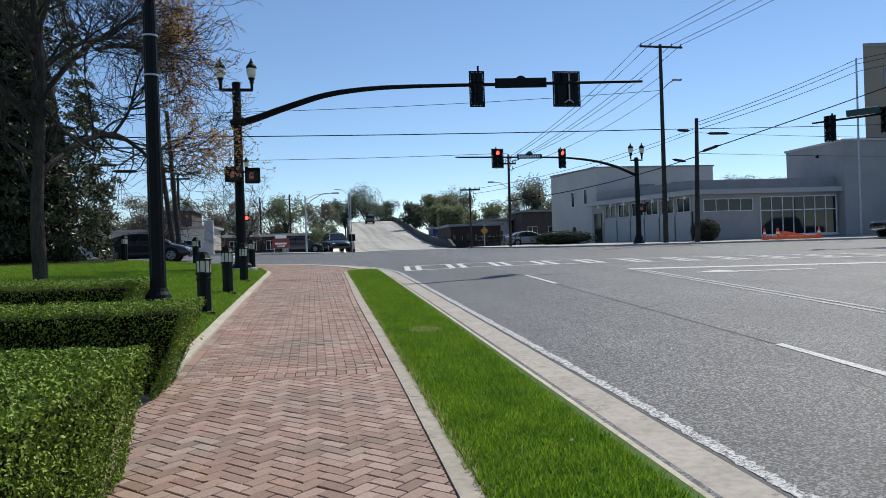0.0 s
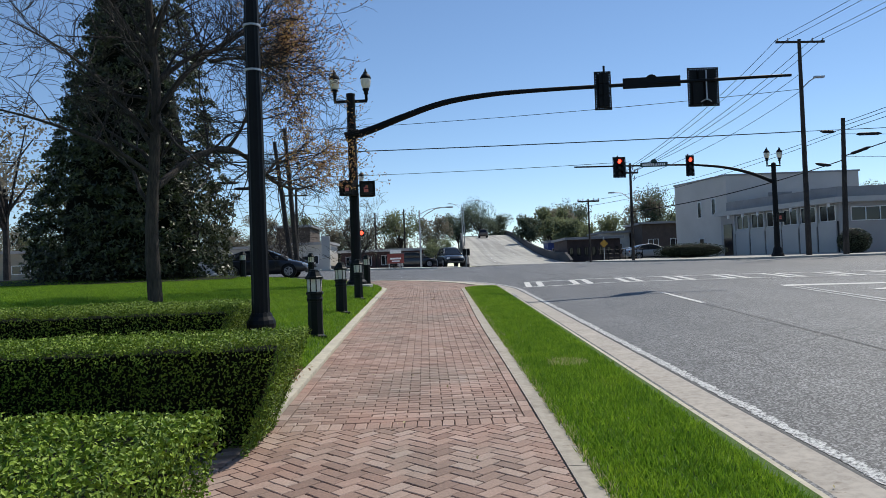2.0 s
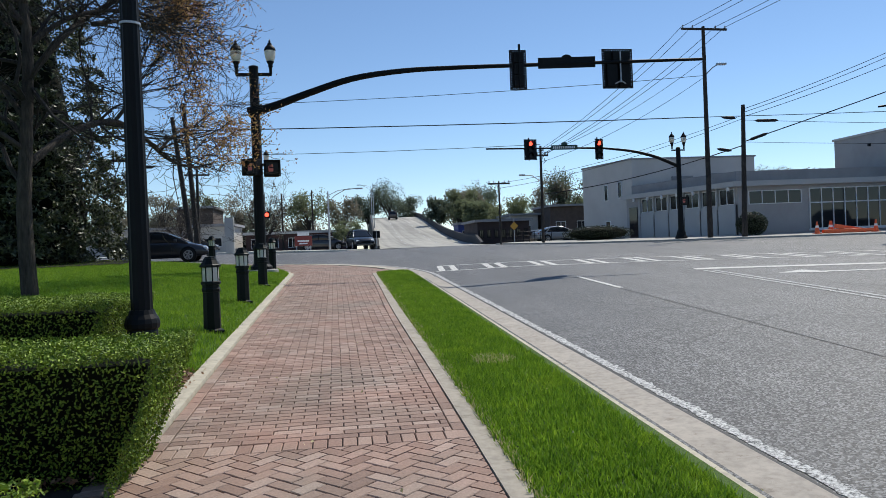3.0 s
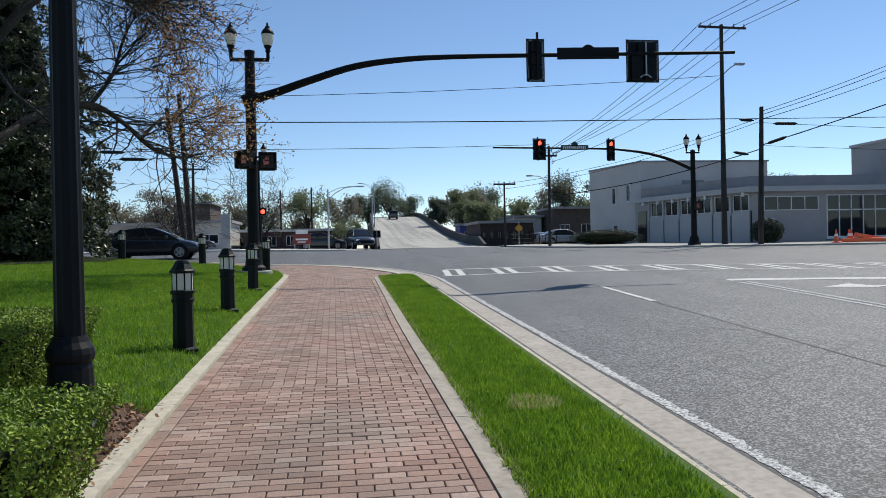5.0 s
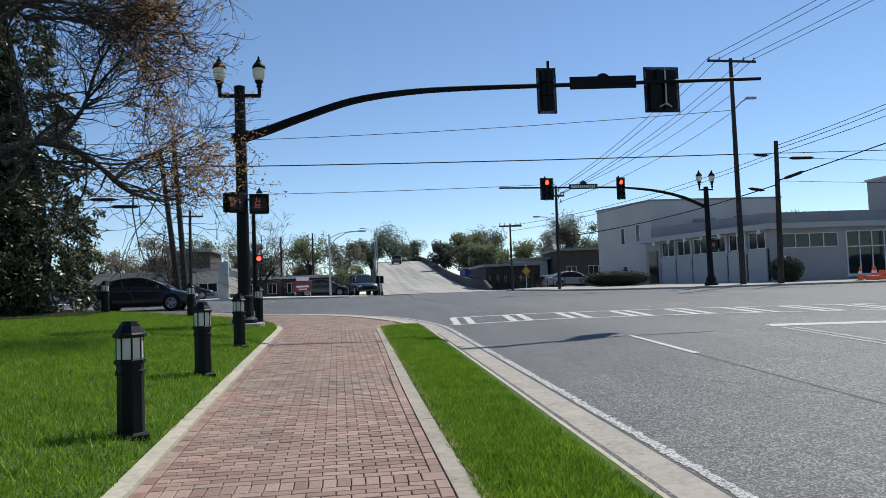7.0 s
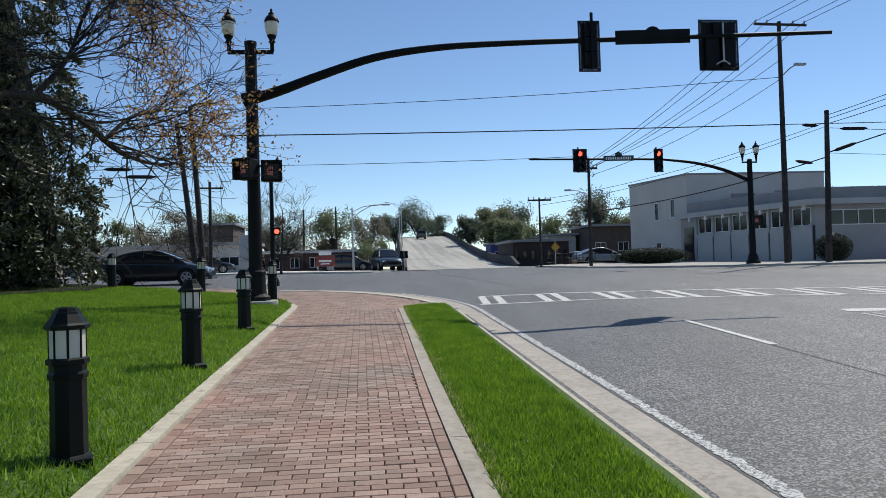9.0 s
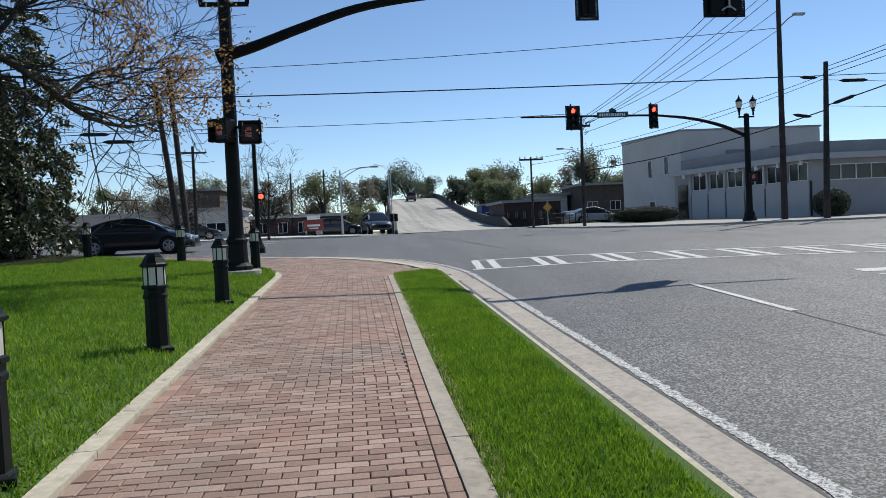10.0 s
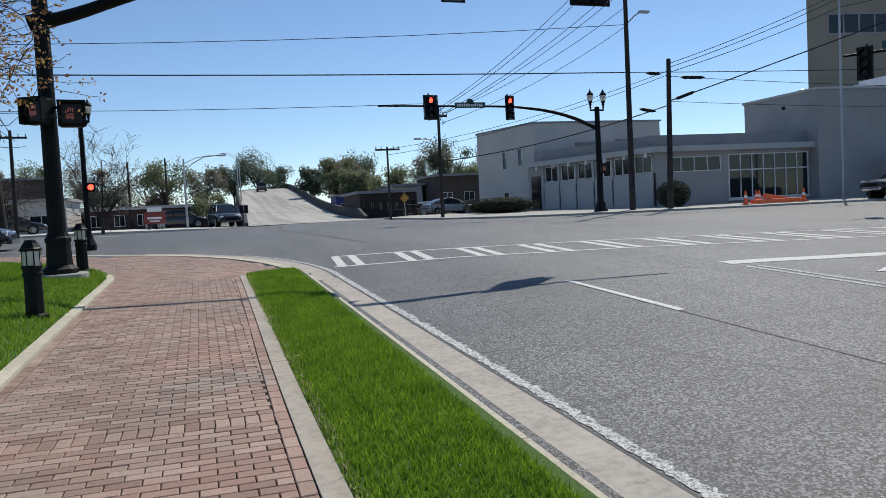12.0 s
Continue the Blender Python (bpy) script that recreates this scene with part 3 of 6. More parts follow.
# ---- hedges ----
def hedge_block(name, x0, x1, y0, y1, top, label, seed, lean=0.3):
    """A clipped hedge; its open end and front lean out towards the top."""
    rnd = random.Random(seed)
    zb = lambda x, y: (lawn_z(x, y) if y > 7.4 else rise(y)) - 0.03
    base = thing(name, ((x0 + x1) / 2, (y0 + y1) / 2, zb(x1, (y0 + y1) / 2)), label, "hedge", "clipped hedges beside the path")
    inv = base.matrix_world.inverted()
    # solid core in place of twigs; its near-black colour carries the inner shade
    bm = bmesh.new()
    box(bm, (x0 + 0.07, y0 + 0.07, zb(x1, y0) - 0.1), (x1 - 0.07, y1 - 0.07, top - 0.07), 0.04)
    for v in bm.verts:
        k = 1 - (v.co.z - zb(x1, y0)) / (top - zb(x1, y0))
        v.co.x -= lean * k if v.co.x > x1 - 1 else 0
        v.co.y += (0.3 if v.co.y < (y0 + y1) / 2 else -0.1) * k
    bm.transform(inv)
    part("branch_core", bm, SHADE_CORE, base, "solid near-black core with the hedge's inner shade in its colour")
    verts, faces = [], []

    def leaf(p, nrm, size):
        d = Vector((rnd.gauss(0, 1), rnd.gauss(0, 1), rnd.gauss(0, 1))).normalized()
        d = (d * 0.8 + nrm * 0.75).normalized()
        s = d.orthogonal().normalized()
        s = (s * math.cos(rnd.random() * 6.28) + d.cross(s) * math.sin(rnd.random() * 6.28)).normalized()
        t = d.cross(s)
        l, w = size * rnd.uniform(0.7, 1.3), size * 0.55
        i = len(verts)
        verts.extend([p - t * l * 0.5, p + s * w * 0.5 + d * w * 0.15, p + t * l * 0.5, p - s * w * 0.5 + d * w * 0.15])
        faces.append((i, i + 1, i + 2, i + 3))

    far = lambda: rnd.uniform(max(x0, -6.0), x1) if rnd.random() < 0.8 else rnd.uniform(x0, x1)
    bumpy = lambda x, y: 0.035 * noise.noise((x * 3, y * 3, seed)) + 0.02 * noise.noise((x * 9, y * 9, seed))
    n_top = int((x1 - max(x0, -6.0)) * (y1 - y0) * 7600)
    for _ in range(n_top):
        x, y = far(), rnd.uniform(y0, y1)
        leaf(Vector((x, y, top + bumpy(x, y) + rnd.uniform(-0.05, 0.02))), Vector((0, 0, 1)), 0.025)
    h = top - zb(x1, y0)
    for _ in range(int((x1 - max(x0, -6.0)) * h * 4600)):
        x, z = far(), rnd.uniform(top - h, top)
        k = (top - z) / h
        x = min(x, x1 - lean * k)
        for y, ny in ((y0 + 0.3 * k, -1), (y1 - 0.1 * k, 1)):
            leaf(Vector((x, y - ny * (0.02 + bumpy(x, z)) + rnd.uniform(-0.03, 0.03), z)), Vector((0, ny, 0.2)), 0.023)
    for _ in range(int((y1 - y0) * h * 6500)):
        y, z = rnd.uniform(y0, y1), rnd.uniform(top - h, top)
        leaf(Vector((x1 - lean * (top - z) / h + bumpy(y, z) + rnd.uniform(-0.04, 0.02), y, z)), Vector((1, 0, 0.2)), 0.023)
    me = bpy.data.meshes.new("foliage")
    me.from_pydata([inv @ v for v in verts], [], faces)
    me.materials.append(HEDGE_LEAF)
    ob = new("foliage", me)
    ob.parent = base
    tagged(ob, "small glossy green leaves")
    return base


hedge_block("hedge", -9.0, -1.12, 1.95, 4.45, 0.765, "clipped green hedge, low and square, at the path edge", 1, 0.2)
hedge_block("hedge", -12.0, -1.24, 6.5, 7.5, 0.875, "clipped green hedge with a deeply shaded front", 2, 0.34)
hedge_block("hedge", -12.0, -2.26, 8.85, 10.6, 1.03, "clipped green hedge behind the lamp post", 3)


# ---- bollard lights ----
def bollard_light():
    b = thing("bollard_light", (0, 0, 0), "dark green square bollard light with frosted panes, on the lawn", "bollard light", "bollard lights along the path")
    bm = bmesh.new()
    lathe(bm, [(0.145, 0), (0.145, 0.03), (0.13, 0.05), (0.12, 0.055), (0.115, 0.56), (0.126, 0.565), (0.13, 0.60), (0.118, 0.62), (0.118, 0.66), (0.138, 0.67), (0.138, 0.70), (0.12, 0.71)], 8)
    part("post", bm, DARK, b)
    for k in range(8):
        a, q = math.pi * k / 4, math.pi * (k + 1) / 4
        p0, p1 = Vector((math.cos(a), math.sin(a), 0)) * 0.112, Vector((math.cos(q), math.sin(q), 0)) * 0.112
        mid = (p0 + p1) / 2
        bm = box(bmesh.new(), (-0.041, -0.004, 0.70), (0.041, 0.004, 0.91), 0.0, pose(mid.x, mid.y, 0, 0, 0, math.degrees((a + q) / 2) + 90))
        part("pane", bm, FROST, b, "frosted white lantern pane")
        part("corner_bar", rod(bmesh.new(), p0 + Vector((0, 0, 0.69)), p0 + Vector((0, 0, 0.92)), 0.0095, 0.0095, 6), DARK, b)
    part("foot_plate", B(((-0.14, -0.14, -0.02), (0.14, 0.14, 0.035)), bevel=0.012), DARK, b)
    bm = bmesh.new()
    lathe(bm, [(0.13, 0.90), (0.146, 0.91), (0.146, 0.93), (0.128, 0.945), (0.11, 0.975), (0.092, 1.005), (0.088, 1.02), (0.078, 1.022), (0.07, 1.045), (0.045, 1.052)], 8)
    part("cap", bm, DARK, b)
    return b


first = bollard_light()
spots = [(-2.05, 12.82, 0.02), (-2.13, 16.7, 0), (-2.2, 20.85, 0), (-2.55, 27.3, 0.02), (-4.85, 29.6, 0), (-7.75, 30.9, 0)]
for i, (x, y, dz) in enumerate(spots):
    m = pose(x, y, lawn_z(x, y) - 0.01, 0, 0, 22.5 + (i * 7) % 5)
    if i == 0:
        first.matrix_world = m
    else:
        copy_thing(first, m)


# ---- lamp heads ----
def lantern(parent, at, scale=1.0):
    """An acorn street lantern: holder, globe and crown."""
    x, y, z = at
    s = scale
    bm = lathe(bmesh.new(), [(0.03 * s, -0.42 * s), (0.05 * s, -0.40 * s), (0.05 * s, -0.2 * s), (0.09 * s, -0.17 * s), (0.06 * s, -0.12 * s), (0.11 * s, -0.04 * s), (0.12 * s, 0)], 12, (x, y, z))
    part("lantern_holder", bm, BLACK, parent, smooth=True)
    bm = lathe(bmesh.new(), [(0.11 * s, 0), (0.155 * s, 0.12 * s), (0.175 * s, 0.26 * s), (0.165 * s, 0.34 * s)], 14, (x, y, z))
    part("globe", bm, FROST, parent, "frosted glass globe", smooth=True)
    bm = lathe(bmesh.new(), [(0.18 * s, 0.33 * s), (0.185 * s, 0.36 * s), (0.16 * s, 0.43 * s), (0.11 * s, 0.49 * s), (0.07 * s, 0.52 * s), (0.08 * s, 0.55 * s), (0.03 * s, 0.60 * s), (0.035 * s, 0.64 * s), (0.005, 0.70 * s)], 12, (x, y, z))
    part("crown", bm, BLACK, parent, smooth=True)


def lamp_post(x, y):
    z0 = lawn_z(x, y)
    lp = thing("lamp_post", (x, y, z0), "black fluted steel lamp post with banded shaft, behind the hedge", "lamp post")
    part("base", lathe(bmesh.new(), [(0.2, -0.05), (0.2, 0.1), (0.16, 0.14), (0.15, 0.25), (0.14, 0.48), (0.13, 0.52), (0.15, 0.54), (0.155, 0.58), (0.145, 0.62), (0.12, 0.66), (0.105, 0.7)], 16), BLACK, lp, smooth=False)
    part("shaft", lathe(bmesh.new(), [(0.098, 0.68), (0.088, 2.4), (0.078, 4.15)], 24, flute=0.06), BLACK, lp)
    for h in (3.27, 3.75):
        part("band", lathe(bmesh.new(), [(0.094, h), (0.094, h + 0.02)], 16), STEEL, lp, "thin pale steel band")
    lantern(lp, (0, 0, 4.57), 1.1)
    return lp


lamp_post(-2.04, 9.2)


# ---- traffic signals ----
def signal_head(parent, at, turn, n=3, pad=0.24, w=0.36, lit=None):
    """A signal head with louvred back plate, visors and lenses; front faces -y before the turn."""
    m = pose(*at, 0, 0, turn)
    pw, ph = w + pad, 0.36 * n + 0.16
    plate = slotted_plate(pw, ph)
    plate.transform(m)
    head = part("back_plate", plate, BLACK, parent)
    body = bmesh.new()
    for k in range(n):
        zc = (k - (n - 1) / 2) * 0.36
        box(body, (-w / 2, -0.02, zc - 0.17), (w / 2, 0.2, zc + 0.17), 0.02)
    box(body, (-0.03, 0.2, -ph / 2), (0.03, 0.25, ph / 2 + 0.12))
    body.transform(m)
    part("housing", body, BLACK, head)
    for k in range(n):
        zc = (k - (n - 1) / 2) * 0.36
        vis = bmesh.new()
        ring = []
        for i in range(11):
            a = radians(-35 + 250 * i / 10)
            ring.append([Vector((r * math.cos(a), yy, zc + r * math.sin(a))) for r, yy in ((0.145, -0.02), (0.145, -0.22 if math.sin(a) > 0 else -0.12))])
        vs = [[vis.verts.new(p) for p in pr] for pr in ring]
        for p, q in zip(vs, vs[1:]):
            vis.faces.new((p[0], q[0], q[1], p[1]))
        bmesh.ops.solidify(vis, geom=vis.faces[:], thickness=0.008)
        vis.transform(m)
        part("visor", vis, BLACK, head)
        lens = rod(bmesh.new(), (0, -0.015, zc), (0, -0.04, zc), 0.135, 0.12, 14)
        lens.transform(m)
        on = lit == k
        part("lens", lens, RED_ON if on else LENS_OFF, head, "glowing red lens" if on else "dark lens")
    return head


def mast_signal(x, y, z0, label):
    s = thing("traffic_signal", (x, y, z0), label, "traffic signal", "mast arm signals")
    part("base", lathe(bmesh.new(), [(0.34, 0), (0.34, 0.1), (0.29, 0.14), (0.25, 0.18), (0.235, 0.3), (0.225, 0.62), (0.245, 0.65), (0.245, 0.71), (0.215, 0.75), (0.19, 0.82)], 16, flute=0.05), BLACK, s)
    return s


sx, sy = -2.78, 26.1
sz = lawn_z(sx, sy)
sig = mast_signal(sx, sy, sz, "black mast-arm traffic signal seen from behind, with street lantern")
part("shaft", lathe(bmesh.new(), [(0.17, 0.48), (0.155, 3), (0.14, 6.25), (0.15, 6.26), (0.15, 6.34), (0.03, 6.38)], 16), BLACK, sig, smooth=False)
arm = smooth_line([(0.1, 0, 4.96), (0.7, -0.05, 5.13), (1.7, -0.2, 5.46), (3.0, -0.4, 5.83), (4.4, -0.6, 6.0), (6.0, -0.8, 6.05), (9.0, -1.15, 6.05), (13.9, -1.75, 6.03)])
part("mast_arm", tube(bmesh.new(), arm, taper(0.135, 0.045, len(arm)), 12), BLACK, sig, smooth=True)
part("arm_collar", rod(bmesh.new(), (-0.2, 0.02, 4.9), (0.25, -0.02, 5.03), 0.19, 0.14, 12), BLACK, sig)
part("lamp_arm", B(((-0.55, -0.035, 6.04), (0.55, 0.035, 6.14)), bevel=0.01), BLACK, sig)
for s in (-0.52, 0.52):
    lantern(sig, (s, 0, 6.5), 0.98)

# heads, name board and walk box of the near signal
def local(ob, x, y, z):
    return tuple(ob.matrix_world.inverted() @ Vector((x, y, z)))


signal_head(sig, local(sig, 5.38, 25.02, 6.72), 181, 3, w=0.30)
bm = slotted_plate(1.0, 1.24)
bm.transform(pose(*local(sig, 8.52, 24.8, 6.68), 0, 0, 1))
head2 = part("back_plate", bm, BLACK, sig)
bm = bmesh.new()
for sx2 in (-0.2, 0.2):
    box(bm, (sx2 - 0.17, 0.02, -0.56), (sx2 + 0.17, 0.22, 0.18), 0.02)
    box(bm, (sx2 - 0.17, -0.1, -0.56), (sx2 + 0.17, 0.0, 0.18), 0.02)
box(bm, (-0.17, -0.1, 0.2), (0.17, 0.22, 0.54), 0.02)
bm.transform(pose(*local(sig, 8.52, 24.8, 6.68), 0, 0, 1))
part("five_light_housing", bm, BLACK, head2)
bm = bmesh.new()
rod(bm, (0.05, -0.14, -0.45), (0.05, -0.14, 0.5), 0.022)
rod(bm, (0.05, -0.14, -0.4), (-0.14, -0.14, -0.5), 0.018)
rod(bm, (0.05, -0.14, -0.4), (0.2, -0.14, -0.5), 0.018)
bm.transform(pose(*local(sig, 8.52, 24.8, 6.68), 0, 0, 1))
part("mount_bracket", bm, STEEL, head2, "pale bent steel bracket")
bm = bmesh.new()
box(bm, (-0.9, -0.02, -0.17), (0.9, 0.02, 0.17), 0.012)
rod(bm, (0, -0.016, 0.05), (0, 0.016, 0.05), 0.2, 0.2, 28)
bm.transform(pose(*local(sig, 6.9, 24.85, 6.9), 0, 0, -5))
part("street_name_board", bm, BLACK, sig, "dark name board with arched top, seen from behind")


def walk_box(parent, at, turn):
    m = pose(*at, 0, 0, turn)
    bm = bmesh.new()
    box(bm, (-0.23, -0.12, -0.25), (0.23, 0.12, 0.25), 0.04)
    box(bm, (-0.25, -0.26, 0.2), (0.25, -0.1, 0.25))
    box(bm, (-0.25, -0.26, -0.25), (-0.21, -0.1, 0.25))
    box(bm, (0.21, -0.26, -0.25), (0.25, -0.1, 0.25))
    bm.transform(m)
    b = part("walk_signal", bm, BLACK, parent)
    bm = B(((-0.19, -0.128, -0.19), (0.19, -0.122, 0.19)))
    bm.transform(m)
    part("screen", bm, LENS_OFF, b, "dark pedestrian display")
    bm = bmesh.new()
    for k, (px, pz) in enumerate(((-0.1, 0.0), (-0.06, 0.05), (-0.02, 0.06), (0.02, 0.05))):
        box(bm, (px - 0.012, -0.134, pz - 0.02), (px + 0.012, -0.13, pz + 0.06))
    box(bm, (-0.11, -0.134, -0.1), (0.035, -0.13, 0.0))
    bm.transform(m)
    part("hand_symbol", bm, m_glow("walk_symbol_lit", (0.42, 0.1, 0.08), 0.12), b, "glowing orange raised-palm symbol")
    return b


walk_box(sig, local(sig, -2.33, 25.95, 3.95), 8)
walk_box(sig, local(sig, -2.86, 25.72, 3.98), -28)
part("bracket", rod(bmesh.new(), local(sig, -3.0, 26.1, 4.1), local(sig, -2.4, 26.0, 4.1), 0.03), BLACK, sig)
bm = lathe(bmesh.new(), [(0.52, -0.35), (0.52, 0.02), (0.5, 0.04)], 20)
pl = part("plinth", bm, PLINTH)
pl.location = (sx, sy, sz + 0.02)
tagged(pl, "round concrete footing under the signal mast", "footing", kind="structure")
sig.location.z += 0.05

# ---- far mast-arm signal ----
fx, fy = 20.15, 45.6
fz = road_z(fx, fy) + 0.08
far_sig = thing("traffic_signal", (fx, fy, fz), "black mast-arm traffic signal showing red, with twin lanterns", "traffic signal", "mast arm signals")
part("base", lathe(bmesh.new(), [(0.36, -0.1), (0.36, 0.12), (0.28, 0.25), (0.26, 0.4), (0.2, 0.55)], 12), BLACK, far_sig)
part("shaft", lathe(bmesh.new(), [(0.17, 0.5), (0.15, 3), (0.13, 5.55), (0.03, 5.6)], 14), BLACK, far_sig)
arm = [(fx, fy, 5.62), (18.9, 45.7, 6.2), (17.6, 45.85, 6.6), (16.2, 45.95, 6.82), (14.5, 46.0, 6.93), (8.4, 46.2, 7.04)]
arm = smooth_line([local(far_sig, *p) for p in arm])
part("mast_arm", tube(bmesh.new(), arm, taper(0.11, 0.045, len(arm)), 8), BLACK, far_sig, smooth=True)
part("lamp_arm", B(((-0.42, -0.03, 5.36), (0.42, 0.03, 5.44))), BLACK, far_sig)
for s in (-0.38, 0.38):
    lantern(far_sig, (s, 0, 5.86), 0.95)
signal_head(far_sig, local(far_sig, 11.05, 45.95, 6.9), 10, 3, w=0.38, pad=0.44, lit=2)
signal_head(far_sig, local(far_sig, 15.23, 45.75, 6.82), 10, 3, w=0.3, lit=2)
bm = bmesh.new()
box(bm, (-0.82, -0.02, -0.14), (0.82, 0.02, 0.14), 0.01)
rod(bm, (0, -0.02, 0.13), (0, 0.02, 0.13), 0.2, 0.2, 16)
bm.transform(pose(*local(far_sig, 13.12, 45.9, 6.99)))
nb = part("street_name_board", bm, SIGN_GREEN, far_sig, "dark green name board with pale lettering bars")
bm = bmesh.new()
rnd = random.Random(5)
xx = -0.7
while xx < 0.62:
    w = rnd.uniform(0.05, 0.09)
    box(bm, (xx, -0.027, -0.07), (xx + w, -0.022, 0.07))
    xx += w + 0.04
bm.transform(pose(*local(far_sig, 13.12, 45.9, 6.99)))
part("lettering", bm, SIGN_WHITE, nb)
walk_box(far_sig, local(far_sig, 20.3, 45.3, 3.5), -20)

# ---- corner signal post across the side street ----
px_, py_ = -3.95, 38.4
pz_ = road_z(px_, py_) + 0.05
post = thing("signal_post", (px_, py_, pz_), "slim black signal post with one lantern and red pedestrian light", "signal post")
part("base", lathe(bmesh.new(), [(0.24, -0.1), (0.24, 0.15), (0.16, 0.35), (0.12, 0.5)], 10), BLACK, post)
part("shaft", lathe(bmesh.new(), [(0.1, 0.45), (0.075, 4.3)], 10), BLACK, post)
part("lamp_arm", tube(bmesh.new(), [(0, 0, 4.2), (0.02, 0, 4.45), (0.15, 0, 4.5), (0.27, 0, 4.42)], 0.04, 6), BLACK, post)
lantern(post, (0.27, 0, 4.72), 0.75)
hd = B(((0.06, -0.16, 2.0), (0.34, 0.1, 2.32)), bevel=0.03)
hdp = part("walk_signal", hd, BLACK, post)
part("lens", rod(bmesh.new(), (0.2, -0.165, 2.16), (0.2, -0.18, 2.16), 0.1, 0.09, 12), RED_ON, hdp, "glowing red light")

# ---- right-hand mast arm seen across the road ----
rx, ry = 33.5, 31.6
rz = road_z(rx, ry)
rsig = thing("traffic_signal", (rx, ry, rz), "black mast-arm signal with a name board, across the road", "traffic signal", "mast arm signals")
part("base", lathe(bmesh.new(), [(0.36, -0.1), (0.36, 0.12), (0.26, 0.3), (0.2, 0.5)], 12), BLACK, rsig)
part("shaft", lathe(bmesh.new(), [(0.17, 0.5), (0.14, 6.4), (0.03, 6.5)], 12), BLACK, rsig)
arm = smooth_line([local(rsig, *p) for p in ((rx, ry, 6.5), (31.5, 31.8, 7.2), (29.0, 32.0, 7.35), (26, 32.3, 7.05), (23.4, 32.5, 6.75))])
part("mast_arm", tube(bmesh.new(), arm, taper(0.11, 0.045, len(arm)), 8), BLACK, rsig)
signal_head(rsig, local(rsig, 24.1, 32.2, 6.45), -65, 3, w=0.34)
signal_head(rsig, local(rsig, 27.0, 32.0, 6.85), -65, 3, w=0.34)
bm = B(((-0.85, -0.03, -0.16), (0.85, 0.03, 0.16)), bevel=0.01)
bm.transform(pose(*local(rsig, 25.9, 32.2, 7.25), 0, -6, -6))
part("street_name_board", bm, SIGN_GREEN, rsig, "dark green street name board")

# ---- utility poles and wires ----
def utility_pole(name, foot, top, r0, r1, label, arms=(), mat=WOOD_POLE):
    p = thing(name, foot, label, "utility pole", "utility poles")
    t = Vector(top) - Vector(foot)
    part("shaft", rod(bmesh.new(), (0, 0, -0.3), t, r0, r1, 10), mat, p)
    for h, half, ang in arms:
        c = t * h
        d = Vector((math.cos(radians(ang)), math.sin(radians(ang)), 0)) * half
        bm = bmesh.new()
        m = pose(c.x, c.y - r1 - 0.03, c.z, 0, 0, ang)
        box(bm, (-half, -0.05, -0.06), (half, 0.05, 0.06), 0.01, m)
        ca = part("crossarm", bm, WOOD_POLE, p)
        for s in (-0.93, -0.5, 0.5, 0.93):
            part("insulator", lathe(bmesh.new(), [(0.03, 0.06), (0.05, 0.1), (0.025, 0.14), (0.045, 0.2), (0.02, 0.24)], 8, c + d * s + Vector((0, -r1 - 0.03, 0))), STEEL, ca)
    return p


up = utility_pole("utility_pole", (21.72, 45.0, 1.1), (21.75, 45.0, 13.95), 0.17, 0.1, "tall dark timber utility pole with crossarm and street light", [(0.985, 1.5, 4)])
part("lamp_bracket", tube(bmesh.new(), [(0.08, 0, 9.95), (0.5, -0.05, 10.35), (0.85, -0.1, 10.55)], 0.035, 6), STEEL, up)
part("lamp_head", B(((0.75, -0.22, 10.5), (1.35, 0.02, 10.62)), bevel=0.03), STEEL, up, "grey cobra-head street light")
wp = utility_pole("utility_pole", (23.3, 43.9, 1.08), (23.5, 43.9, 9.0), 0.165, 0.11, "dark timber utility pole carrying splice boxes")
utility_pole("utility_pole", (-8.6, 46.0, 1.15), (-9.5, 46.0, 9.2), 0.17, 0.11, "leaning timber utility pole beside the side street")
utility_pole("utility_pole", (-8.5, 47.0, 1.15), (-9.1, 47.2, 10.2), 0.17, 0.11, "leaning timber utility pole braced to another")
utility_pole("utility_pole", (12.0, 60.0, 1.35), (12.0, 60.0, 6.25), 0.085, 0.06, "distant timber utility pole with crossarm", [(0.96, 0.85, 0)])
p8 = utility_pole("utility_pole", (13.25, 52.0, 1.3), (13.3, 52.0, 7.9), 0.115, 0.08, "timber utility pole with street light by the overpass", [(0.9, 0.5, 0)])
part("lamp_bracket", tube(bmesh.new(), [(-0.05, 0, 4.2), (-0.6, 0, 4.6), (-1.2, 0, 4.65)], 0.03, 6), STEEL, p8)
part("lamp_head", B(((-1.5, -0.1, 4.6), (-1.1, 0.1, 4.7)), bevel=0.02), STEEL, p8)
bm = bmesh.new()
for k in range(7):
    rod(bm, (0.2 + 0.1 * math.sin(k * 2), -0.1, 5.4 + k * 0.14), (0.3 + 0.12 * math.cos(k * 1.7), -0.1, 5.6 + k * 0.14), 0.02, 0.02, 5)
part("cable_loop", bm, WIRE, p8)
utility_pole("utility_pole", (-10.9, 60.0, 1.4), (-10.85, 60.0, 7.8), 0.13, 0.09, "distant utility pole with transformer cans", [(0.93, 0.9, 10)])
utility_pole("utility_pole", (-6.0, 76.0, 1.3), (-6.0, 76.0, 7.0), 0.11, 0.07, "distant timber utility pole by the shops")
utility_pole("utility_pole", (-3.2, 78.0, 1.3), (-3.2, 78.0, 7.4), 0.11, 0.07, "distant timber utility pole by the shops")
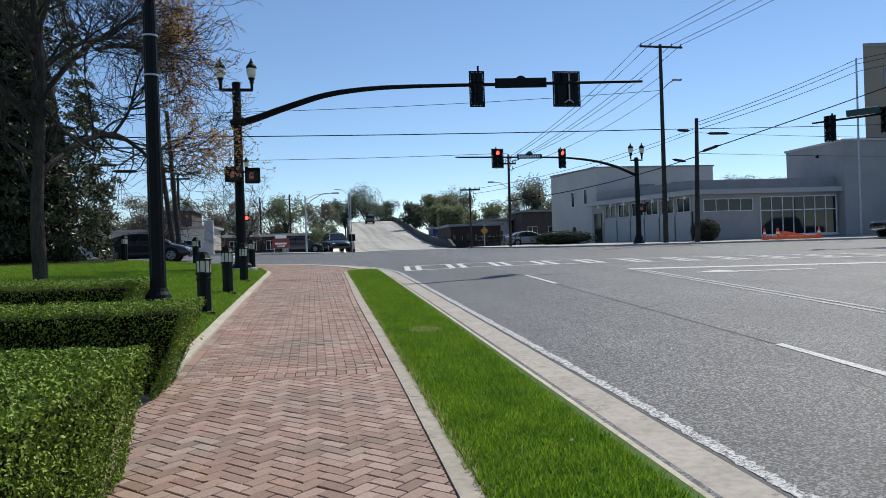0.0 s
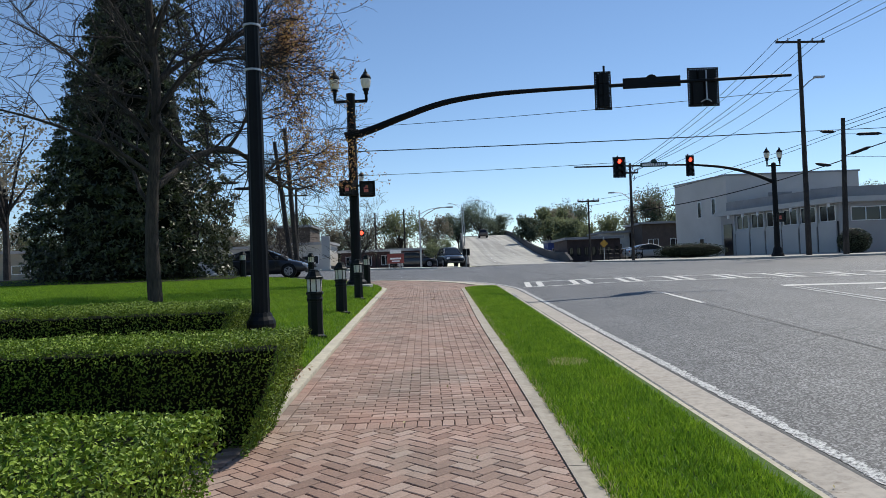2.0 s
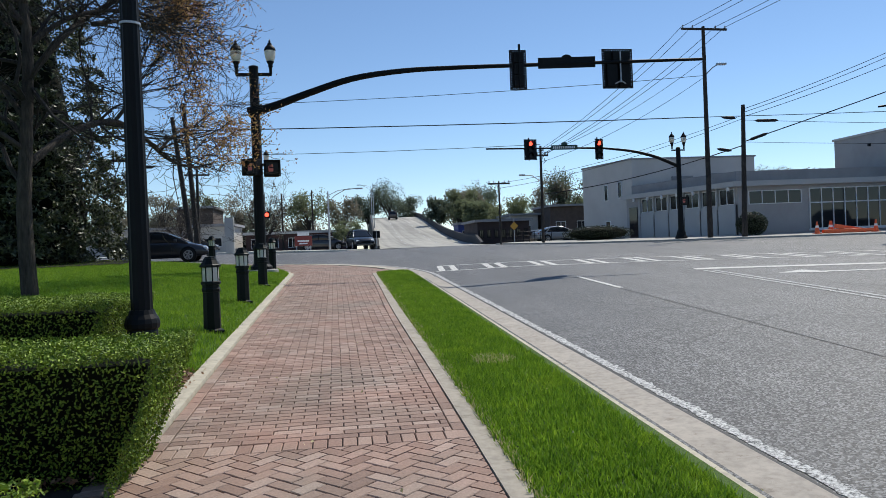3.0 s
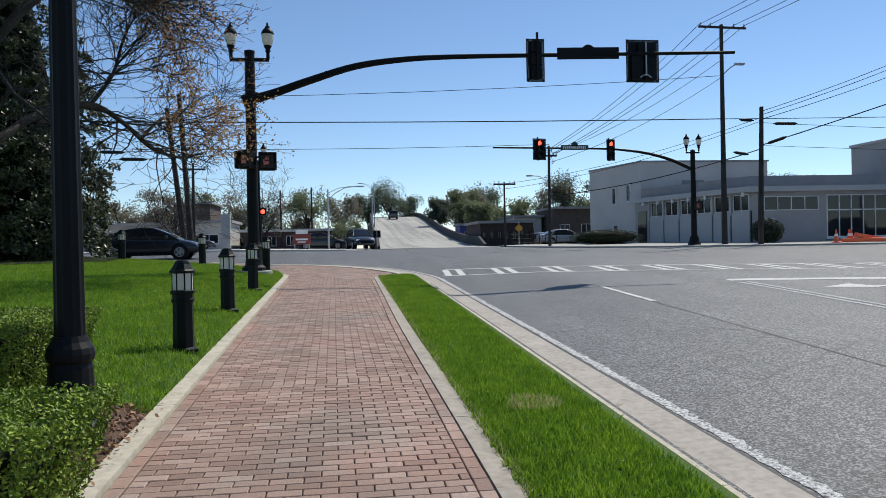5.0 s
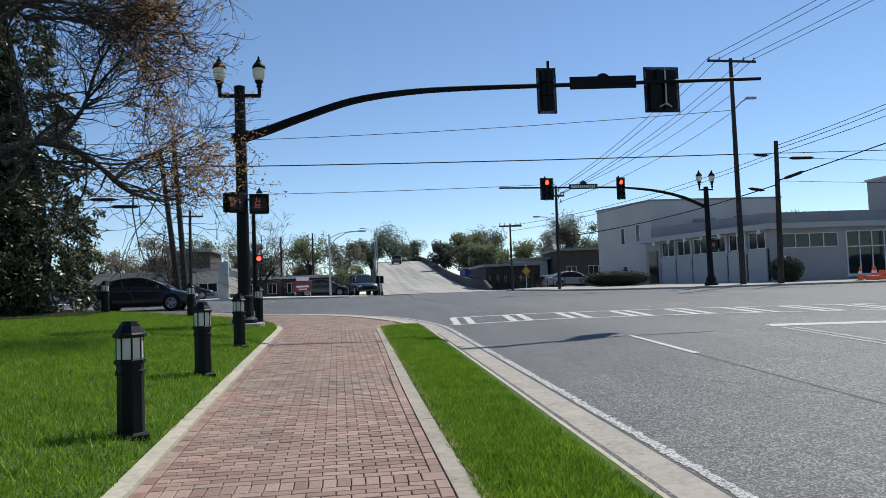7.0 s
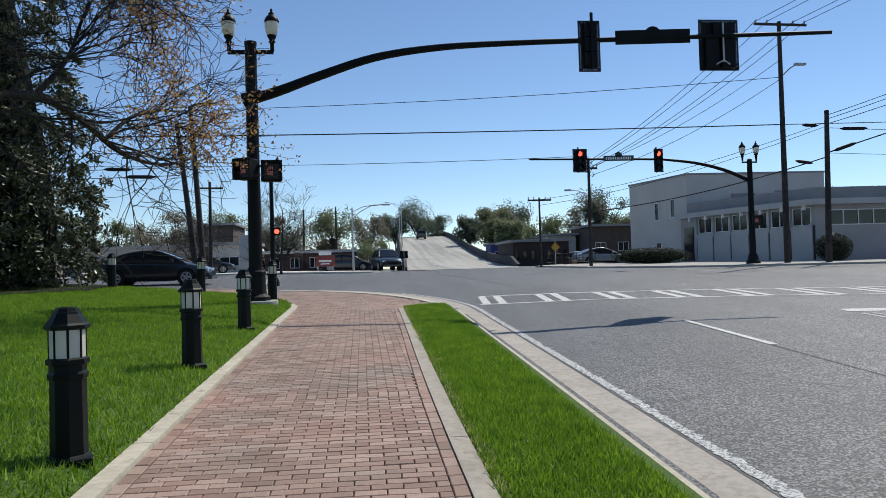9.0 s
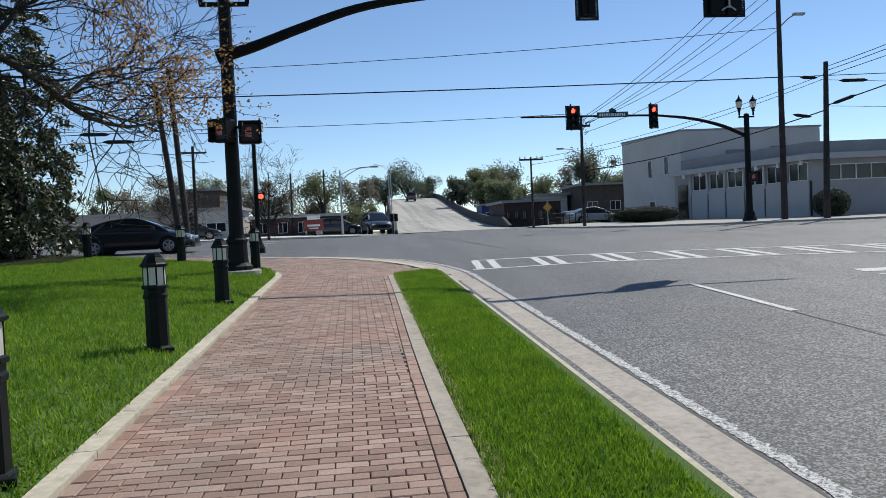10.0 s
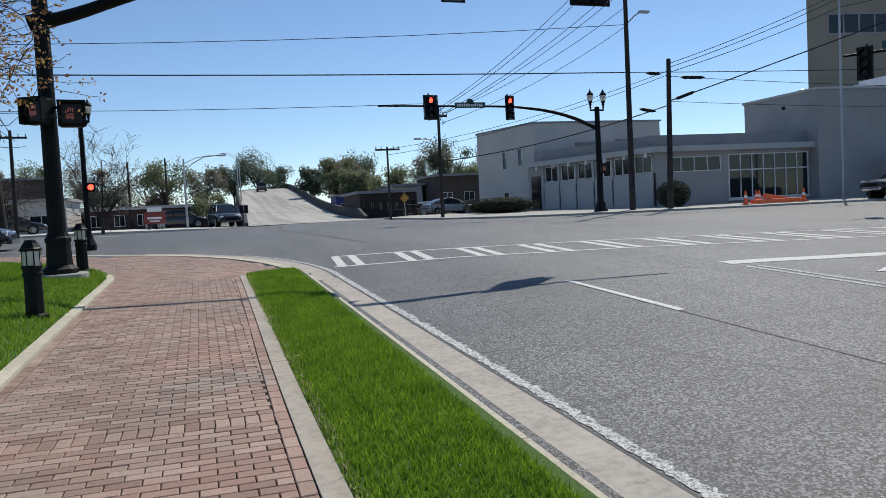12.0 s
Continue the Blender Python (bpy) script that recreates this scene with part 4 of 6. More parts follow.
sp = utility_pole("steel_pole", (35.1, 44.3, 1.1), (35.15, 44.3, 13.0), 0.075, 0.055, "grey steel pole before the tall pale wall", mat=STEEL)



def wire(a, b, sag=0.3, r=0.018):
    a, b = Vector(a), Vector(b)
    pts = []
    for i in range(15):
        u = i / 14
        p = a.lerp(b, u)
        p.z -= sag * 4 * u * (1 - u)
        pts.append(p)
    ob = part("overhead_wire", tube(bmesh.new(), pts, r, 5), WIRE)
    tagged(ob, "thin black overhead cable between poles", "cable", "overhead cables")
    return ob


wire((-60, 44, 9.0), (21.7, 45, 8.5), 0.5, 0.028)
wire((21.7, 45, 8.5), (75, 42, 9.6), 0.3, 0.02)
wire((-60, 52, 12.6), (21.7, 45, 11.0), 1.6, 0.016)
wire((-60, 50, 10.0), (13.3, 52, 8.0), 1.1, 0.016)
for k, (dx, dz) in enumerate(((-1.4, 0.0), (-0.75, 0.0), (0.75, 0.0), (1.4, 0.0))):
    wire((21.72 + dx, 44.9, 13.9), (13.3 + dx * 0.34, 52, 7.4), 0.5, 0.016)
    wire((21.72 + dx, 44.9, 13.9), (34 + dx * 1.2, 8.0, 20.0), 0.6, 0.016)
for k in range(2):
    wire((21.7, 45, 11.9 - k * 1.0), (13.3, 52, 7.3 - k * 0.5), 0.5, 0.014)
for z0, z1 in ((8.75, 12.9), (8.55, 12.6), (8.3, 12.1)):
    wire((23.5, 43.9, z0), (35.15, 44.3, z1), 0.15, 0.018)
    wire((35.15, 44.3, z1), (62, 45.2, z1 + 6.5), 0.3, 0.018)
wire((23.4, 43.9, 6.8), (53.4, 37.9, 16.9), 0.25, 0.032)
wire((23.4, 43.9, 6.6), (13.3, 52, 4.6), 0.35, 0.03)
wire((23.5, 43.9, 8.1), (70, 48, 8.4), 0.4, 0.014)
wire((23.5, 43.9, 6.8), (70, 48, 7.2), 0.4, 0.012)
wire((23.5, 43.9, 8.4), (12, 60, 6.1), 0.5, 0.014)
wire((23.5, 43.9, 8.2), (12, 60, 5.7), 0.5, 0.014)
for a in ((-60, 36, 6.9), (-60, 37, 6.5)):
    wire(a, (-9.4, 46, a[2]), 0.6, 0.018)
for (x, y, z, l, ang, tilt) in ((24.95, 43.9, 8.05, 0.55, 0, 0), (22.7, 44.1, 8.28, 0.25, 0, 3), (22.6, 44.6, 6.45, 0.24, -40, 14), (24.3, 43.72, 7.08, 0.4, -11, -18), (-12.2, 45.45, 6.775, 0.45, 11, 0), (-11.2, 45.68, 6.42, 0.5, 10, 0)):
    bm = bmesh.new()
    rod(bm, (-l, 0, 0), (l, 0, 0), 0.09, 0.09, 8)
    rod(bm, (-l - 0.2, 0, 0), (-l, 0, 0), 0.02, 0.09, 8)
    rod(bm, (l, 0, 0), (l + 0.2, 0, 0), 0.09, 0.02, 8)
    bm.transform(pose(x, y, z, 0, tilt, ang))
    tagged(part("splice_case", bm, WIRE), "black cable splice case hung on the overhead cable", "cable splice", "cable splices")


# ---- street lights along the overpass ----
def street_light(x, y, z, h, reach, label):
    s = thing("street_light", (x, y, z), label, "street light", "street lights of the overpass")
    part("pole", rod(bmesh.new(), (0, 0, -0.2), (0, 0, h), 0.09, 0.055, 8), STEEL, s)
    part("arm", tube(bmesh.new(), [(0, 0, h - 0.9), (reach * 0.25, 0, h - 0.35), (reach * 0.6, 0, h + 0.1), (reach, 0, h + 0.2)], 0.035, 6), STEEL, s)
    part("arm", tube(bmesh.new(), [(0, 0, h - 0.35), (reach * 0.35, 0, h + 0.05), (reach * 0.8, 0, h + 0.2)], 0.025, 6), STEEL, s)
    part("lamp_head", B(((reach - 0.1, -0.12, h + 0.12), (reach + 0.55, 0.12, h + 0.24)), bevel=0.03), STEEL, s)
    return s


street_light(-1.4, 66.5, 1.35, 5.0, 2.4, "tall grey street light with a long double arm")
street_light(4.6, 128, bridge_z(128), 7.2, -2.2, "grey street light on the overpass")
street_light(5.0, 130, bridge_z(130), 7.6, 2.2, "grey street light on the overpass")


# ---- windows ----
def window(parent, m, w, h, cols=1, rows=1, frame_mat=None, bar=0.05, depth=0.12):
    """A framed window in the local plane y = 0; its outer face looks to -y."""
    h2 = bar / 2
    xs, zs = [], []
    for i in range(cols + 1):
        xs += [-w / 2 + w * i / cols - h2, -w / 2 + w * i / cols + h2]
    for j in range(rows + 1):
        zs += [h * j / rows - h2, h * j / rows + h2]
    bm = bmesh.new()
    fr = [[bm.verts.new((x, -0.03, z)) for z in zs] for x in xs]
    bk = [[bm.verts.new((x, depth, z)) for z in zs] for x in xs]
    solid = lambda i, j: 0 <= i < len(xs) - 1 and 0 <= j < len(zs) - 1 and (i % 2 == 0 or j % 2 == 0)
    for i in range(len(xs) - 1):
        for j in range(len(zs) - 1):
            if not solid(i, j):
                continue
            bm.faces.new((fr[i][j], fr[i + 1][j], fr[i + 1][j + 1], fr[i][j + 1]))
            if not solid(i - 1, j):
                bm.faces.new((bk[i][j], fr[i][j], fr[i][j + 1], bk[i][j + 1]))
            if not solid(i + 1, j):
                bm.faces.new((fr[i + 1][j], bk[i + 1][j], bk[i + 1][j + 1], fr[i + 1][j + 1]))
            if not solid(i, j - 1):
                bm.faces.new((fr[i][j], bk[i][j], bk[i + 1][j], fr[i + 1][j]))
            if not solid(i, j + 1):
                bm.faces.new((fr[i][j + 1], fr[i + 1][j + 1], bk[i + 1][j + 1], bk[i][j + 1]))
    bmesh.ops.delete(bm, geom=[v for v in bm.verts if not v.link_faces], context="VERTS")
    bm.transform(m)
    f = part("window", bm, frame_mat or TRIM_WHITE, parent)
    for i in range(cols):
        for j in range(rows):
            bm = B(((-w / 2 + w * i / cols + bar / 2, 0.02, h * j / rows + bar / 2), (-w / 2 + w * (i + 1) / cols - bar / 2, 0.03, h * (j + 1) / rows - bar / 2)))
            bm.transform(m)
            part("pane", bm, GLASS, f)
    return f


def wall_poly(bm, pts, z0, z1):
    """Upright walls and a flat top over a plan outline, counter-clockwise."""
    lo = [bm.verts.new((x, y, z0)) for x, y in pts]
    hi = [bm.verts.new((x, y, z1)) for x, y in pts]
    for i in range(len(pts)):
        j = (i + 1) % len(pts)
        bm.faces.new((lo[i], lo[j], hi[j], hi[i]))
    bm.faces.new(hi)
    bm.faces.new(list(reversed(lo)))
    bmesh.ops.recalc_face_normals(bm, faces=bm.faces[:])
    return bm


def along(p, q, u, out=0.0, z=0.0):
    """A pose at the share u of the wall from p to q, seen from its right side."""
    d = Vector((q[0] - p[0], q[1] - p[1], 0))
    n = Vector((d.y, -d.x, 0)).normalized()
    c = Vector((p[0], p[1], z)) + d * u + n * out
    return pose(c.x, c.y, c.z, 0, 0, math.degrees(math.atan2(d.y, d.x)))


# grey two-storey building with a glazed low wing
gb = thing("grey_building", (24, 55, 1.1), "grey rendered building with a low panelled wing and white-framed windows", "building")
gb_inv = gb.matrix_world.inverted()


def g_part(name, bm, mat, label=""):
    bm.transform(gb_inv)
    return part(name, bm, mat, gb, label)


A, Bc, C = (21.1, 67.0), (22.75, 59.6), (33.2, 59.6)
g_part("tall_wall", wall_poly(bmesh.new(), [A, Bc, C, (33.2, 76), (26.5, 76)], 0.8, 7.62), WALL_LIGHT, "pale grey two-storey block")
cop = wall_poly(bmesh.new(), [(A[0] - 0.1, A[1]), (Bc[0] - 0.08, Bc[1] - 0.1), (C[0] + 0.1, C[1] - 0.1), (33.3, 76.1), (26.5, 76.1)], 7.62, 7.74)
g_part("coping", cop, FASCIA)
W0, W1, W2 = (22.45, 60.2), (25.45, 48.4), (36.25, 48.0)
g_part("wing_wall", wall_poly(bmesh.new(), [W0, W1, W2, (36.25, 59.55), (22.8, 59.55)], 0.8, 4.5), WALL_GREY, "grey rendered low wing")
roof = wall_poly(bmesh.new(), [(22.0, 60.3), (25.0, 47.95), (36.5, 47.55), (36.5, 59.5), (22.85, 59.5)], 4.46, 4.8)
g_part("eave_band", roof, PANEL, "pale soffit and eaves band")
roof = wall_poly(bmesh.new(), [(22.6, 59.4), (25.5, 48.6), (36.4, 48.2), (36.4, 59.4)], 4.8, 5.5)
g_part("roof_band", roof, FASCIA, "dark grey roof fascia")
for k in range(6):
    u0 = 0.16 + k * 0.14
    m = gb_inv @ along(W0, W1, u0 + 0.062, 0.02, 1.15)
    bm = B(((-0.78, -0.1, 0), (0.78, 0.04, 2.15)), bevel=0.015)
    bm.transform(m)
    part("cladding_panel", bm, PANEL, gb)
    window(gb, gb_inv @ along(W0, W1, u0 + 0.062, 0.03, 3.34), 1.32, 1.0, 2, 1, None, 0.04)
    bm = B(((-0.07, -0.16, 1.9), (0.07, 0.03, 3.32)))
    bm.transform(gb_inv @ along(W0, W1, u0 - 0.006, 0.02, 1.15))
    part("pier", bm, PANEL, gb)
# near-black strips laid in the panel gaps, painted as the shade of a recess
SLOT = plain("shadow_gap", (0.03, 0.03, 0.032), 0.9)
for k in range(7):
    bm = B(((-0.055, -0.03, 0.0), (0.055, 0.0, 2.15)))
    bm.transform(gb_inv @ along(W0, W1, 0.152 + k * 0.14, 0.02, 1.15))
    part("panel_joint", bm, SLOT, gb, "dark joint strip with the recess shade in its colour")
    bm = B(((-0.08, -0.5, 0.0), (0.08, -0.36, 0.26)), bevel=0.02)
    bm.transform(gb_inv @ along(W0, W1, 0.13 + k * 0.14, 0.02, 4.2))
    part("eave_bracket", bm, TRIM_WHITE, gb)
bm = B(((-0.5, -0.05, 0), (0.5, 0.06, 2.6)))
bm.transform(gb_inv @ along(W0, W1, 0.075, 0.02, 1.2))
part("door", bm, GLASS, gb, "dark recessed glass door")
window(gb, gb_inv @ along(W1, W2, 0.235, 0.03, 3.3), 3.6, 0.85, 4, 1)
window(gb, gb_inv @ along(W1, W2, 0.72, 0.03, 1.55), 5.7, 2.65, 7, 1, bar=0.06)
bm = B(((-2.9, -0.06, 0), (2.9, 0.0, 0.07)))
bm.transform(gb_inv @ along(W1, W2, 0.72, 0.0, 3.22))
part("transom", bm, TRIM_WHITE, gb)
bm = B(((-2.95, -0.14, -0.12), (2.95, 0.0, 0)))
bm.transform(gb_inv @ along(W1, W2, 0.72, 0.02, 1.53))
part("sill", bm, TRIM_WHITE, gb)
for u, z, w, h in ((0.5, 4.6, 0.5, 1.3), (0.77, 4.7, 0.5, 1.3), (0.52, 1.75, 0.7, 1.1)):
    window(gb, gb_inv @ along(A, Bc, u, 0.03, z), w, h)
for x0, w, z in ((26.1, 1.7, 5.6), (29.4, 1.6, 5.75)):
    bm = bmesh.new()
    for k in range(6):
        box(bm, (x0, 59.46, z + k * 0.09), (x0 + w, 59.58, z + k * 0.09 + 0.05))
    box(bm, (x0 - 0.05, 59.5, z - 0.05), (x0 + w + 0.05, 59.59, z + 0.6))
    g_part("louvre", bm, FASCIA, "dark louvred vent")
bm = bmesh.new()
for k in range(5):
    box(bm, (30.2 + k * 0.45, 52, 5.5), (30.24 + k * 0.45, 52.1, 5.85))
box(bm, (30.2, 52, 5.75), (32.1, 52.1, 5.8))
g_part("roof_rail", bm, STEEL)

# pale blank block and beige tower behind it
pb = thing("pale_block", (45, 52, 1.1), "tall blank grey-rendered block with a parapet step", "building")
bm = wall_poly(bmesh.new(), [(36.3, 53.9), (36.3, 47.3), (66, 44.5), (66, 62), (48, 62)], 0.8, 7.95)
bm.transform(pb.matrix_world.inverted())
part("wall", bm, WALL_GREY, pb)
bm = wall_poly(bmesh.new(), [(36.2, 54.0), (36.2, 47.2), (66, 44.4), (66, 62.1), (48, 62.1)], 7.95, 8.1)
bm.transform(pb.matrix_world.inverted())
part("coping", bm, WALL_LIGHT, pb)
PALE_METAL = plain("pale_metal", (0.62, 0.63, 0.66), 0.5, 0.3)
hood = part("roof_hood", wall_poly(bmesh.new(), [(41.4, 45.7), (48.0, 45.2), (48.0, 50), (41.4, 50)], 8.08, 8.16), PALE_METAL, pb, "pale ribbed metal roof hood")
hood.data.transform(pb.matrix_world.inverted())
for k in range(14):
    x = 41.5 + k * 0.45
    h = 0.9 * math.sin(math.pi * min(1, (k + 1) / 9)) if k < 9 else 0.6
    bm = box(bmesh.new(), (x, 45.6, 8.1), (x + 0.4, 50, 8.1 + max(0.15, h)), 0.02, pb.matrix_world.inverted())
    part("rib", bm, PALE_METAL, hood)
bm = lathe(bmesh.new(), [(0.14, 0), (0.14, 0.5), (0.24, 0.52), (0.24, 0.6), (0.05, 0.7)], 10, (39.6, 52.0, 8.1))
bm.transform(pb.matrix_world.inverted())
part("roof_vent", bm, STEEL, pb)
bm = bmesh.new()
box(bm, (36.18, 50.0, 7.1), (36.32, 50.2, 7.3), 0.02)
bm.transform(pb.matrix_world.inverted())
part("wall_lamp", bm, BLACK, pb)
tw = thing("beige_tower", (50, 60, 1.1), "tall beige office tower with a ribbon of dark windows", "building")
bm = wall_poly(bmesh.new(), [(51.6, 64.2), (75, 60), (95, 78), (76, 88)], 0.8, 19.3)
bm.transform(tw.matrix_world.inverted())
part("wall", bm, WALL_BEIGE, tw)
window(tw, tw.matrix_world.inverted() @ along((51.6, 64.2), (75, 60), 0.43, 0.03, 15.55), 16.5, 1.75, 11, 1, FASCIA, 0.14)
bm = wall_poly(bmesh.new(), [(51.5, 64.1), (75.1, 59.9), (95.1, 78), (76, 88.1)], 19.3, 19.6)
bm.transform(tw.matrix_world.inverted())
part("coping", bm, FASCIA, tw)

# ---- low buildings beyond the crossing ----
def low_building(x0, y0, x1, y1, h, label, mat, n, win_h=1.0, trim=None, sash=None):
    z = 1.0
    b = thing("shop_building", ((x0 + x1) / 2, (y0 + y1) / 2, z), label, "building", "low buildings beyond the crossing")
    inv = b.matrix_world.inverted()
    bm = wall_poly(bmesh.new(), [(x0, y0), (x1, y0), (x1, y1), (x0, y1)], z - 0.6, z + h)
    bm.transform(inv)
    part("wall", bm, mat, b)
    bm = wall_poly(bmesh.new(), [(x0 - 0.3, y0 - 0.5), (x1 + 0.3, y0 - 0.5), (x1 + 0.3, y1), (x0 - 0.3, y1)], z + h, z + h + 0.25)
    bm.transform(inv)
    part("roof", bm, trim or FASCIA, b)
    for k in range(n):
        window(b, inv @ pose(x0 + (x1 - x0) * (k + 0.5) / n, y0 - 0.03, z + h * 0.38), (x1 - x0) / n * 0.45, win_h, 2, 1, sash)
    return b


DARK_BRICK = plain("dark_brick", (0.055, 0.04, 0.04), 0.9, grain=2, amount=0.35)
RED_BRICK = plain("dull_red_brick", (0.075, 0.042, 0.04), 0.9, grain=2, amount=0.3)
BROWN = plain("brown_brick", (0.10, 0.075, 0.065), 0.9, grain=2, amount=0.3)
BLUE_WALL = plain("blue_paint", (0.03, 0.05, 0.22), 0.6)
low_building(13.3, 77.5, 18.7, 86, 2.6, "low dark brick building beside the overpass", DARK_BRICK, 7, 0.8, FASCIA, BLACK)
low_building(14.0, 95.0, 17.6, 99, 2.9, "low dark building with bright blue wall", BLUE_WALL, 2)
low_building(25, 92, 33, 100, 4.6, "dark brown warehouse with a flat roof", BROWN, 3)
low_building(21, 96, 24.5, 104, 3.8, "pale gabled shed beyond the overpass", WALL_LIGHT, 1)
low_building(-9.5, 76.0, 1.0, 84, 2.1, "low red-brown shop with a pale flat roof", RED_BRICK, 6, 0.9, WALL_LIGHT)
low_building(-26.0, 74.0, -15.0, 84, 2.8, "low grey workshop across the side street", WALL_GREY, 3, 0.8)
low_building(-14.2, 75.0, -10.6, 82, 3.0, "small pale shed across the side street", WALL_LIGHT, 1, 0.8)
low_building(-46.0, 74.0, -30.0, 84, 3.2, "low beige workshop across the side street", WALL_BEIGE, 4, 0.8)
low_building(-20.0, 96, -15.8, 104, 6.0, "brown brick block with dark windows behind the trees", BROWN, 3, 1.4)
pl2 = thing("gate_pillar", (-8.95, 62.0, road_z(-9, 62)), "white-painted upright slab beside the side street", "pillar")
part("slab", B(((-0.35, -0.15, -0.2), (0.35, 0.15, 2.8)), bevel=0.03), WALL_LIGHT, pl2)
sb = thing("shop_sign", (-3.7, 68.5, road_z(-3.7, 68.5) + 0.1), "red roadside shop sign with pale bars on two legs", "sign")
part("board", B(((-0.75, -0.06, 0.45), (0.75, 0.06, 1.3)), bevel=0.02), plain("sign_red", (0.2, 0.035, 0.03), 0.5), sb)
part("header", B(((-0.5, -0.07, 1.34), (0.5, 0.07, 1.65)), bevel=0.02), SIGN_WHITE, sb)
for s in (-0.6, 0.6):
    part("leg", B(((s - 0.05, -0.04, -0.1), (s + 0.05, 0.04, 0.45))), STEEL, sb)
part("lettering", B(((-0.5, -0.07, 0.8), (0.5, -0.062, 0.95)), ((-0.35, -0.07, 0.6), (0.35, -0.062, 0.7))), SIGN_WHITE, sb)
ds = thing("warning_sign", (13.55, 62.0, road_z(13.5, 62) + 0.1), "yellow diamond warning sign on a thin post", "road sign")
part("post", rod(bmesh.new(), (0, 0, -0.1), (0, 0, 1.9), 0.03), STEEL, ds)
bm = B(((-0.24, -0.03, -0.24), (0.24, -0.015, 0.24)))
bm.transform(pose(0, 0, 1.35, 0, 45, 0))
part("plate", bm, plain("sign_yellow", (0.4, 0.22, 0.02), 0.5), ds, "yellow diamond plate")
bs = thing("route_sign", (2.55, 66.4, road_z(2.5, 66)), "small dark square sign seen from behind", "road sign")
part("post", rod(bmesh.new(), (0, 0, -0.1), (0, 0, 1.7), 0.03), STEEL, bs)
part("plate", B(((-0.3, -0.02, 1.0), (0.3, 0.0, 1.6))), BLACK, bs)
bm = bmesh.new()
for k in range(9):
    rod(bm, (13.9 + k * 0.5, 66.5, 1.3), (13.9 + k * 0.5, 66.5, 2.3), 0.03, 0.03, 6)
for z in (1.6, 1.95, 2.3):
    rod(bm, (13.9, 66.5, z), (17.9, 66.5, z), 0.02, 0.02, 6)
tagged(part("railing", bm, BLACK), "dark pipe railing beside the overpass foot", "railing")


# ---- vehicles ----
TYRE = plain("tyre_rubber", (0.018, 0.018, 0.018), 0.85)
CAR_LAMP = Mat("headlight", (0.75, 0.77, 0.8), 0.12).m
TAIL_LAMP = Mat("tail_light", (0.22, 0.012, 0.012), 0.2).m
CHROME = plain("chrome", (0.62, 0.63, 0.65), 0.18, 1.0, bump=0)

# rows of a body: place along the car, half width, sill height, shoulder height
BODIES = {
    "sedan": [(-2.37, 0.66, 0.46, 0.70), (-2.30, 0.80, 0.36, 0.96), (-1.9, 0.87, 0.28, 1.01), (-1.0, 0.90, 0.22, 0.98), (0.0, 0.905, 0.21, 0.96), (0.9, 0.90, 0.22, 0.94), (1.5, 0.88, 0.24, 0.88), (2.0, 0.84, 0.27, 0.77), (2.26, 0.76, 0.33, 0.67), (2.37, 0.62, 0.42, 0.58)],
    "suv": [(-2.30, 0.72, 0.5, 0.85), (-2.24, 0.84, 0.4, 1.05), (-1.8, 0.9, 0.32, 1.08), (-0.8, 0.92, 0.28, 1.06), (0.3, 0.92, 0.28, 1.04), (0.95, 0.91, 0.28, 1.03), (1.6, 0.89, 0.3, 0.98), (2.05, 0.85, 0.34, 0.88), (2.26, 0.76, 0.42, 0.75), (2.33, 0.64, 0.5, 0.66)],
    "pickup": [(-2.85, 0.9, 0.6, 1.06), (-2.8, 0.96, 0.52, 1.12), (-1.0, 0.99, 0.42, 1.13), (0.3, 1.0, 0.4, 1.14), (1.4, 0.99, 0.42, 1.15), (2.2, 0.97, 0.46, 1.12), (2.65, 0.93, 0.52, 1.04), (2.8, 0.84, 0.6, 0.95)]}
# rows of a cabin: place along the car, foot height, roof height
CABINS = {
    "sedan": [(-2.0, 0.99, 1.0), (-1.5, 0.98, 1.2), (-0.95, 0.97, 1.37), (-0.3, 0.96, 1.45), (0.2, 0.95, 1.43), (0.75, 0.94, 1.24), (1.4, 0.88, 0.9)],
    "suv": [(-2.26, 1.04, 1.06), (-2.05, 1.05, 1.5), (-1.6, 1.05, 1.66), (-0.5, 1.04, 1.69), (0.15, 1.03, 1.64), (0.6, 1.02, 1.4), (1.2, 1.0, 1.02)],
    "pickup": [(-0.9, 1.12, 1.14), (-0.82, 1.12, 1.72), (-0.5, 1.12, 1.86), (0.4, 1.12, 1.87), (0.75, 1.12, 1.78), (1.1, 1.12, 1.5), (1.6, 1.12, 1.14)]}
WHEELS = {"sedan": (-1.40, 1.42, 0.33), "suv": (-1.36, 1.40, 0.36), "pickup": (-1.75, 1.82, 0.41)}


def spline_rows(rows, k=4):
    """Finer rows between the given ones."""
    fine = []
    for i in range(len(rows) - 1):
        p0, p1, p2, p3 = (np.array(rows[max(0, min(len(rows) - 1, i + d))]) for d in (-1, 0, 1, 2))
        for j in range(k):
            u = j / k
            fine.append(tuple(0.5 * ((2 * p1) + (p2 - p0) * u + (2 * p0 - 5 * p1 + 4 * p2 - p3) * u * u + (3 * p1 - p0 - 3 * p2 + p3) * u ** 3)))
    return fine + [tuple(rows[-1])]


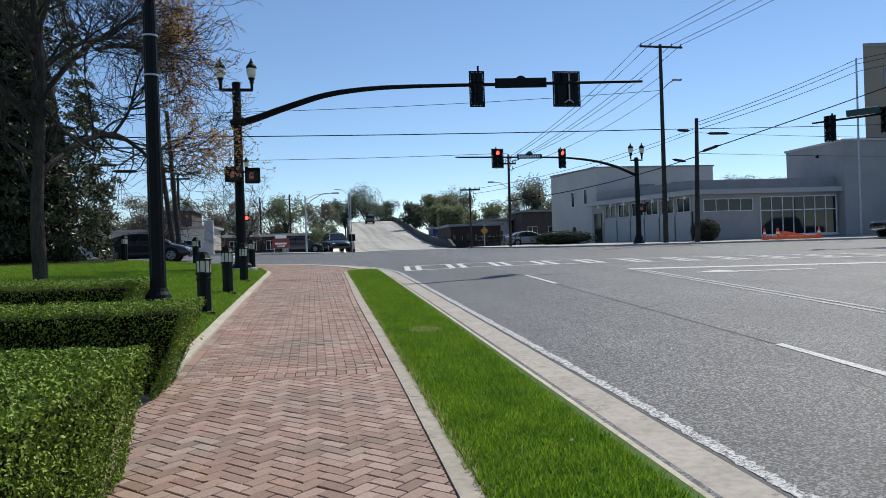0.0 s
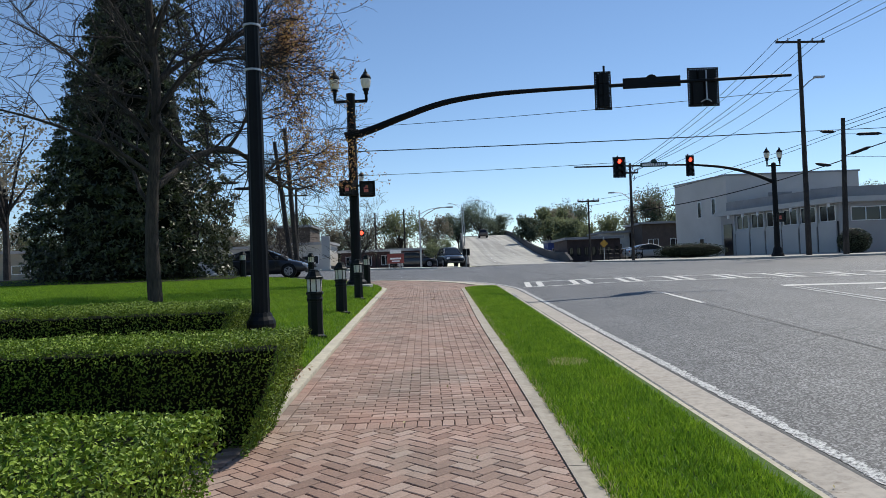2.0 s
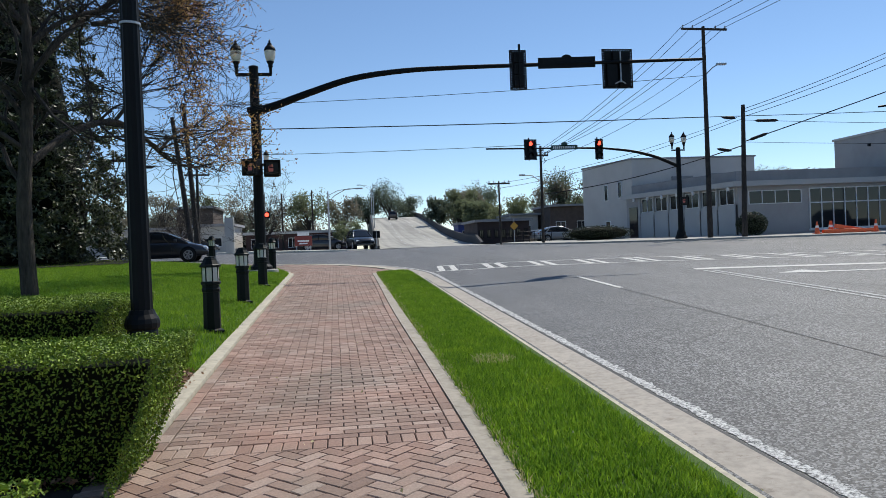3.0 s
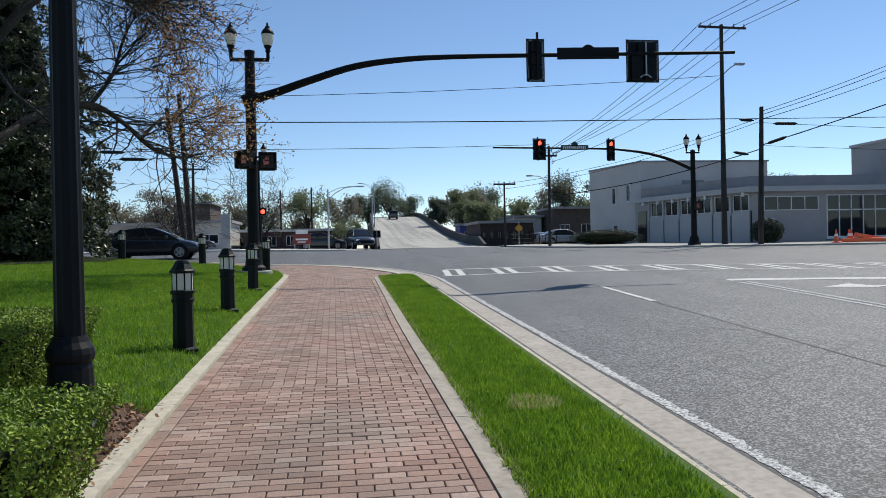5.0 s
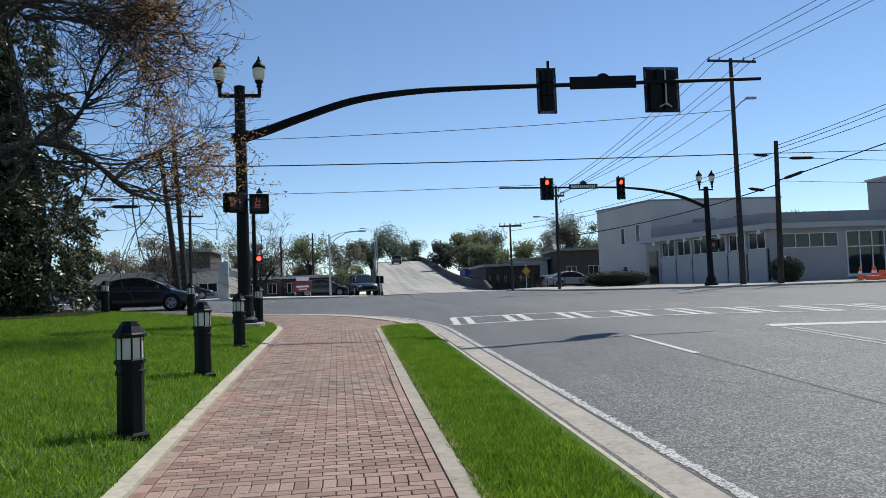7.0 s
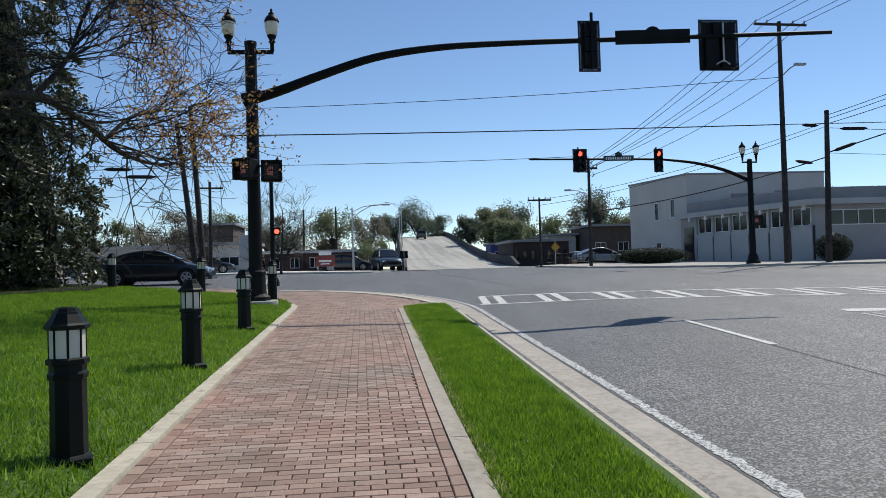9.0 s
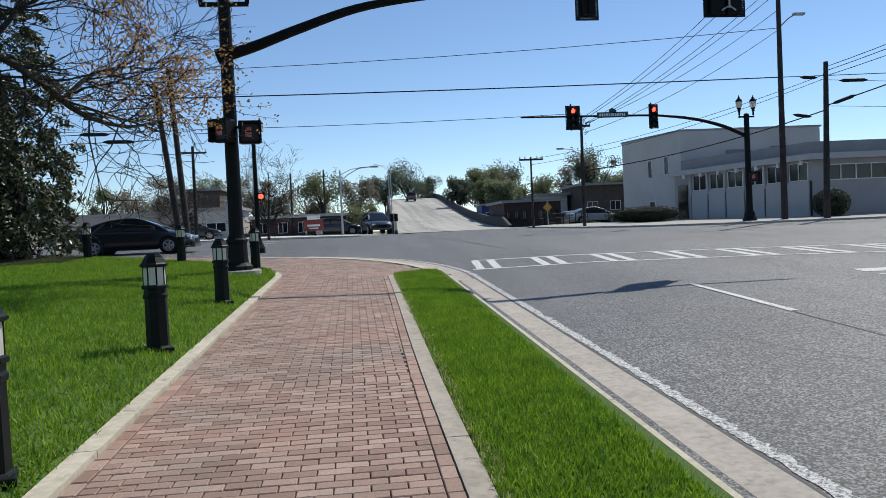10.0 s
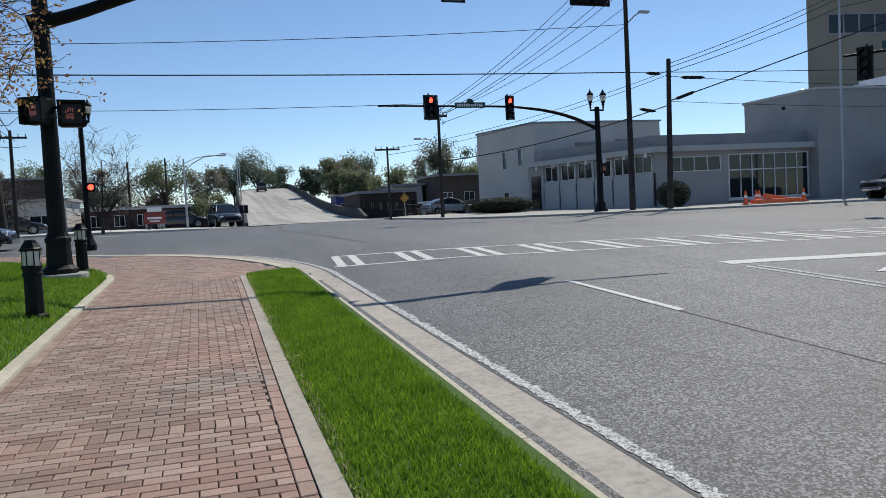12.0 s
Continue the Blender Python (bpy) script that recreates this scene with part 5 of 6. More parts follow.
def loft(sections):
    """A closed skin over half sections (x, [(y, z) from the low middle to the high middle])."""
    bm = bmesh.new()
    rings = []
    for x, half in sections:
        pts = half + [(-y, z) for y, z in reversed(half)]
        rings.append([bm.verts.new((x, y, z)) for y, z in pts])
    for p, q in zip(rings, rings[1:]):
        n = len(p)
        for i in range(n):
            bm.faces.new((p[i], p[(i + 1) % n], q[(i + 1) % n], q[i]))
    bm.faces.new(rings[0])
    bm.faces.new(list(reversed(rings[-1])))
    bmesh.ops.recalc_face_normals(bm, faces=bm.faces[:])
    return bm


def car(at, turn, paint, label, kind="sedan", group=""):
    pickup = kind == "pickup"
    c = thing("pickup_truck" if pickup else "car", at, label, "truck" if pickup else "car", group, turn)
    body_rows, cab_rows = spline_rows(BODIES[kind]), spline_rows(CABINS[kind])
    secs = []
    for x, w, zb, zt in body_rows:
        m = zb + (zt - zb) * 0.52
        secs.append((x, [(w * 0.3, zb), (w * 0.86, zb + 0.01), (w * 0.97, zb + 0.09), (w, m - 0.1), (w * 1.0, m + 0.06), (w * 0.965, zt - 0.12), (w * 0.93, zt - 0.05), (w * 0.84, zt - 0.005), (w * 0.3, zt + 0.02)]))
    part("body", loft(secs), paint, c, smooth=True)
    wide = max(r[1] for r in body_rows)
    foot = wide - 0.085
    top = lambda zb, zt: foot - 0.42 * max(0.0, zt - zb)
    secs = []
    for x, zb, zt in cab_rows:
        zt = max(zt, zb + 0.012)
        w = top(zb, zt)
        secs.append((x, [(foot * 0.3, zb - 0.05), (foot, zb - 0.03), (w + 0.03 * (zt - zb), zb + (zt - zb) * 0.7), (w - 0.02, zt - 0.02 * min(1, (zt - zb) * 4)), (w * 0.75, zt + 0.01), (w * 0.3, zt + 0.02)]))
    part("cabin_glass", loft(secs), GLASS, c, "dark tinted windows", smooth=True)
    high = max(r[2] for r in cab_rows)
    roof = [r for r in cab_rows if r[2] > high - 0.1]
    part("roof", loft([(x, [(top(zb, zt) * 0.3, zt - 0.02), (top(zb, zt) + 0.01, zt - 0.04), (top(zb, zt) - 0.03, zt + 0.012), (top(zb, zt) * 0.7, zt + 0.03), (top(zb, zt) * 0.3, zt + 0.036)]) for x, zb, zt in roof]), paint, c, smooth=True)
    for s in (-1, 1):
        line = [(x, s * (top(zb, max(zt, zb)) - 0.005), zt - 0.005) for x, zb, zt in cab_rows]
        part("roof_rail", tube(bmesh.new(), line, 0.035, 6), paint, c, smooth=True)
        x, zb, zt = min(cab_rows, key=lambda r: abs(r[0] - (-0.35 if not pickup else -0.1)))
        part("door_pillar", tube(bmesh.new(), [(x - 0.05, s * (foot + 0.003), zb - 0.03), (x, s * (top(zb, zt) + 0.012), zt - 0.03)], 0.035, 6), BLACK, c)
        x, zb, zt = cab_rows[4]
        part("rear_pillar", tube(bmesh.new(), [(x + 0.02, s * (foot - 0.0), zb - 0.03), (x + 0.45, s * (top(zb, zt + 0.2) - 0.0), zt + 0.1)], 0.05, 6), paint, c)
        part("sill", B(((WHEELS[kind][0] + 0.42, s * (wide - 0.05) - 0.03, BODIES[kind][4][2] - 0.02), (WHEELS[kind][1] - 0.42, s * (wide - 0.05) + 0.03, BODIES[kind][4][2] + 0.07)), bevel=0.015), BLACK, c)
        hz = BODIES[kind][4][3] - 0.16
        for hx in (-0.95, 0.1):
            part("door_handle", B(((hx, s * (wide + 0.0) - 0.015, hz), (hx + 0.2, s * (wide + 0.0) + 0.015, hz + 0.035)), bevel=0.008), paint, c)
        part("mirror", B(((0.78, s * (foot + 0.12) - 0.09, BODIES[kind][4][3] + 0.0), (0.92, s * (foot + 0.12) + 0.09, BODIES[kind][4][3] + 0.14)), bevel=0.04), paint, c)
        zl = BODIES[kind][-2][3]
        xl = BODIES[kind][-2][0]
        wl = BODIES[kind][-2][1]
        part("headlight", B(((xl - 0.22, s * (wl - 0.14) - 0.15, zl - 0.10), (xl + 0.035, s * (wl - 0.14) + 0.13, zl + 0.03)), bevel=0.045), CAR_LAMP, c)
        xt, wt, zt = BODIES[kind][1][0], BODIES[kind][1][1], BODIES[kind][1][3]
        part("tail_light", B(((xt - 0.03, s * (wt - 0.12) - 0.13, zt - 0.24), (xt + 0.2, s * (wt - 0.12) + 0.13, zt - 0.08)), bevel=0.03), TAIL_LAMP, c)
        for xw in WHEELS[kind][:2]:
            r = WHEELS[kind][2]
            y = s * (wide - 0.12)
            # solid black disc round the wheel; the wheel well's shade is its colour
            part("wheel_arch", rod(bmesh.new(), (xw, s * (wide - 0.3), r + 0.02), (xw, s * (wide + 0.002), r + 0.02), r + 0.065, r + 0.055, 26), BLACK, c, "black disc painted as the shaded wheel opening")
            bm = lathe(bmesh.new(), [(r * 0.6, -0.115), (r * 0.94, -0.115), (r, -0.08), (r, 0.08), (r * 0.94, 0.115), (r * 0.6, 0.115)], 26)
            bm.transform(pose(xw, y + s * 0.02, r, 90))
            w = part("wheel", bm, TYRE, c, smooth=True)
            bm = lathe(bmesh.new(), [(r * 0.66, -0.01), (r * 0.68, 0.02), (r * 0.6, 0.022), (r * 0.58, 0.0), (0.02, 0.0)], 22)
            for k in range(5):
                a = 2 * math.pi * k / 5
                box(bm, (0.02, -0.032, 0.0), (r * 0.62, 0.032, 0.022), 0.0, pose(0, 0, 0, 0, 0, math.degrees(a)))
            bm.transform(pose(xw, y + s * 0.135, r, -90 * s))
            part("rim", bm, STEEL, w, "alloy wheel rim with five spokes")
    xf, zf = BODIES[kind][-1][0], BODIES[kind][-1][3]
    part("grille", B(((xf - 0.1, -0.42, zf - 0.16), (xf + 0.02, 0.42, zf - (0.0 if not pickup else -0.02))), bevel=0.02), BLACK, c)
    part("bumper", B(((xf - 0.14, -0.7, zf - 0.36), (xf + 0.05, 0.7, zf - 0.2)), bevel=0.04), CHROME if pickup else paint, c, "bright chrome bumper" if pickup else "")
    return c


def paint(name, c):
    m = Mat(name, c, 0.3, 0.35)
    m.b.inputs["Coat Weight"].default_value = 0.8
    m.b.inputs["Coat Roughness"].default_value = 0.06
    return m.m


DARK_PAINT = paint("charcoal_car_paint", (0.02, 0.023, 0.03))
car((-9.1, 40.4, road_z(-9.1, 40.4) - 0.03), 2, DARK_PAINT, "charcoal saloon car waiting on the side street")
car((36.4, 40.6, road_z(36.4, 40.6)), 172, paint("black_car_paint", (0.012, 0.013, 0.016)), "dark pickup truck with bright bumper facing the crossing", "pickup")
car((10.0, 158, bridge_z(158) + 0.03), 88, paint("brown_car_paint", (0.06, 0.04, 0.035)), "small dark car descending the overpass", "suv", "cars on the overpass")
car((1.2, 68.6, road_z(1, 68.6) + 0.1), -80, DARK_PAINT, "dark car parked by the overpass foot", "suv")

SILVER = paint("silver_car_paint", (0.42, 0.43, 0.44))
for x, y, turn, kind, label in ((20.3, 73.0, 8, "sedan", "silver saloon parked beyond the grey building"), (21.5, 80.0, 14, "suv", "silver estate car parked in the far lot"), (23.6, 87.0, 5, "sedan", "silver saloon parked at the back of the lot")):
    car((x, y, road_z(x, y) if y < 75 else far_z(x, y)), turn, SILVER, label, kind, "cars parked in the far lot")
for x, y, label in ((-2.3, 71.5, "dark saloon parked before the red-brown shop"), (-13.4, 69.5, "dark saloon parked before the pale shed")):
    car((x, y, road_z(x, y) + 0.1), 12, DARK_PAINT, label, "sedan", "cars parked before the shops")


# ---- traffic cones and fallen barrier ----
def cone_thing():
    c = thing("traffic_cone", (0, 0, 0), "orange traffic cone with a pale band on the pavement", "traffic cone", "traffic cones")
    orange = plain("cone_orange", (0.75, 0.12, 0.03), 0.5)
    part("base", B(((-0.19, -0.19, 0), (0.19, 0.19, 0.04)), bevel=0.01), orange, c)
    part("body", lathe(bmesh.new(), [(0.15, 0.04), (0.1, 0.3), (0.04, 0.72), (0.03, 0.73)], 12), orange, c)
    part("band", lathe(bmesh.new(), [(0.1, 0.36), (0.078, 0.5)], 12), SIGN_WHITE, c, "pale reflective band")
    return c


cn = cone_thing()
for i, (x, y) in enumerate(((27.4, 43.1), (28.6, 43.5), (31.1, 43.0), (29.0, 44.2))):
    m = pose(x, y, road_z(x, y) + 0.1)
    if i:
        copy_thing(cn, m)
    else:
        cn.matrix_world = m
bar = thing("barrier_board", (29.4, 43.0, road_z(29, 43) + 0.12), "orange plastic barrier boards lying on the pavement", "barrier")
bm = B(((-1.7, -0.12, 0), (1.5, 0.12, 0.22)), bevel=0.03)
part("board", bm, bpy.data.materials["cone_orange"], bar)
bm = B(((-0.9, 0.1, 0.05), (1.4, 0.3, 0.3)), bevel=0.03)
bm.transform(pose(0, 0, 0.1, 0, 8, 12))
part("board", bm, bpy.data.materials["cone_orange"], bar)


# ---- trees ----
def leaf_cloud(name, verts, faces, mat, parent, label=""):
    me = bpy.data.meshes.new(name)
    me.from_pydata(verts, [], faces)
    me.materials.append(mat)
    ob = new(name, me)
    ob.parent = parent
    return tagged(ob, label)


def quad_leaf(verts, faces, p, size, rnd, up=None, aspect=0.6):
    d = Vector((rnd.gauss(0, 1), rnd.gauss(0, 1), rnd.gauss(0, 1)))
    if up is not None:
        d += up * 1.3
    d.normalize()
    s = d.orthogonal().normalized()
    a = rnd.random() * 6.283
    s = s * math.cos(a) + d.cross(s) * math.sin(a)
    t = d.cross(s)
    l, w = size * 0.5 * rnd.uniform(0.7, 1.3), size * 0.5 * aspect
    i = len(verts)
    verts.extend((p - t * l, p + s * w, p + t * l, p - s * w))
    faces.append((i, i + 1, i + 2, i + 3))


MAGNOLIA = m_leaf("dark_leaf", (0.010, 0.016, 0.005), (0.10, 0.115, 0.045), 0.42, 0.1)


def cone_tree(x, y, h, r, seed):
    """A conical evergreen: boughs set round the trunk, each ending in a spray of long leaves that hangs a little."""
    rnd = random.Random(seed)
    z0 = lawn_z(x, y)
    t = thing("evergreen_tree", (x, y, z0), "broad dark evergreen tree, conical, branched to the lawn", "tree")
    part("trunk", rod(bmesh.new(), (0, 0, -0.3), (0, 0, h * 0.8), 0.3, 0.06, 10), BARK_DARK, t)

    def radius(u, a):
        base = r * (1 - u) ** 0.74 * min(1.0, 0.86 + u * 1.6)
        lump = 1 + 0.10 * noise.noise((math.cos(a) * 2.2, math.sin(a) * 2.2, u * 7 + seed)) + 0.08 * noise.noise((math.cos(a) * 7, math.sin(a) * 7, u * 24))
        return base * lump

    verts, faces = [], []
    for k in range(1500):
        u = 1 - math.sqrt(rnd.random())
        a = rnd.random() * 6.283
        if math.sin(a) > 0.5 and rnd.random() < 0.6:
            continue
        rr = radius(u, a) * rnd.uniform(0.8, 1.06)
        out = Vector((math.cos(a), math.sin(a), 0.0))
        c = Vector((out.x * rr, out.y * rr, 0.12 + u * h))
        size = rnd.uniform(0.28, 0.5) * (1 - 0.35 * u)
        side = Vector((-out.y, out.x, 0))
        for _ in range(46):
            v = rnd.random()
            p = c + out * size * (0.55 - 1.1 * v) + side * size * rnd.gauss(0, 0.5) + Vector((0, 0, size * (0.15 - 0.5 * (1 - v) ** 2 + rnd.gauss(0, 0.22))))
            p.z = max(p.z, 0.03)
            p.x += 0.045 * p.z
            quad_leaf(verts, faces, p, 0.19, rnd, out * 0.5 + Vector((0, 0, 0.5)), 0.36)
    leaf_cloud("crown", verts, faces, MAGNOLIA, t)
    # solid core within the crown, its colour painted as deep inner shade
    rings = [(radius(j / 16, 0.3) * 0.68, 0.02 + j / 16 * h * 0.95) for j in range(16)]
    part("crown_core", lathe(bmesh.new(), rings, 18), SHADE_CORE, t, "solid near-black core with the crown's inner shade in its colour")
    return t


cone_tree(-12.2, 31.4, 15.6, 4.1, 4)
# a near-black, roughly round sheet laid just above the lawn under the evergreen
ring_xs, ring_ys = steps(-18.4, -6.6, 0.4), steps(25.2, 33.0, 0.4)
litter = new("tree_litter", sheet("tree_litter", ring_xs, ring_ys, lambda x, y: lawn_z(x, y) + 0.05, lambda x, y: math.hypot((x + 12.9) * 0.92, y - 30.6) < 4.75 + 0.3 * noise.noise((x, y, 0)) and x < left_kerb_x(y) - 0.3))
litter.data.materials.append(plain("dark_ground", (0.010, 0.009, 0.006), 0.95, grain=7, amount=0.5, fine=60))
tagged(litter, "near-black round patch of ground under the evergreen", "leaf litter", kind="structure")

TWIG = m_bark("twig_bark", (0.034, 0.027, 0.024))


def branch_tree(name, base, limbs, seed, depth, label, leaf_spec, spread=0.55, twig_r=0.006, length=1.5, bark=None, ratio=0.72):
    """Limbs are control lines with radii; side shoots grow from them down to twigs, whose tips carry leaves."""
    rnd = random.Random(seed)
    t = thing(name, base, label, "tree")
    tips = []
    wood, thin = bmesh.new(), []

    def grow(p, d, l, r, level):
        pts, radii = [p], [r]
        q, dd = p.copy(), d.copy()
        n = 4
        for i in range(n):
            dd = (dd + Vector((rnd.gauss(0, 0.24), rnd.gauss(0, 0.24), rnd.gauss(0, 0.2) + 0.03))).normalized()
            q = q + dd * l / n
            pts.append(q.copy())
            radii.append(max(twig_r * 0.6, r * (1 - 0.6 * (i + 1) / n)))
        thin.append((pts, radii, 5 if level > 1 else 4 if level == 1 else 3))
        if level == 0:
            tips.extend(pts[1:])
            return
        for k in range(3 if level > 1 else 4):
            u = rnd.uniform(0.25, 1.0)
            i = min(n - 1, int(u * n))
            o = pts[i].lerp(pts[i + 1], u * n - i)
            side = Vector((rnd.gauss(0, 1), rnd.gauss(0, 1), rnd.gauss(0, 0.7)))
            nd = (dd + side.normalized() * rnd.uniform(spread, spread * 2)).normalized()
            grow(o, nd, l * rnd.uniform(0.5, 0.85), max(twig_r, radii[i] * 0.6), level - 1)

    for line, r0, r1, shoots, lv in limbs:
        line = [Vector(p) for p in line]
        fine, rad = [], []
        m = len(line) - 1
        for i in range(m):
            p0, p1, p2, p3 = line[max(0, i - 1)], line[i], line[i + 1], line[min(m, i + 2)]
            for k in range(5):
                u = k / 5
                fine.append(0.5 * ((2 * p1) + (p2 - p0) * u + (2 * p0 - 5 * p1 + 4 * p2 - p3) * u * u + (3 * p1 - p0 - 3 * p2 + p3) * u ** 3))
        fine.append(line[-1])
        for i in range(len(fine)):
            rad.append(r0 + (r1 - r0) * i / (len(fine) - 1))
        tube(wood, fine, rad, 8)
        for k in range(shoots):
            i = rnd.randrange(len(fine) // 4, len(fine) - 1)
            d = (fine[i + 1] - fine[i]).normalized()
            side = Vector((rnd.gauss(0, 1), rnd.gauss(0, 1), rnd.gauss(0.25, 0.7))).normalized()
            grow(fine[i], (d * 0.6 + side).normalized(), length * rnd.uniform(0.7, 1.3), max(twig_r, rad[i] * 0.45), lv)
    part("trunk", wood, bark or BARK, t, smooth=True)
    verts, faces = [], []
    for pts, radii, n in thin:
        prev = None
        side = (pts[-1] - pts[0]).orthogonal().normalized()
        up = (pts[-1] - pts[0]).normalized().cross(side)
        for p, r in zip(pts, radii):
            ring = []
            for k in range(n):
                a = 6.283 * k / n
                ring.append(len(verts))
                verts.append(p + (side * math.cos(a) + up * math.sin(a)) * r)
            if prev:
                for k in range(n):
                    faces.append((prev[k], prev[(k + 1) % n], ring[(k + 1) % n], ring[k]))
            prev = ring
    leaf_cloud("twig_mass", verts, faces, TWIG, t, "bare dark twigs")
    verts, faces = [], []
    for p in tips:
        for mat_test, count, size in leaf_spec[1]:
            if mat_test(p, rnd):
                for _ in range(count):
                    quad_leaf(verts, faces, p + Vector((rnd.gauss(0, 0.06), rnd.gauss(0, 0.06), rnd.gauss(0, 0.06))), size, rnd)
    if verts:
        leaf_cloud("leaves", verts, faces, leaf_spec[0], t, leaf_spec[2])
    return t


ORANGE = m_leaf("amber_leaf", (0.27, 0.11, 0.06), (0.50, 0.33, 0.10), 0.5, 0.45)
tx, ty = -6.15, 17.3
tz = lawn_z(tx, ty)
limbs = [
    ([(0, 0, -0.2), (-0.05, 0, 1.5), (0.02, 0.05, 3.0), (0.1, 0.1, 4.8), (-0.05, 0.2, 6.8), (0.1, 0.3, 9.2), (0.2, 0.3, 11.0)], 0.17, 0.03, 26, 2),
    ([(0.02, 0.05, 2.5), (0.45, 1.2, 3.3), (0.9, 2.6, 3.75), (1.35, 3.3, 3.5), (1.75, 4.0, 3.05), (2.2, 5.0, 2.95), (2.6, 5.9, 3.2)], 0.085, 0.02, 26, 2),
    ([(0.9, 2.6, 3.72), (1.2, 3.2, 4.5), (1.35, 3.8, 5.6), (1.9, 4.6, 7.0)], 0.05, 0.015, 34, 2),
    ([(1.6, 3.7, 3.2), (1.9, 4.2, 3.7), (2.2, 5.0, 4.0), (2.5, 5.7, 4.1)], 0.045, 0.012, 22, 2),
    ([(0.1, 0.1, 4.2), (0.7, 0.9, 5.4), (1.5, 2.4, 6.6), (2.2, 4.0, 7.4), (2.6, 4.9, 7.7)], 0.07, 0.015, 42, 2),
    ([(0.1, 0.1, 4.8), (0.8, 0.8, 5.6), (1.8, 2.0, 6.0), (2.6, 4.4, 6.0)], 0.06, 0.015, 36, 2),
    ([(0.9, 1.4, 5.6), (1.3, 2.6, 6.0), (1.75, 4.0, 6.1), (2.1, 5.2, 5.9)], 0.05, 0.012, 34, 2),
    ([(0.02, 0.0, 3.4), (-0.9, 0.5, 4.6), (-2.2, 0.8, 5.8), (-3.5, 1.0, 6.6)], 0.055, 0.012, 20, 2),
    ([(0.0, 0.0, 2.8), (-0.8, -0.3, 3.4), (-2.2, -0.4, 4.0), (-3.6, -0.3, 4.4)], 0.06, 0.012, 14, 2),
    ([(0.05, 0.05, 5.2), (-0.8, -0.2, 6.6), (-1.6, -0.3, 8.4)], 0.06, 0.015, 12, 2),
    ([(0.05, 0.1, 5.6), (0.6, 0.2, 7.2), (1.2, 0.6, 9.0)], 0.06, 0.015, 14, 2),
]
branch_tree("maple_tree", (tx, ty, tz), limbs, 11, 2, "bare maple on the lawn with amber new leaves on one side",
            (ORANGE, [(lambda p, r: p.x > 1.5 and p.y > 2.8 and not (p.x > 2.7 and p.z > 4.3) and r.random() < min(0.95, 0.15 + (p.x - 1.5) * 0.5) and p.z > 2.9, 4, 0.068), (lambda p, r: p.x > 1.3 and p.y > 2.0 and p.z > 5.0 and r.random() < 0.35, 3, 0.075), (lambda p, r: 2.7 < p.x < 3.9 and 3.0 < p.z < 4.3 and r.random() < 0.45, 3, 0.07)], "small amber and yellow leaves"), 0.6, 0.008, 1.45)

# far woods: each crown a cloud of leaves on a forked trunk
FAR_GREEN = m_leaf("spring_leaf", (0.135, 0.16, 0.085), (0.25, 0.275, 0.15), 0.8, 0.5)
FAR_DARK = m_leaf("pine_leaf", (0.09, 0.115, 0.085), (0.17, 0.20, 0.14), 0.8, 0.5)
FAR_GREY = m_leaf("budding_twig", (0.18, 0.16, 0.125), (0.29, 0.26, 0.19), 0.8, 0.45)


def far_tree(x, y, z, h, w, mat, seed, label, dens=900, leaf=0.42):
    rnd = random.Random(seed)
    t = thing("tree", (x, y, z), label, "tree", "far trees")
    bm = bmesh.new()
    rod(bm, (0, 0, -0.5), (0, 0, h * 0.5), 0.02 * h, 0.012 * h, 7)
    lobes = []
    for k in range(16):
        a = rnd.random() * 6.283
        rr = w * 0.5 * rnd.uniform(0.25, 0.75)
        c = Vector((math.cos(a) * rr, math.sin(a) * rr, h * rnd.uniform(0.45, 0.88)))
        lobes.append((c, w * rnd.uniform(0.12, 0.27)))
        rod(bm, (0, 0, h * rnd.uniform(0.25, 0.45)), c, 0.009 * h, 0.003 * h, 5)
    part("trunk", bm, BARK_DARK, t)
    verts, faces = [], []
    for c, r in lobes:
        for _ in range(dens // 16):
            d = Vector((rnd.gauss(0, 1), rnd.gauss(0, 1), rnd.gauss(0, 0.8))).normalized() * r * rnd.random() ** 0.6
            quad_leaf(verts, faces, c + d, leaf, rnd)
    leaf_cloud("crown", verts, faces, mat, t)
    return t


rnd = random.Random(21)
for k, (x, y, z, h, w, mat) in enumerate(((10.5, 175, 4.0, 13.0, 10.5, FAR_DARK), (5.5, 178, 4.0, 10.0, 8, FAR_DARK), (14.5, 180, 4.0, 9.5, 7, FAR_DARK), (19.0, 125, 1.5, 9.6, 7.0, FAR_GREEN), (15.8, 130, 1.5, 8.6, 5.0, FAR_DARK), (22.5, 122, 1.5, 7.2, 6.5, FAR_GREEN), (18.4, 108, 1.5, 6.4, 5.0, FAR_GREEN), (20.5, 128, 1.5, 9.2, 6.0, FAR_GREY))):
    far_tree(x, y, z, h, w, mat, 60 + k, "rounded tree in spring leaf beyond the overpass", 6400, 0.33)
for k in range(26):
    x = 24 + k * 4.2 + rnd.uniform(-2, 2)
    far_tree(x, 140 + rnd.uniform(-8, 12), 1.0, rnd.uniform(9, 13.5), rnd.uniform(7, 10), (FAR_GREY, FAR_DARK, FAR_GREEN)[k % 3], 100 + k, "budding tree in the far wood line", 4200, 0.34)
for k in range(22):
    x = 0.5 - k * 4.3 + rnd.uniform(-1.5, 1.5)
    far_tree(x, 112 + rnd.uniform(-8, 16), 0.8, rnd.uniform(7.0, 10.5), rnd.uniform(6, 8.5), (FAR_GREY, FAR_GREEN, FAR_GREY, FAR_DARK)[k % 4], 140 + k, "budding tree in the far wood line", 3800, 0.28)
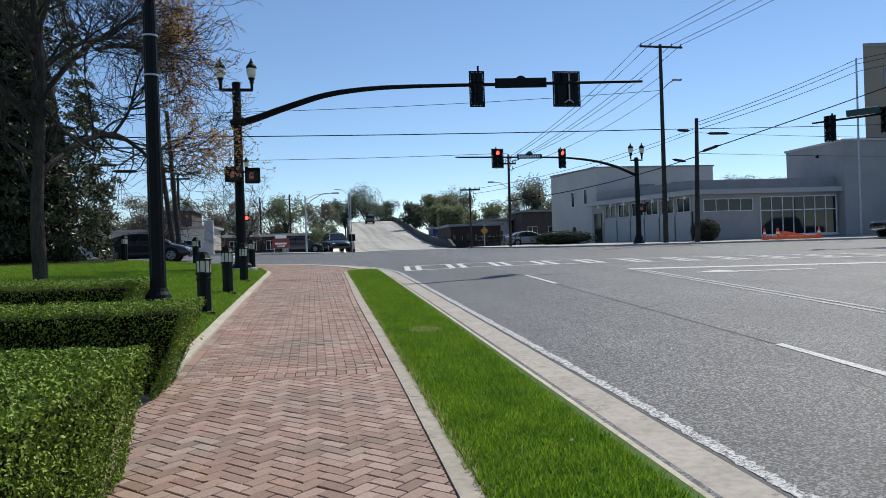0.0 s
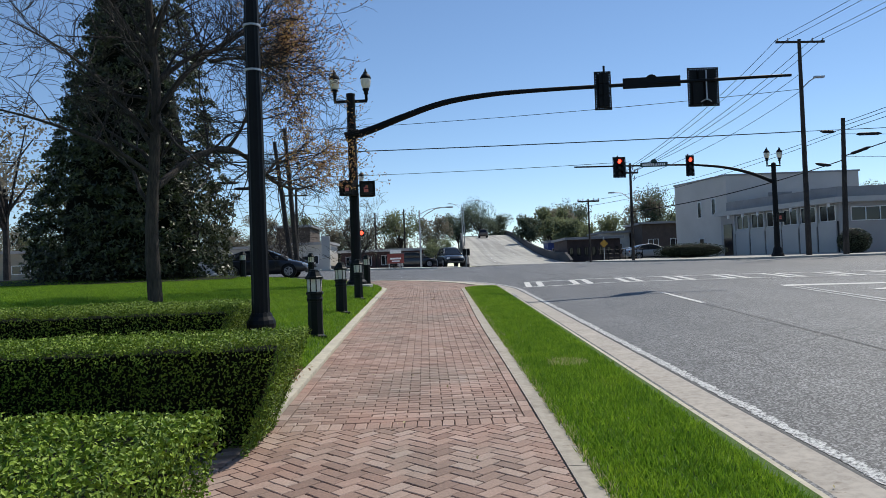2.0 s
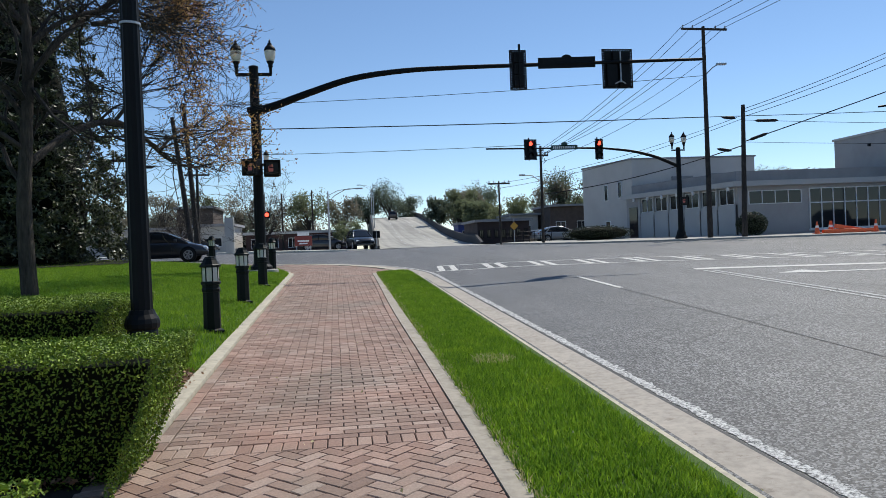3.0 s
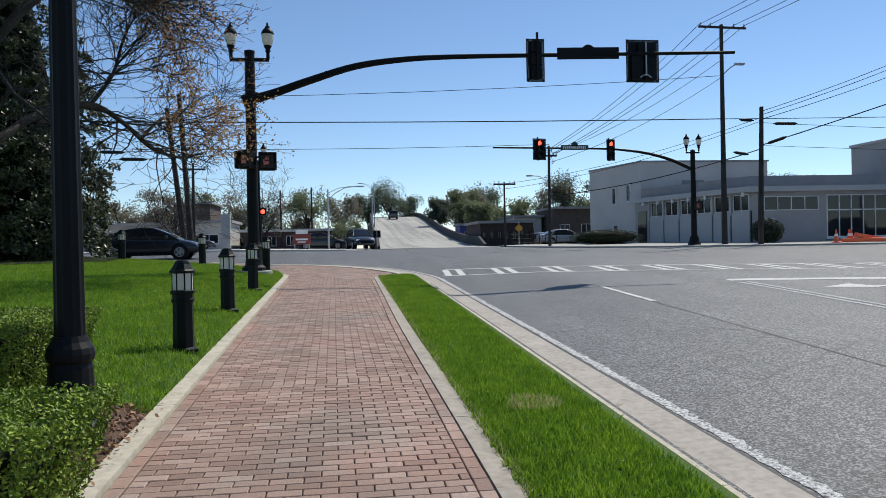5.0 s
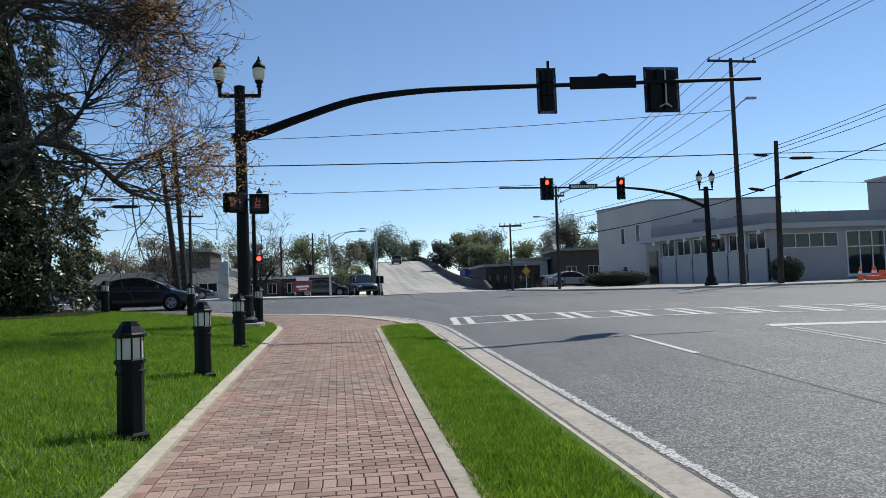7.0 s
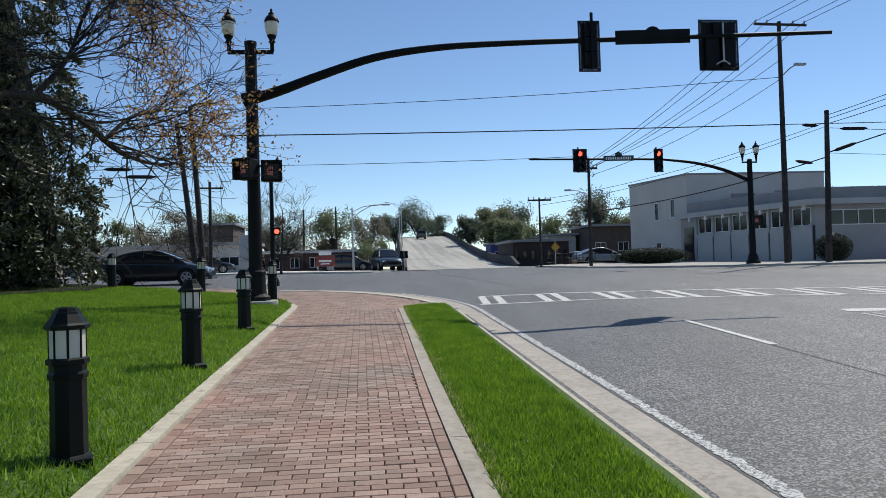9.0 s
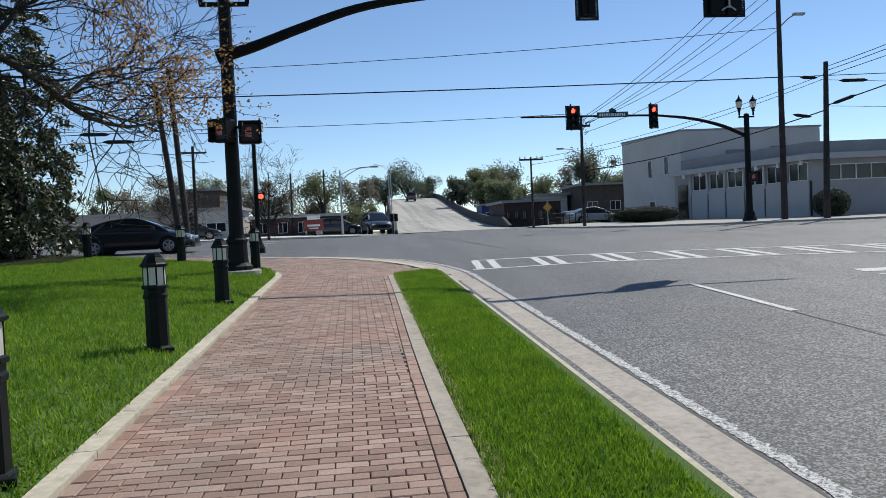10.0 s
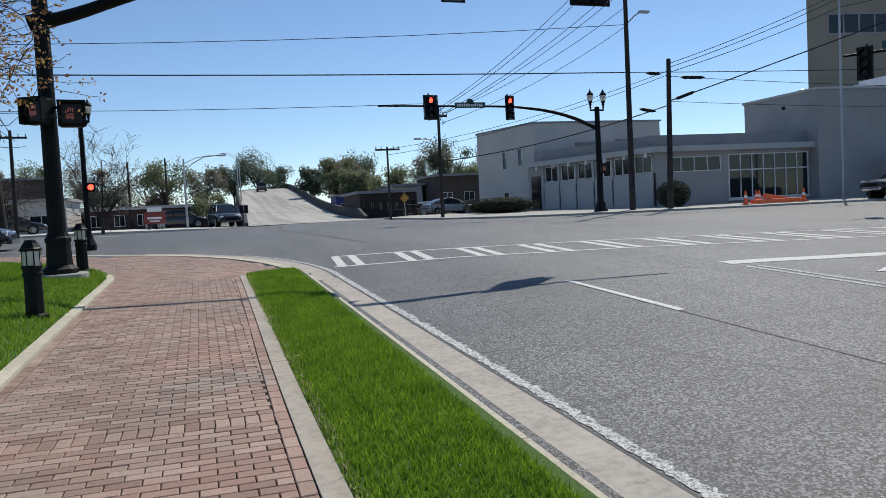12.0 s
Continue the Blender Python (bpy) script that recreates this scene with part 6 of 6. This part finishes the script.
for k, (x, y, h, w) in enumerate(((0.6, 72.5, 3.2, 2.6), (-0.6, 73.5, 2.6, 2.2))):
    far_tree(x, y, 1.2, h, w, FAR_GREEN, 180 + k, "leafy green shrub beside the overpass foot", 900, 0.2)
for k, (x, y, h) in enumerate(((-6.3, 61.0, 6.6), (-13.5, 66, 4.2))):
    lm = [([(0, 0, -0.2), (0, 0, 1.0), (0.1, 0, 2.2), (0.2, 0.1, h * 0.7)], 0.11, 0.02, 26, 2)]
    for s in (-1, 1):
        lm.append(([(0, 0, 0.8), (s * 0.7, 0.2, 2.0), (s * 1.5, 0.3, h * 0.62)], 0.06, 0.015, 20, 2))
    branch_tree("bare_tree", (x, y, 1.35), lm, 200 + k, 1, "bare spreading street tree across the side street", (FAR_GREY, [(lambda p, r: r.random() < 0.2, 1, 0.12)], "few pale buds"), 0.6, 0.012, 1.5)


def round_bush(name, at, rx_, ry_, h, label, seed, mat, leaf=0.09, n=3200):
    rnd = random.Random(seed)
    b = thing(name, at, label, "bush")
    verts, faces = [], []
    for _ in range(n):
        d = Vector((rnd.gauss(0, 1), rnd.gauss(0, 1), rnd.gauss(0, 1))).normalized()
        k = 1 - 0.15 * rnd.random() ** 2 + 0.06 * noise.noise(d * 3)
        p = Vector((d.x * rx_ * k, d.y * ry_ * k, h * 0.5 + d.z * h * 0.5 * k))
        quad_leaf(verts, faces, p, leaf, rnd, d)
    leaf_cloud("foliage", verts, faces, mat, b)
    # solid core whose near-black colour stands in for shade within the bush
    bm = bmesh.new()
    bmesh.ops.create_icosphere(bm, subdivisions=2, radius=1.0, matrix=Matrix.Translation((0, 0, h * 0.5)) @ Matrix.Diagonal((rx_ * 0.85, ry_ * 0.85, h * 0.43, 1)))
    part("crown_core", bm, SHADE_CORE, b)
    return b


SHRUB = m_leaf("dark_shrub_leaf", (0.012, 0.02, 0.010), (0.055, 0.072, 0.032), 0.6, 0.1)
round_bush("round_bush", (25.2, 46.4, road_z(25, 46) + 0.05), 0.95, 0.95, 1.55, "dark clipped round bush on the pavement", 31, SHRUB)
round_bush("long_bush", (18.2, 55.0, road_z(18, 55)), 2.7, 0.8, 1.15, "long low dark hedge before the grey building", 32, SHRUB)
REDLEAF = m_leaf("red_leaf", (0.16, 0.03, 0.03), (0.28, 0.06, 0.05), 0.5, 0.3)
rt = round_bush("red_shrub", (40.6, 44.6, road_z(40, 44) + 0.9), 1.5, 1.2, 2.2, "small red-leaved ornamental tree by the pale wall", 33, REDLEAF, 0.12, 1800)
part("trunk", rod(bmesh.new(), (0, 0, -1.0), (0, 0, 0.9), 0.06, 0.04, 7), BARK_DARK, rt)

for k in range(9):
    x = -44 + k * 5.2
    round_bush("far_bush", (x, 92 + (k * 7) % 6, 0.9), 3.0, 1.4, 2.2 + (k * 3) % 4 * 0.4, "dull green thicket before the far woods", 300 + k, (FAR_GREY, FAR_GREEN, FAR_DARK)[k % 3], 0.3, 900)
for k in range(8):
    x = 27 + k * 7
    round_bush("far_bush", (x, 112 + (k * 5) % 7, 0.9), 4.0, 1.6, 3.0 + (k * 3) % 4 * 0.5, "dull green thicket before the far woods", 320 + k, (FAR_DARK, FAR_GREEN, FAR_GREY)[k % 3], 0.35, 900)


# ---- trees and yard far to the left ----
for k, (x, y, h, w, mat) in enumerate(((-21, 38, 9.5, 7, FAR_GREY), (-26, 44, 11, 8, FAR_GREY), (-32, 40, 12, 9, FAR_DARK), (-24, 52, 10, 8, FAR_GREEN), (-38, 50, 12, 9, FAR_GREY))):
    far_tree(x, y, 1.2, h, w, mat, 220 + k, "half-bare tree beyond the evergreen", 1800, 0.22)

# ---- grass blades ----
def blades(name, n, xs, ys, zf, keep, mat, size, label, parent, seed):
    rng = np.random.default_rng(seed)
    x = rng.uniform(*xs, n)
    y = ys[0] + (ys[1] - ys[0]) * rng.random(n) ** 1.15
    pts = [(a, b) for a, b in zip(x.tolist(), y.tolist()) if keep(a, b)]
    n = len(pts)
    base = np.array([(a, b, zf(a, b) - 0.004) for a, b in pts])
    ang = rng.uniform(0, 2 * np.pi, n)
    lean = rng.normal(0, 0.45, (n, 2))
    h = size * rng.uniform(0.55, 1.35, n)
    w = 0.0045 + 0.05 * h * 0.9
    side = np.stack([np.cos(ang), np.sin(ang), 0 * ang], 1) * w[:, None]
    tip = base + np.stack([lean[:, 0] * h, lean[:, 1] * h, h], 1)
    verts = np.stack([base - side, base + side, tip], 1).reshape(-1, 3)
    me = bpy.data.meshes.new(name)
    me.vertices.add(3 * n)
    me.vertices.foreach_set("co", verts.ravel())
    me.loops.add(3 * n)
    me.loops.foreach_set("vertex_index", np.arange(3 * n))
    me.polygons.add(n)
    me.polygons.foreach_set("loop_start", np.arange(n) * 3)
    me.polygons.foreach_set("loop_total", np.full(n, 3))
    me.update()
    me.validate()
    me.materials.append(mat)
    ob = new(name, me)
    return tagged(ob, label, "grass", kind="stuff")


DRY = [(1.3, 9.85, 0.2)]


def dry(x, y):
    return any(math.hypot((x - a), (y - b) * 0.8) < r * (1 + 0.5 * noise.noise((x * 5, y * 5, 1))) for a, b, r in DRY) or x < 0.81 + 0.05 * noise.noise((y * 1.7, 0, 0))


on_strip = lambda x, y: y < strip_end(x) - 0.05 and corner_s(x, y) < ARC_R - 0.33
blades("strip_grass", 190000, (0.74, 1.905), (-4.0, 26.4), strip_z, lambda x, y: on_strip(x, y) and (not dry(x, y) or noise.noise((x * 40, y * 40, 0)) > -0.1), BLADE, 0.05, "dense bright green grass blades of the strip", strip, 1)
blades("strip_dry_grass", 50000, (0.74, 1.905), (2.2, 26.4), strip_z, lambda x, y: on_strip(x, y) and dry(x, y), STRAW, 0.04, "dry straw-coloured patches in the grass strip", strip, 2)
blades("dry_patch_grass", 4500, (0.85, 1.75), (9.2, 10.6), strip_z, dry, STRAW, 0.045, "straw-coloured dry patch in the grass strip", strip, 6)
mulch_in = lambda x, y: x > -2.95 and y < 10.1 + 0.25 * noise.noise((x * 2, y * 2, 0))
blades("lawn_grass", 560000, (-17, -1.72), (7.5, 33.2), lawn_z, lambda x, y: x < left_kerb_x(y) - 0.07 and not mulch_in(x, y) and (x > -2.6 - (y - 7) * 0.85), BLADE, 0.06, "mown bright green grass blades of the lawn", lawn, 3)

# ---- mulch bed and dead leaves by the hedge ----
mul = new("mulch_bed", sheet("mulch_bed", steps(-6, -1.75, 0.12), steps(7.0, 10.6, 0.12), lambda x, y: lawn_z(x, y) + 0.012 + 0.02 * noise.noise((x * 6, y * 6, 2)), lambda x, y: x < -1.76 and (y < 10.1 + 0.25 * noise.noise((x * 2, y * 2, 0)))))
mul.data.materials.append(MULCH)
tagged(mul, "brown bark mulch bed at the hedge foot", "mulch", kind="structure")
soil = new("hedge_soil", sheet("hedge_soil", steps(-12, -1.3, 0.25), steps(-6, 7.3, 0.25), lambda x, y: rise(y) - 0.01 + 0.02 * noise.noise((x * 3, y * 3, 5)), lambda x, y: x < -1.85 - max(0.0, 7.2 - y) * 0.18))
soil.data.materials.append(MULCH)
tagged(soil, "dark soil between the hedges", "soil", kind="structure")
DEAD = m_leaf("dead_leaf", (0.16, 0.07, 0.035), (0.38, 0.24, 0.13), 0.8, 0.1)
rnd = random.Random(9)
verts, faces = [], []
for _ in range(4200):
    x, y = rnd.uniform(-3.0, -1.66), rnd.uniform(6.7, 10.2)
    if x > -1.76 and rnd.random() < 0.8:
        continue
    z = (lawn_z(x, y) if x < -1.76 and y > 7.3 else rise(y) + 0.03) + rnd.uniform(0.012, 0.035)
    quad_leaf(verts, faces, Vector((x, y, z)), rnd.uniform(0.025, 0.06), rnd, Vector((0, 0, 1)))
me = bpy.data.meshes.new("dead_leaves")
me.from_pydata(verts, [], faces)
me.materials.append(DEAD)
tagged(new("dead_leaves", me), "brown dead leaves scattered at the hedge foot", "leaf litter", kind="stuff")
verts, faces = [], []
for _ in range(70):
    x, y = rnd.uniform(-1.9, 2.3), rnd.uniform(3, 22)
    z = rise(y) + 0.012 if x < 0.7 else (strip_z(x, y) + 0.05 if x < 1.9 else road_z(x, y) + 0.02)
    quad_leaf(verts, faces, Vector((x, y, z)), rnd.uniform(0.015, 0.04), rnd, Vector((0, 0, 1)))
me = bpy.data.meshes.new("stray_leaves")
me.from_pydata(verts, [], faces)
me.materials.append(STRAW)
tagged(new("stray_leaves", me), "few pale stray leaves on path and strip", "leaf litter", kind="stuff")

# ---- clay pavers ----
BRICK_REST = Mat("clay_paver_rest", rough=0.76)
_m = BRICK_REST
_r = _m.ramp(_m.island(), [(0.0, (0.24, 0.155, 0.12)), (0.4, (0.31, 0.207, 0.162)), (0.75, (0.36, 0.25, 0.2)), (1.0, (0.41, 0.302, 0.25))])
_b = _m.ramp(_m.noise(0.9, 4), [(0.3, (0.80, 0.88, 0.86)), (0.7, (1.15, 1.03, 0.98))])
_g = _m.ramp(_m.noise(60, 4), [(0.3, (0.78, 0.78, 0.78)), (0.7, (1.15, 1.15, 1.15))])
_m.color(_m.mix(1.0, _m.mix(1.0, _r, _b, "MULTIPLY"), _g, "MULTIPLY"))
_m.bump(_m.noise(110, 3), 0.4, 0.004)
BRICK_REST = _m.m

GAP = 0.0075


def paver_shape(lx, ly):
    """A paver about its top's centre: rounded rim, sides, no underside."""
    hx, hy, c = lx / 2 - GAP / 2, ly / 2 - GAP / 2, 0.005
    v = [(sx_ * (hx - c), sy_ * (hy - c), 0.0) for sx_, sy_ in ((-1, -1), (1, -1), (1, 1), (-1, 1))]
    v += [(sx_ * hx, sy_ * hy, -c) for sx_, sy_ in ((-1, -1), (1, -1), (1, 1), (-1, 1))]
    v += [(sx_ * hx, sy_ * hy, -0.03) for sx_, sy_ in ((-1, -1), (1, -1), (1, 1), (-1, 1))]
    f = [(0, 1, 2, 3)] + [(4 + i, 4 + (i + 1) % 4, (i + 1) % 4, i) for i in range(4)] + [(8 + i, 8 + (i + 1) % 4, 4 + (i + 1) % 4, 4 + i) for i in range(4)]
    return v, f


pavers = []      # x, y, turn, length, width
PL, PW = 0.203, 0.1015
XR, XL = 0.615, -1.60
SOLDIERS = [7.22, 11.05, 14.95, 18.8, 22.65]


def kerb_in_right(y):
    return 0.695 - 0.045 * math.exp(-((y - 15) / 5) ** 2) - 0.078


y = 7.22
row = 0
while y < 37.0:
    yc = y + PW / 2
    hit = [s for s in SOLDIERS if abs(s - y) < 0.055]
    left = (left_kerb_x(yc) + 0.08) if yc > 7.3 else XL
    right = kerb_in_right(yc) if yc < 25.2 else 2.4
    left = max(left, -9.0)
    if hit:
        SOLDIERS.remove(hit[0])
        x = left + PW * 0.6
        while x < right - PW * 0.4:
            pavers.append((x, y + PL / 2, 90, PL, PW))
            x += PW
        y += PL
        continue
    edged = yc < 25.2
    a = left + (PW if edged else 0) + 0.004
    b = right - (PW if edged else 0)
    x = a + (0 if row % 2 else -PL / 2)
    while x < b - 0.02:
        x0, x1 = max(x, a), min(x + PL, b)
        if x1 - x0 > 0.03:
            cx = (x0 + x1) / 2
            inside = edged or (corner_s(cx, yc) < ARC_R - 0.34 and not (cx > 0.6 and yc < strip_end(cx) + 0.08) and cx > left_kerb_x(yc) + 0.1)
            if inside:
                pavers.append((cx, yc, 0, x1 - x0, PW))
        x += PL
    y += PW
    row += 1
y = 7.22
while y < 25.1:
    yc = y + PL / 2
    pavers.append((kerb_in_right(yc) - PW / 2, yc, 90, PL, PW))
    if y > 7.4:
        pavers.append((left_kerb_x(yc) + 0.08 + PW / 2, yc, 90, PL, PW))
    y += PL


def flare(y):
    return -1.60 - max(0.0, 7.2 - y) * 0.16


cut = []         # outlines of pavers cut along the edges of the field


def clip(poly, nx, ny, k):
    """The part of a convex outline where nx * x + ny * y <= k."""
    out = []
    for (x0, y0), (x1, y1) in zip(poly, poly[1:] + poly[:1]):
        a, b_ = nx * x0 + ny * y0 - k, nx * x1 + ny * y1 - k
        if a <= 0:
            out.append((x0, y0))
        if a * b_ < 0:
            u = a / (a - b_)
            out.append((x0 + (x1 - x0) * u, y0 + (y1 - y0) * u))
    return out


def cut_paver(x, y, turn):
    hx, hy = PL / 2 - GAP / 2, PW / 2 - GAP / 2
    c_, s_ = math.cos(radians(turn)), math.sin(radians(turn))
    poly = [(x + px * c_ - py * s_, y + px * s_ + py * c_) for px, py in ((-hx, -hy), (hx, -hy), (hx, hy), (-hx, hy))]
    poly = clip(poly, 0, 1, 7.213)
    poly = clip(poly, 1, 0, 0.612) if poly else poly
    poly = clip(poly, -1, 0.16, 1.60 + 0.16 * 7.2 - 0.085 - 0.0) if poly else poly
    if len(poly) > 2:
        if len(poly) == 4 and y < 6.9 and -1.4 < x < 0.45:
            pavers.append((x, y, turn, PL, PW))
        else:
            cut.append(poly)


# herringbone laid at 45 degrees before the first soldier course
c45 = math.sqrt(0.5)
for i in range(-60, 60):
    for j in range(-60, 60):
        if (i - j) % 4 == 0:
            u, v, t = i + 1.0, j + 0.5, 0
        elif (i - j) % 4 == 3:
            u, v, t = i + 0.5, j + 1.0, 90
        else:
            continue
        px, py = u * PW, v * PW
        x, y = -0.5 + (px - py) * c45, 4.2 + (px + py) * c45
        if -4.2 < y < 7.35 and flare(y) - 0.1 < x < 0.75:
            cut_paver(x, y, 45 + t)
y = -4.1
while y < 7.2:
    pavers.append((flare(y) - 0.02, y, 9, PL, PW))
    y += PW

shapes = {}
loose = [p for p in pavers if 7.4 < p[1] < 10.15][:300]
chosen = set(loose)


def lie(x, y):
    dz = (paving_z(x, y + 0.05) - paving_z(x, y - 0.05)) / 0.1
    dx = (paving_z(x + 0.05, y) - paving_z(x - 0.05, y)) / 0.1
    return math.atan(dz), math.atan(-dx)


rnd = random.Random(77)
for p in loose:
    x, y, turn, l, w = p
    key = (round(l, 3), round(w, 3))
    if key not in shapes:
        v, f = paver_shape(*key)
        me = bpy.data.meshes.new("brick")
        me.from_pydata(v, [], f)
        me.materials.append(BRICK)
        shapes[key] = me
    ob = new("brick", shapes[key])
    ob.parent = bed
    tilt, lean = lie(x, y)
    ob.matrix_basis = pose(x, y, paving_z(x, y) + rnd.gauss(0, 0.0012), math.degrees(tilt) + rnd.gauss(0, 0.35), math.degrees(lean) + rnd.gauss(0, 0.35), 0) @ pose(0, 0, 0, 0, 0, turn + rnd.gauss(0, 0.4))
verts, faces = [], []
for p in pavers:
    if p in chosen:
        continue
    x, y, turn, l, w = p
    v, f = paver_shape(l, w)
    tilt, lean = lie(x, y)
    m = pose(x, y, paving_z(x, y) + rnd.gauss(0, 0.0012), math.degrees(tilt) + rnd.gauss(0, 0.35), math.degrees(lean) + rnd.gauss(0, 0.35), 0) @ pose(0, 0, 0, 0, 0, turn + rnd.gauss(0, 0.4))
    o = len(verts)
    verts.extend(m @ Vector(q) for q in v)
    faces.extend(tuple(o + k for k in q) for q in f)
for poly in cut:
    cx, cy = sum(p[0] for p in poly) / len(poly), sum(p[1] for p in poly) / len(poly)
    o, n = len(verts), len(poly)
    verts.extend(Vector((x + (cx - x) * 0.03, y + (cy - y) * 0.03, paving_z(x, y))) for x, y in poly)
    verts.extend(Vector((x, y, paving_z(x, y) - 0.03)) for x, y in poly)
    faces.append(tuple(range(o, o + n)))
    faces.extend((o + n + k, o + n + (k + 1) % n, o + (k + 1) % n, o + k) for k in range(n))
me = bpy.data.meshes.new("brick_rest")
me.from_pydata(verts, [], faces)
me.materials.append(BRICK_REST)
rest = new("brick_rest", me)
rest.parent = bed
tagged(rest, "clay pavers in herringbone and running bond", kind="stuff")
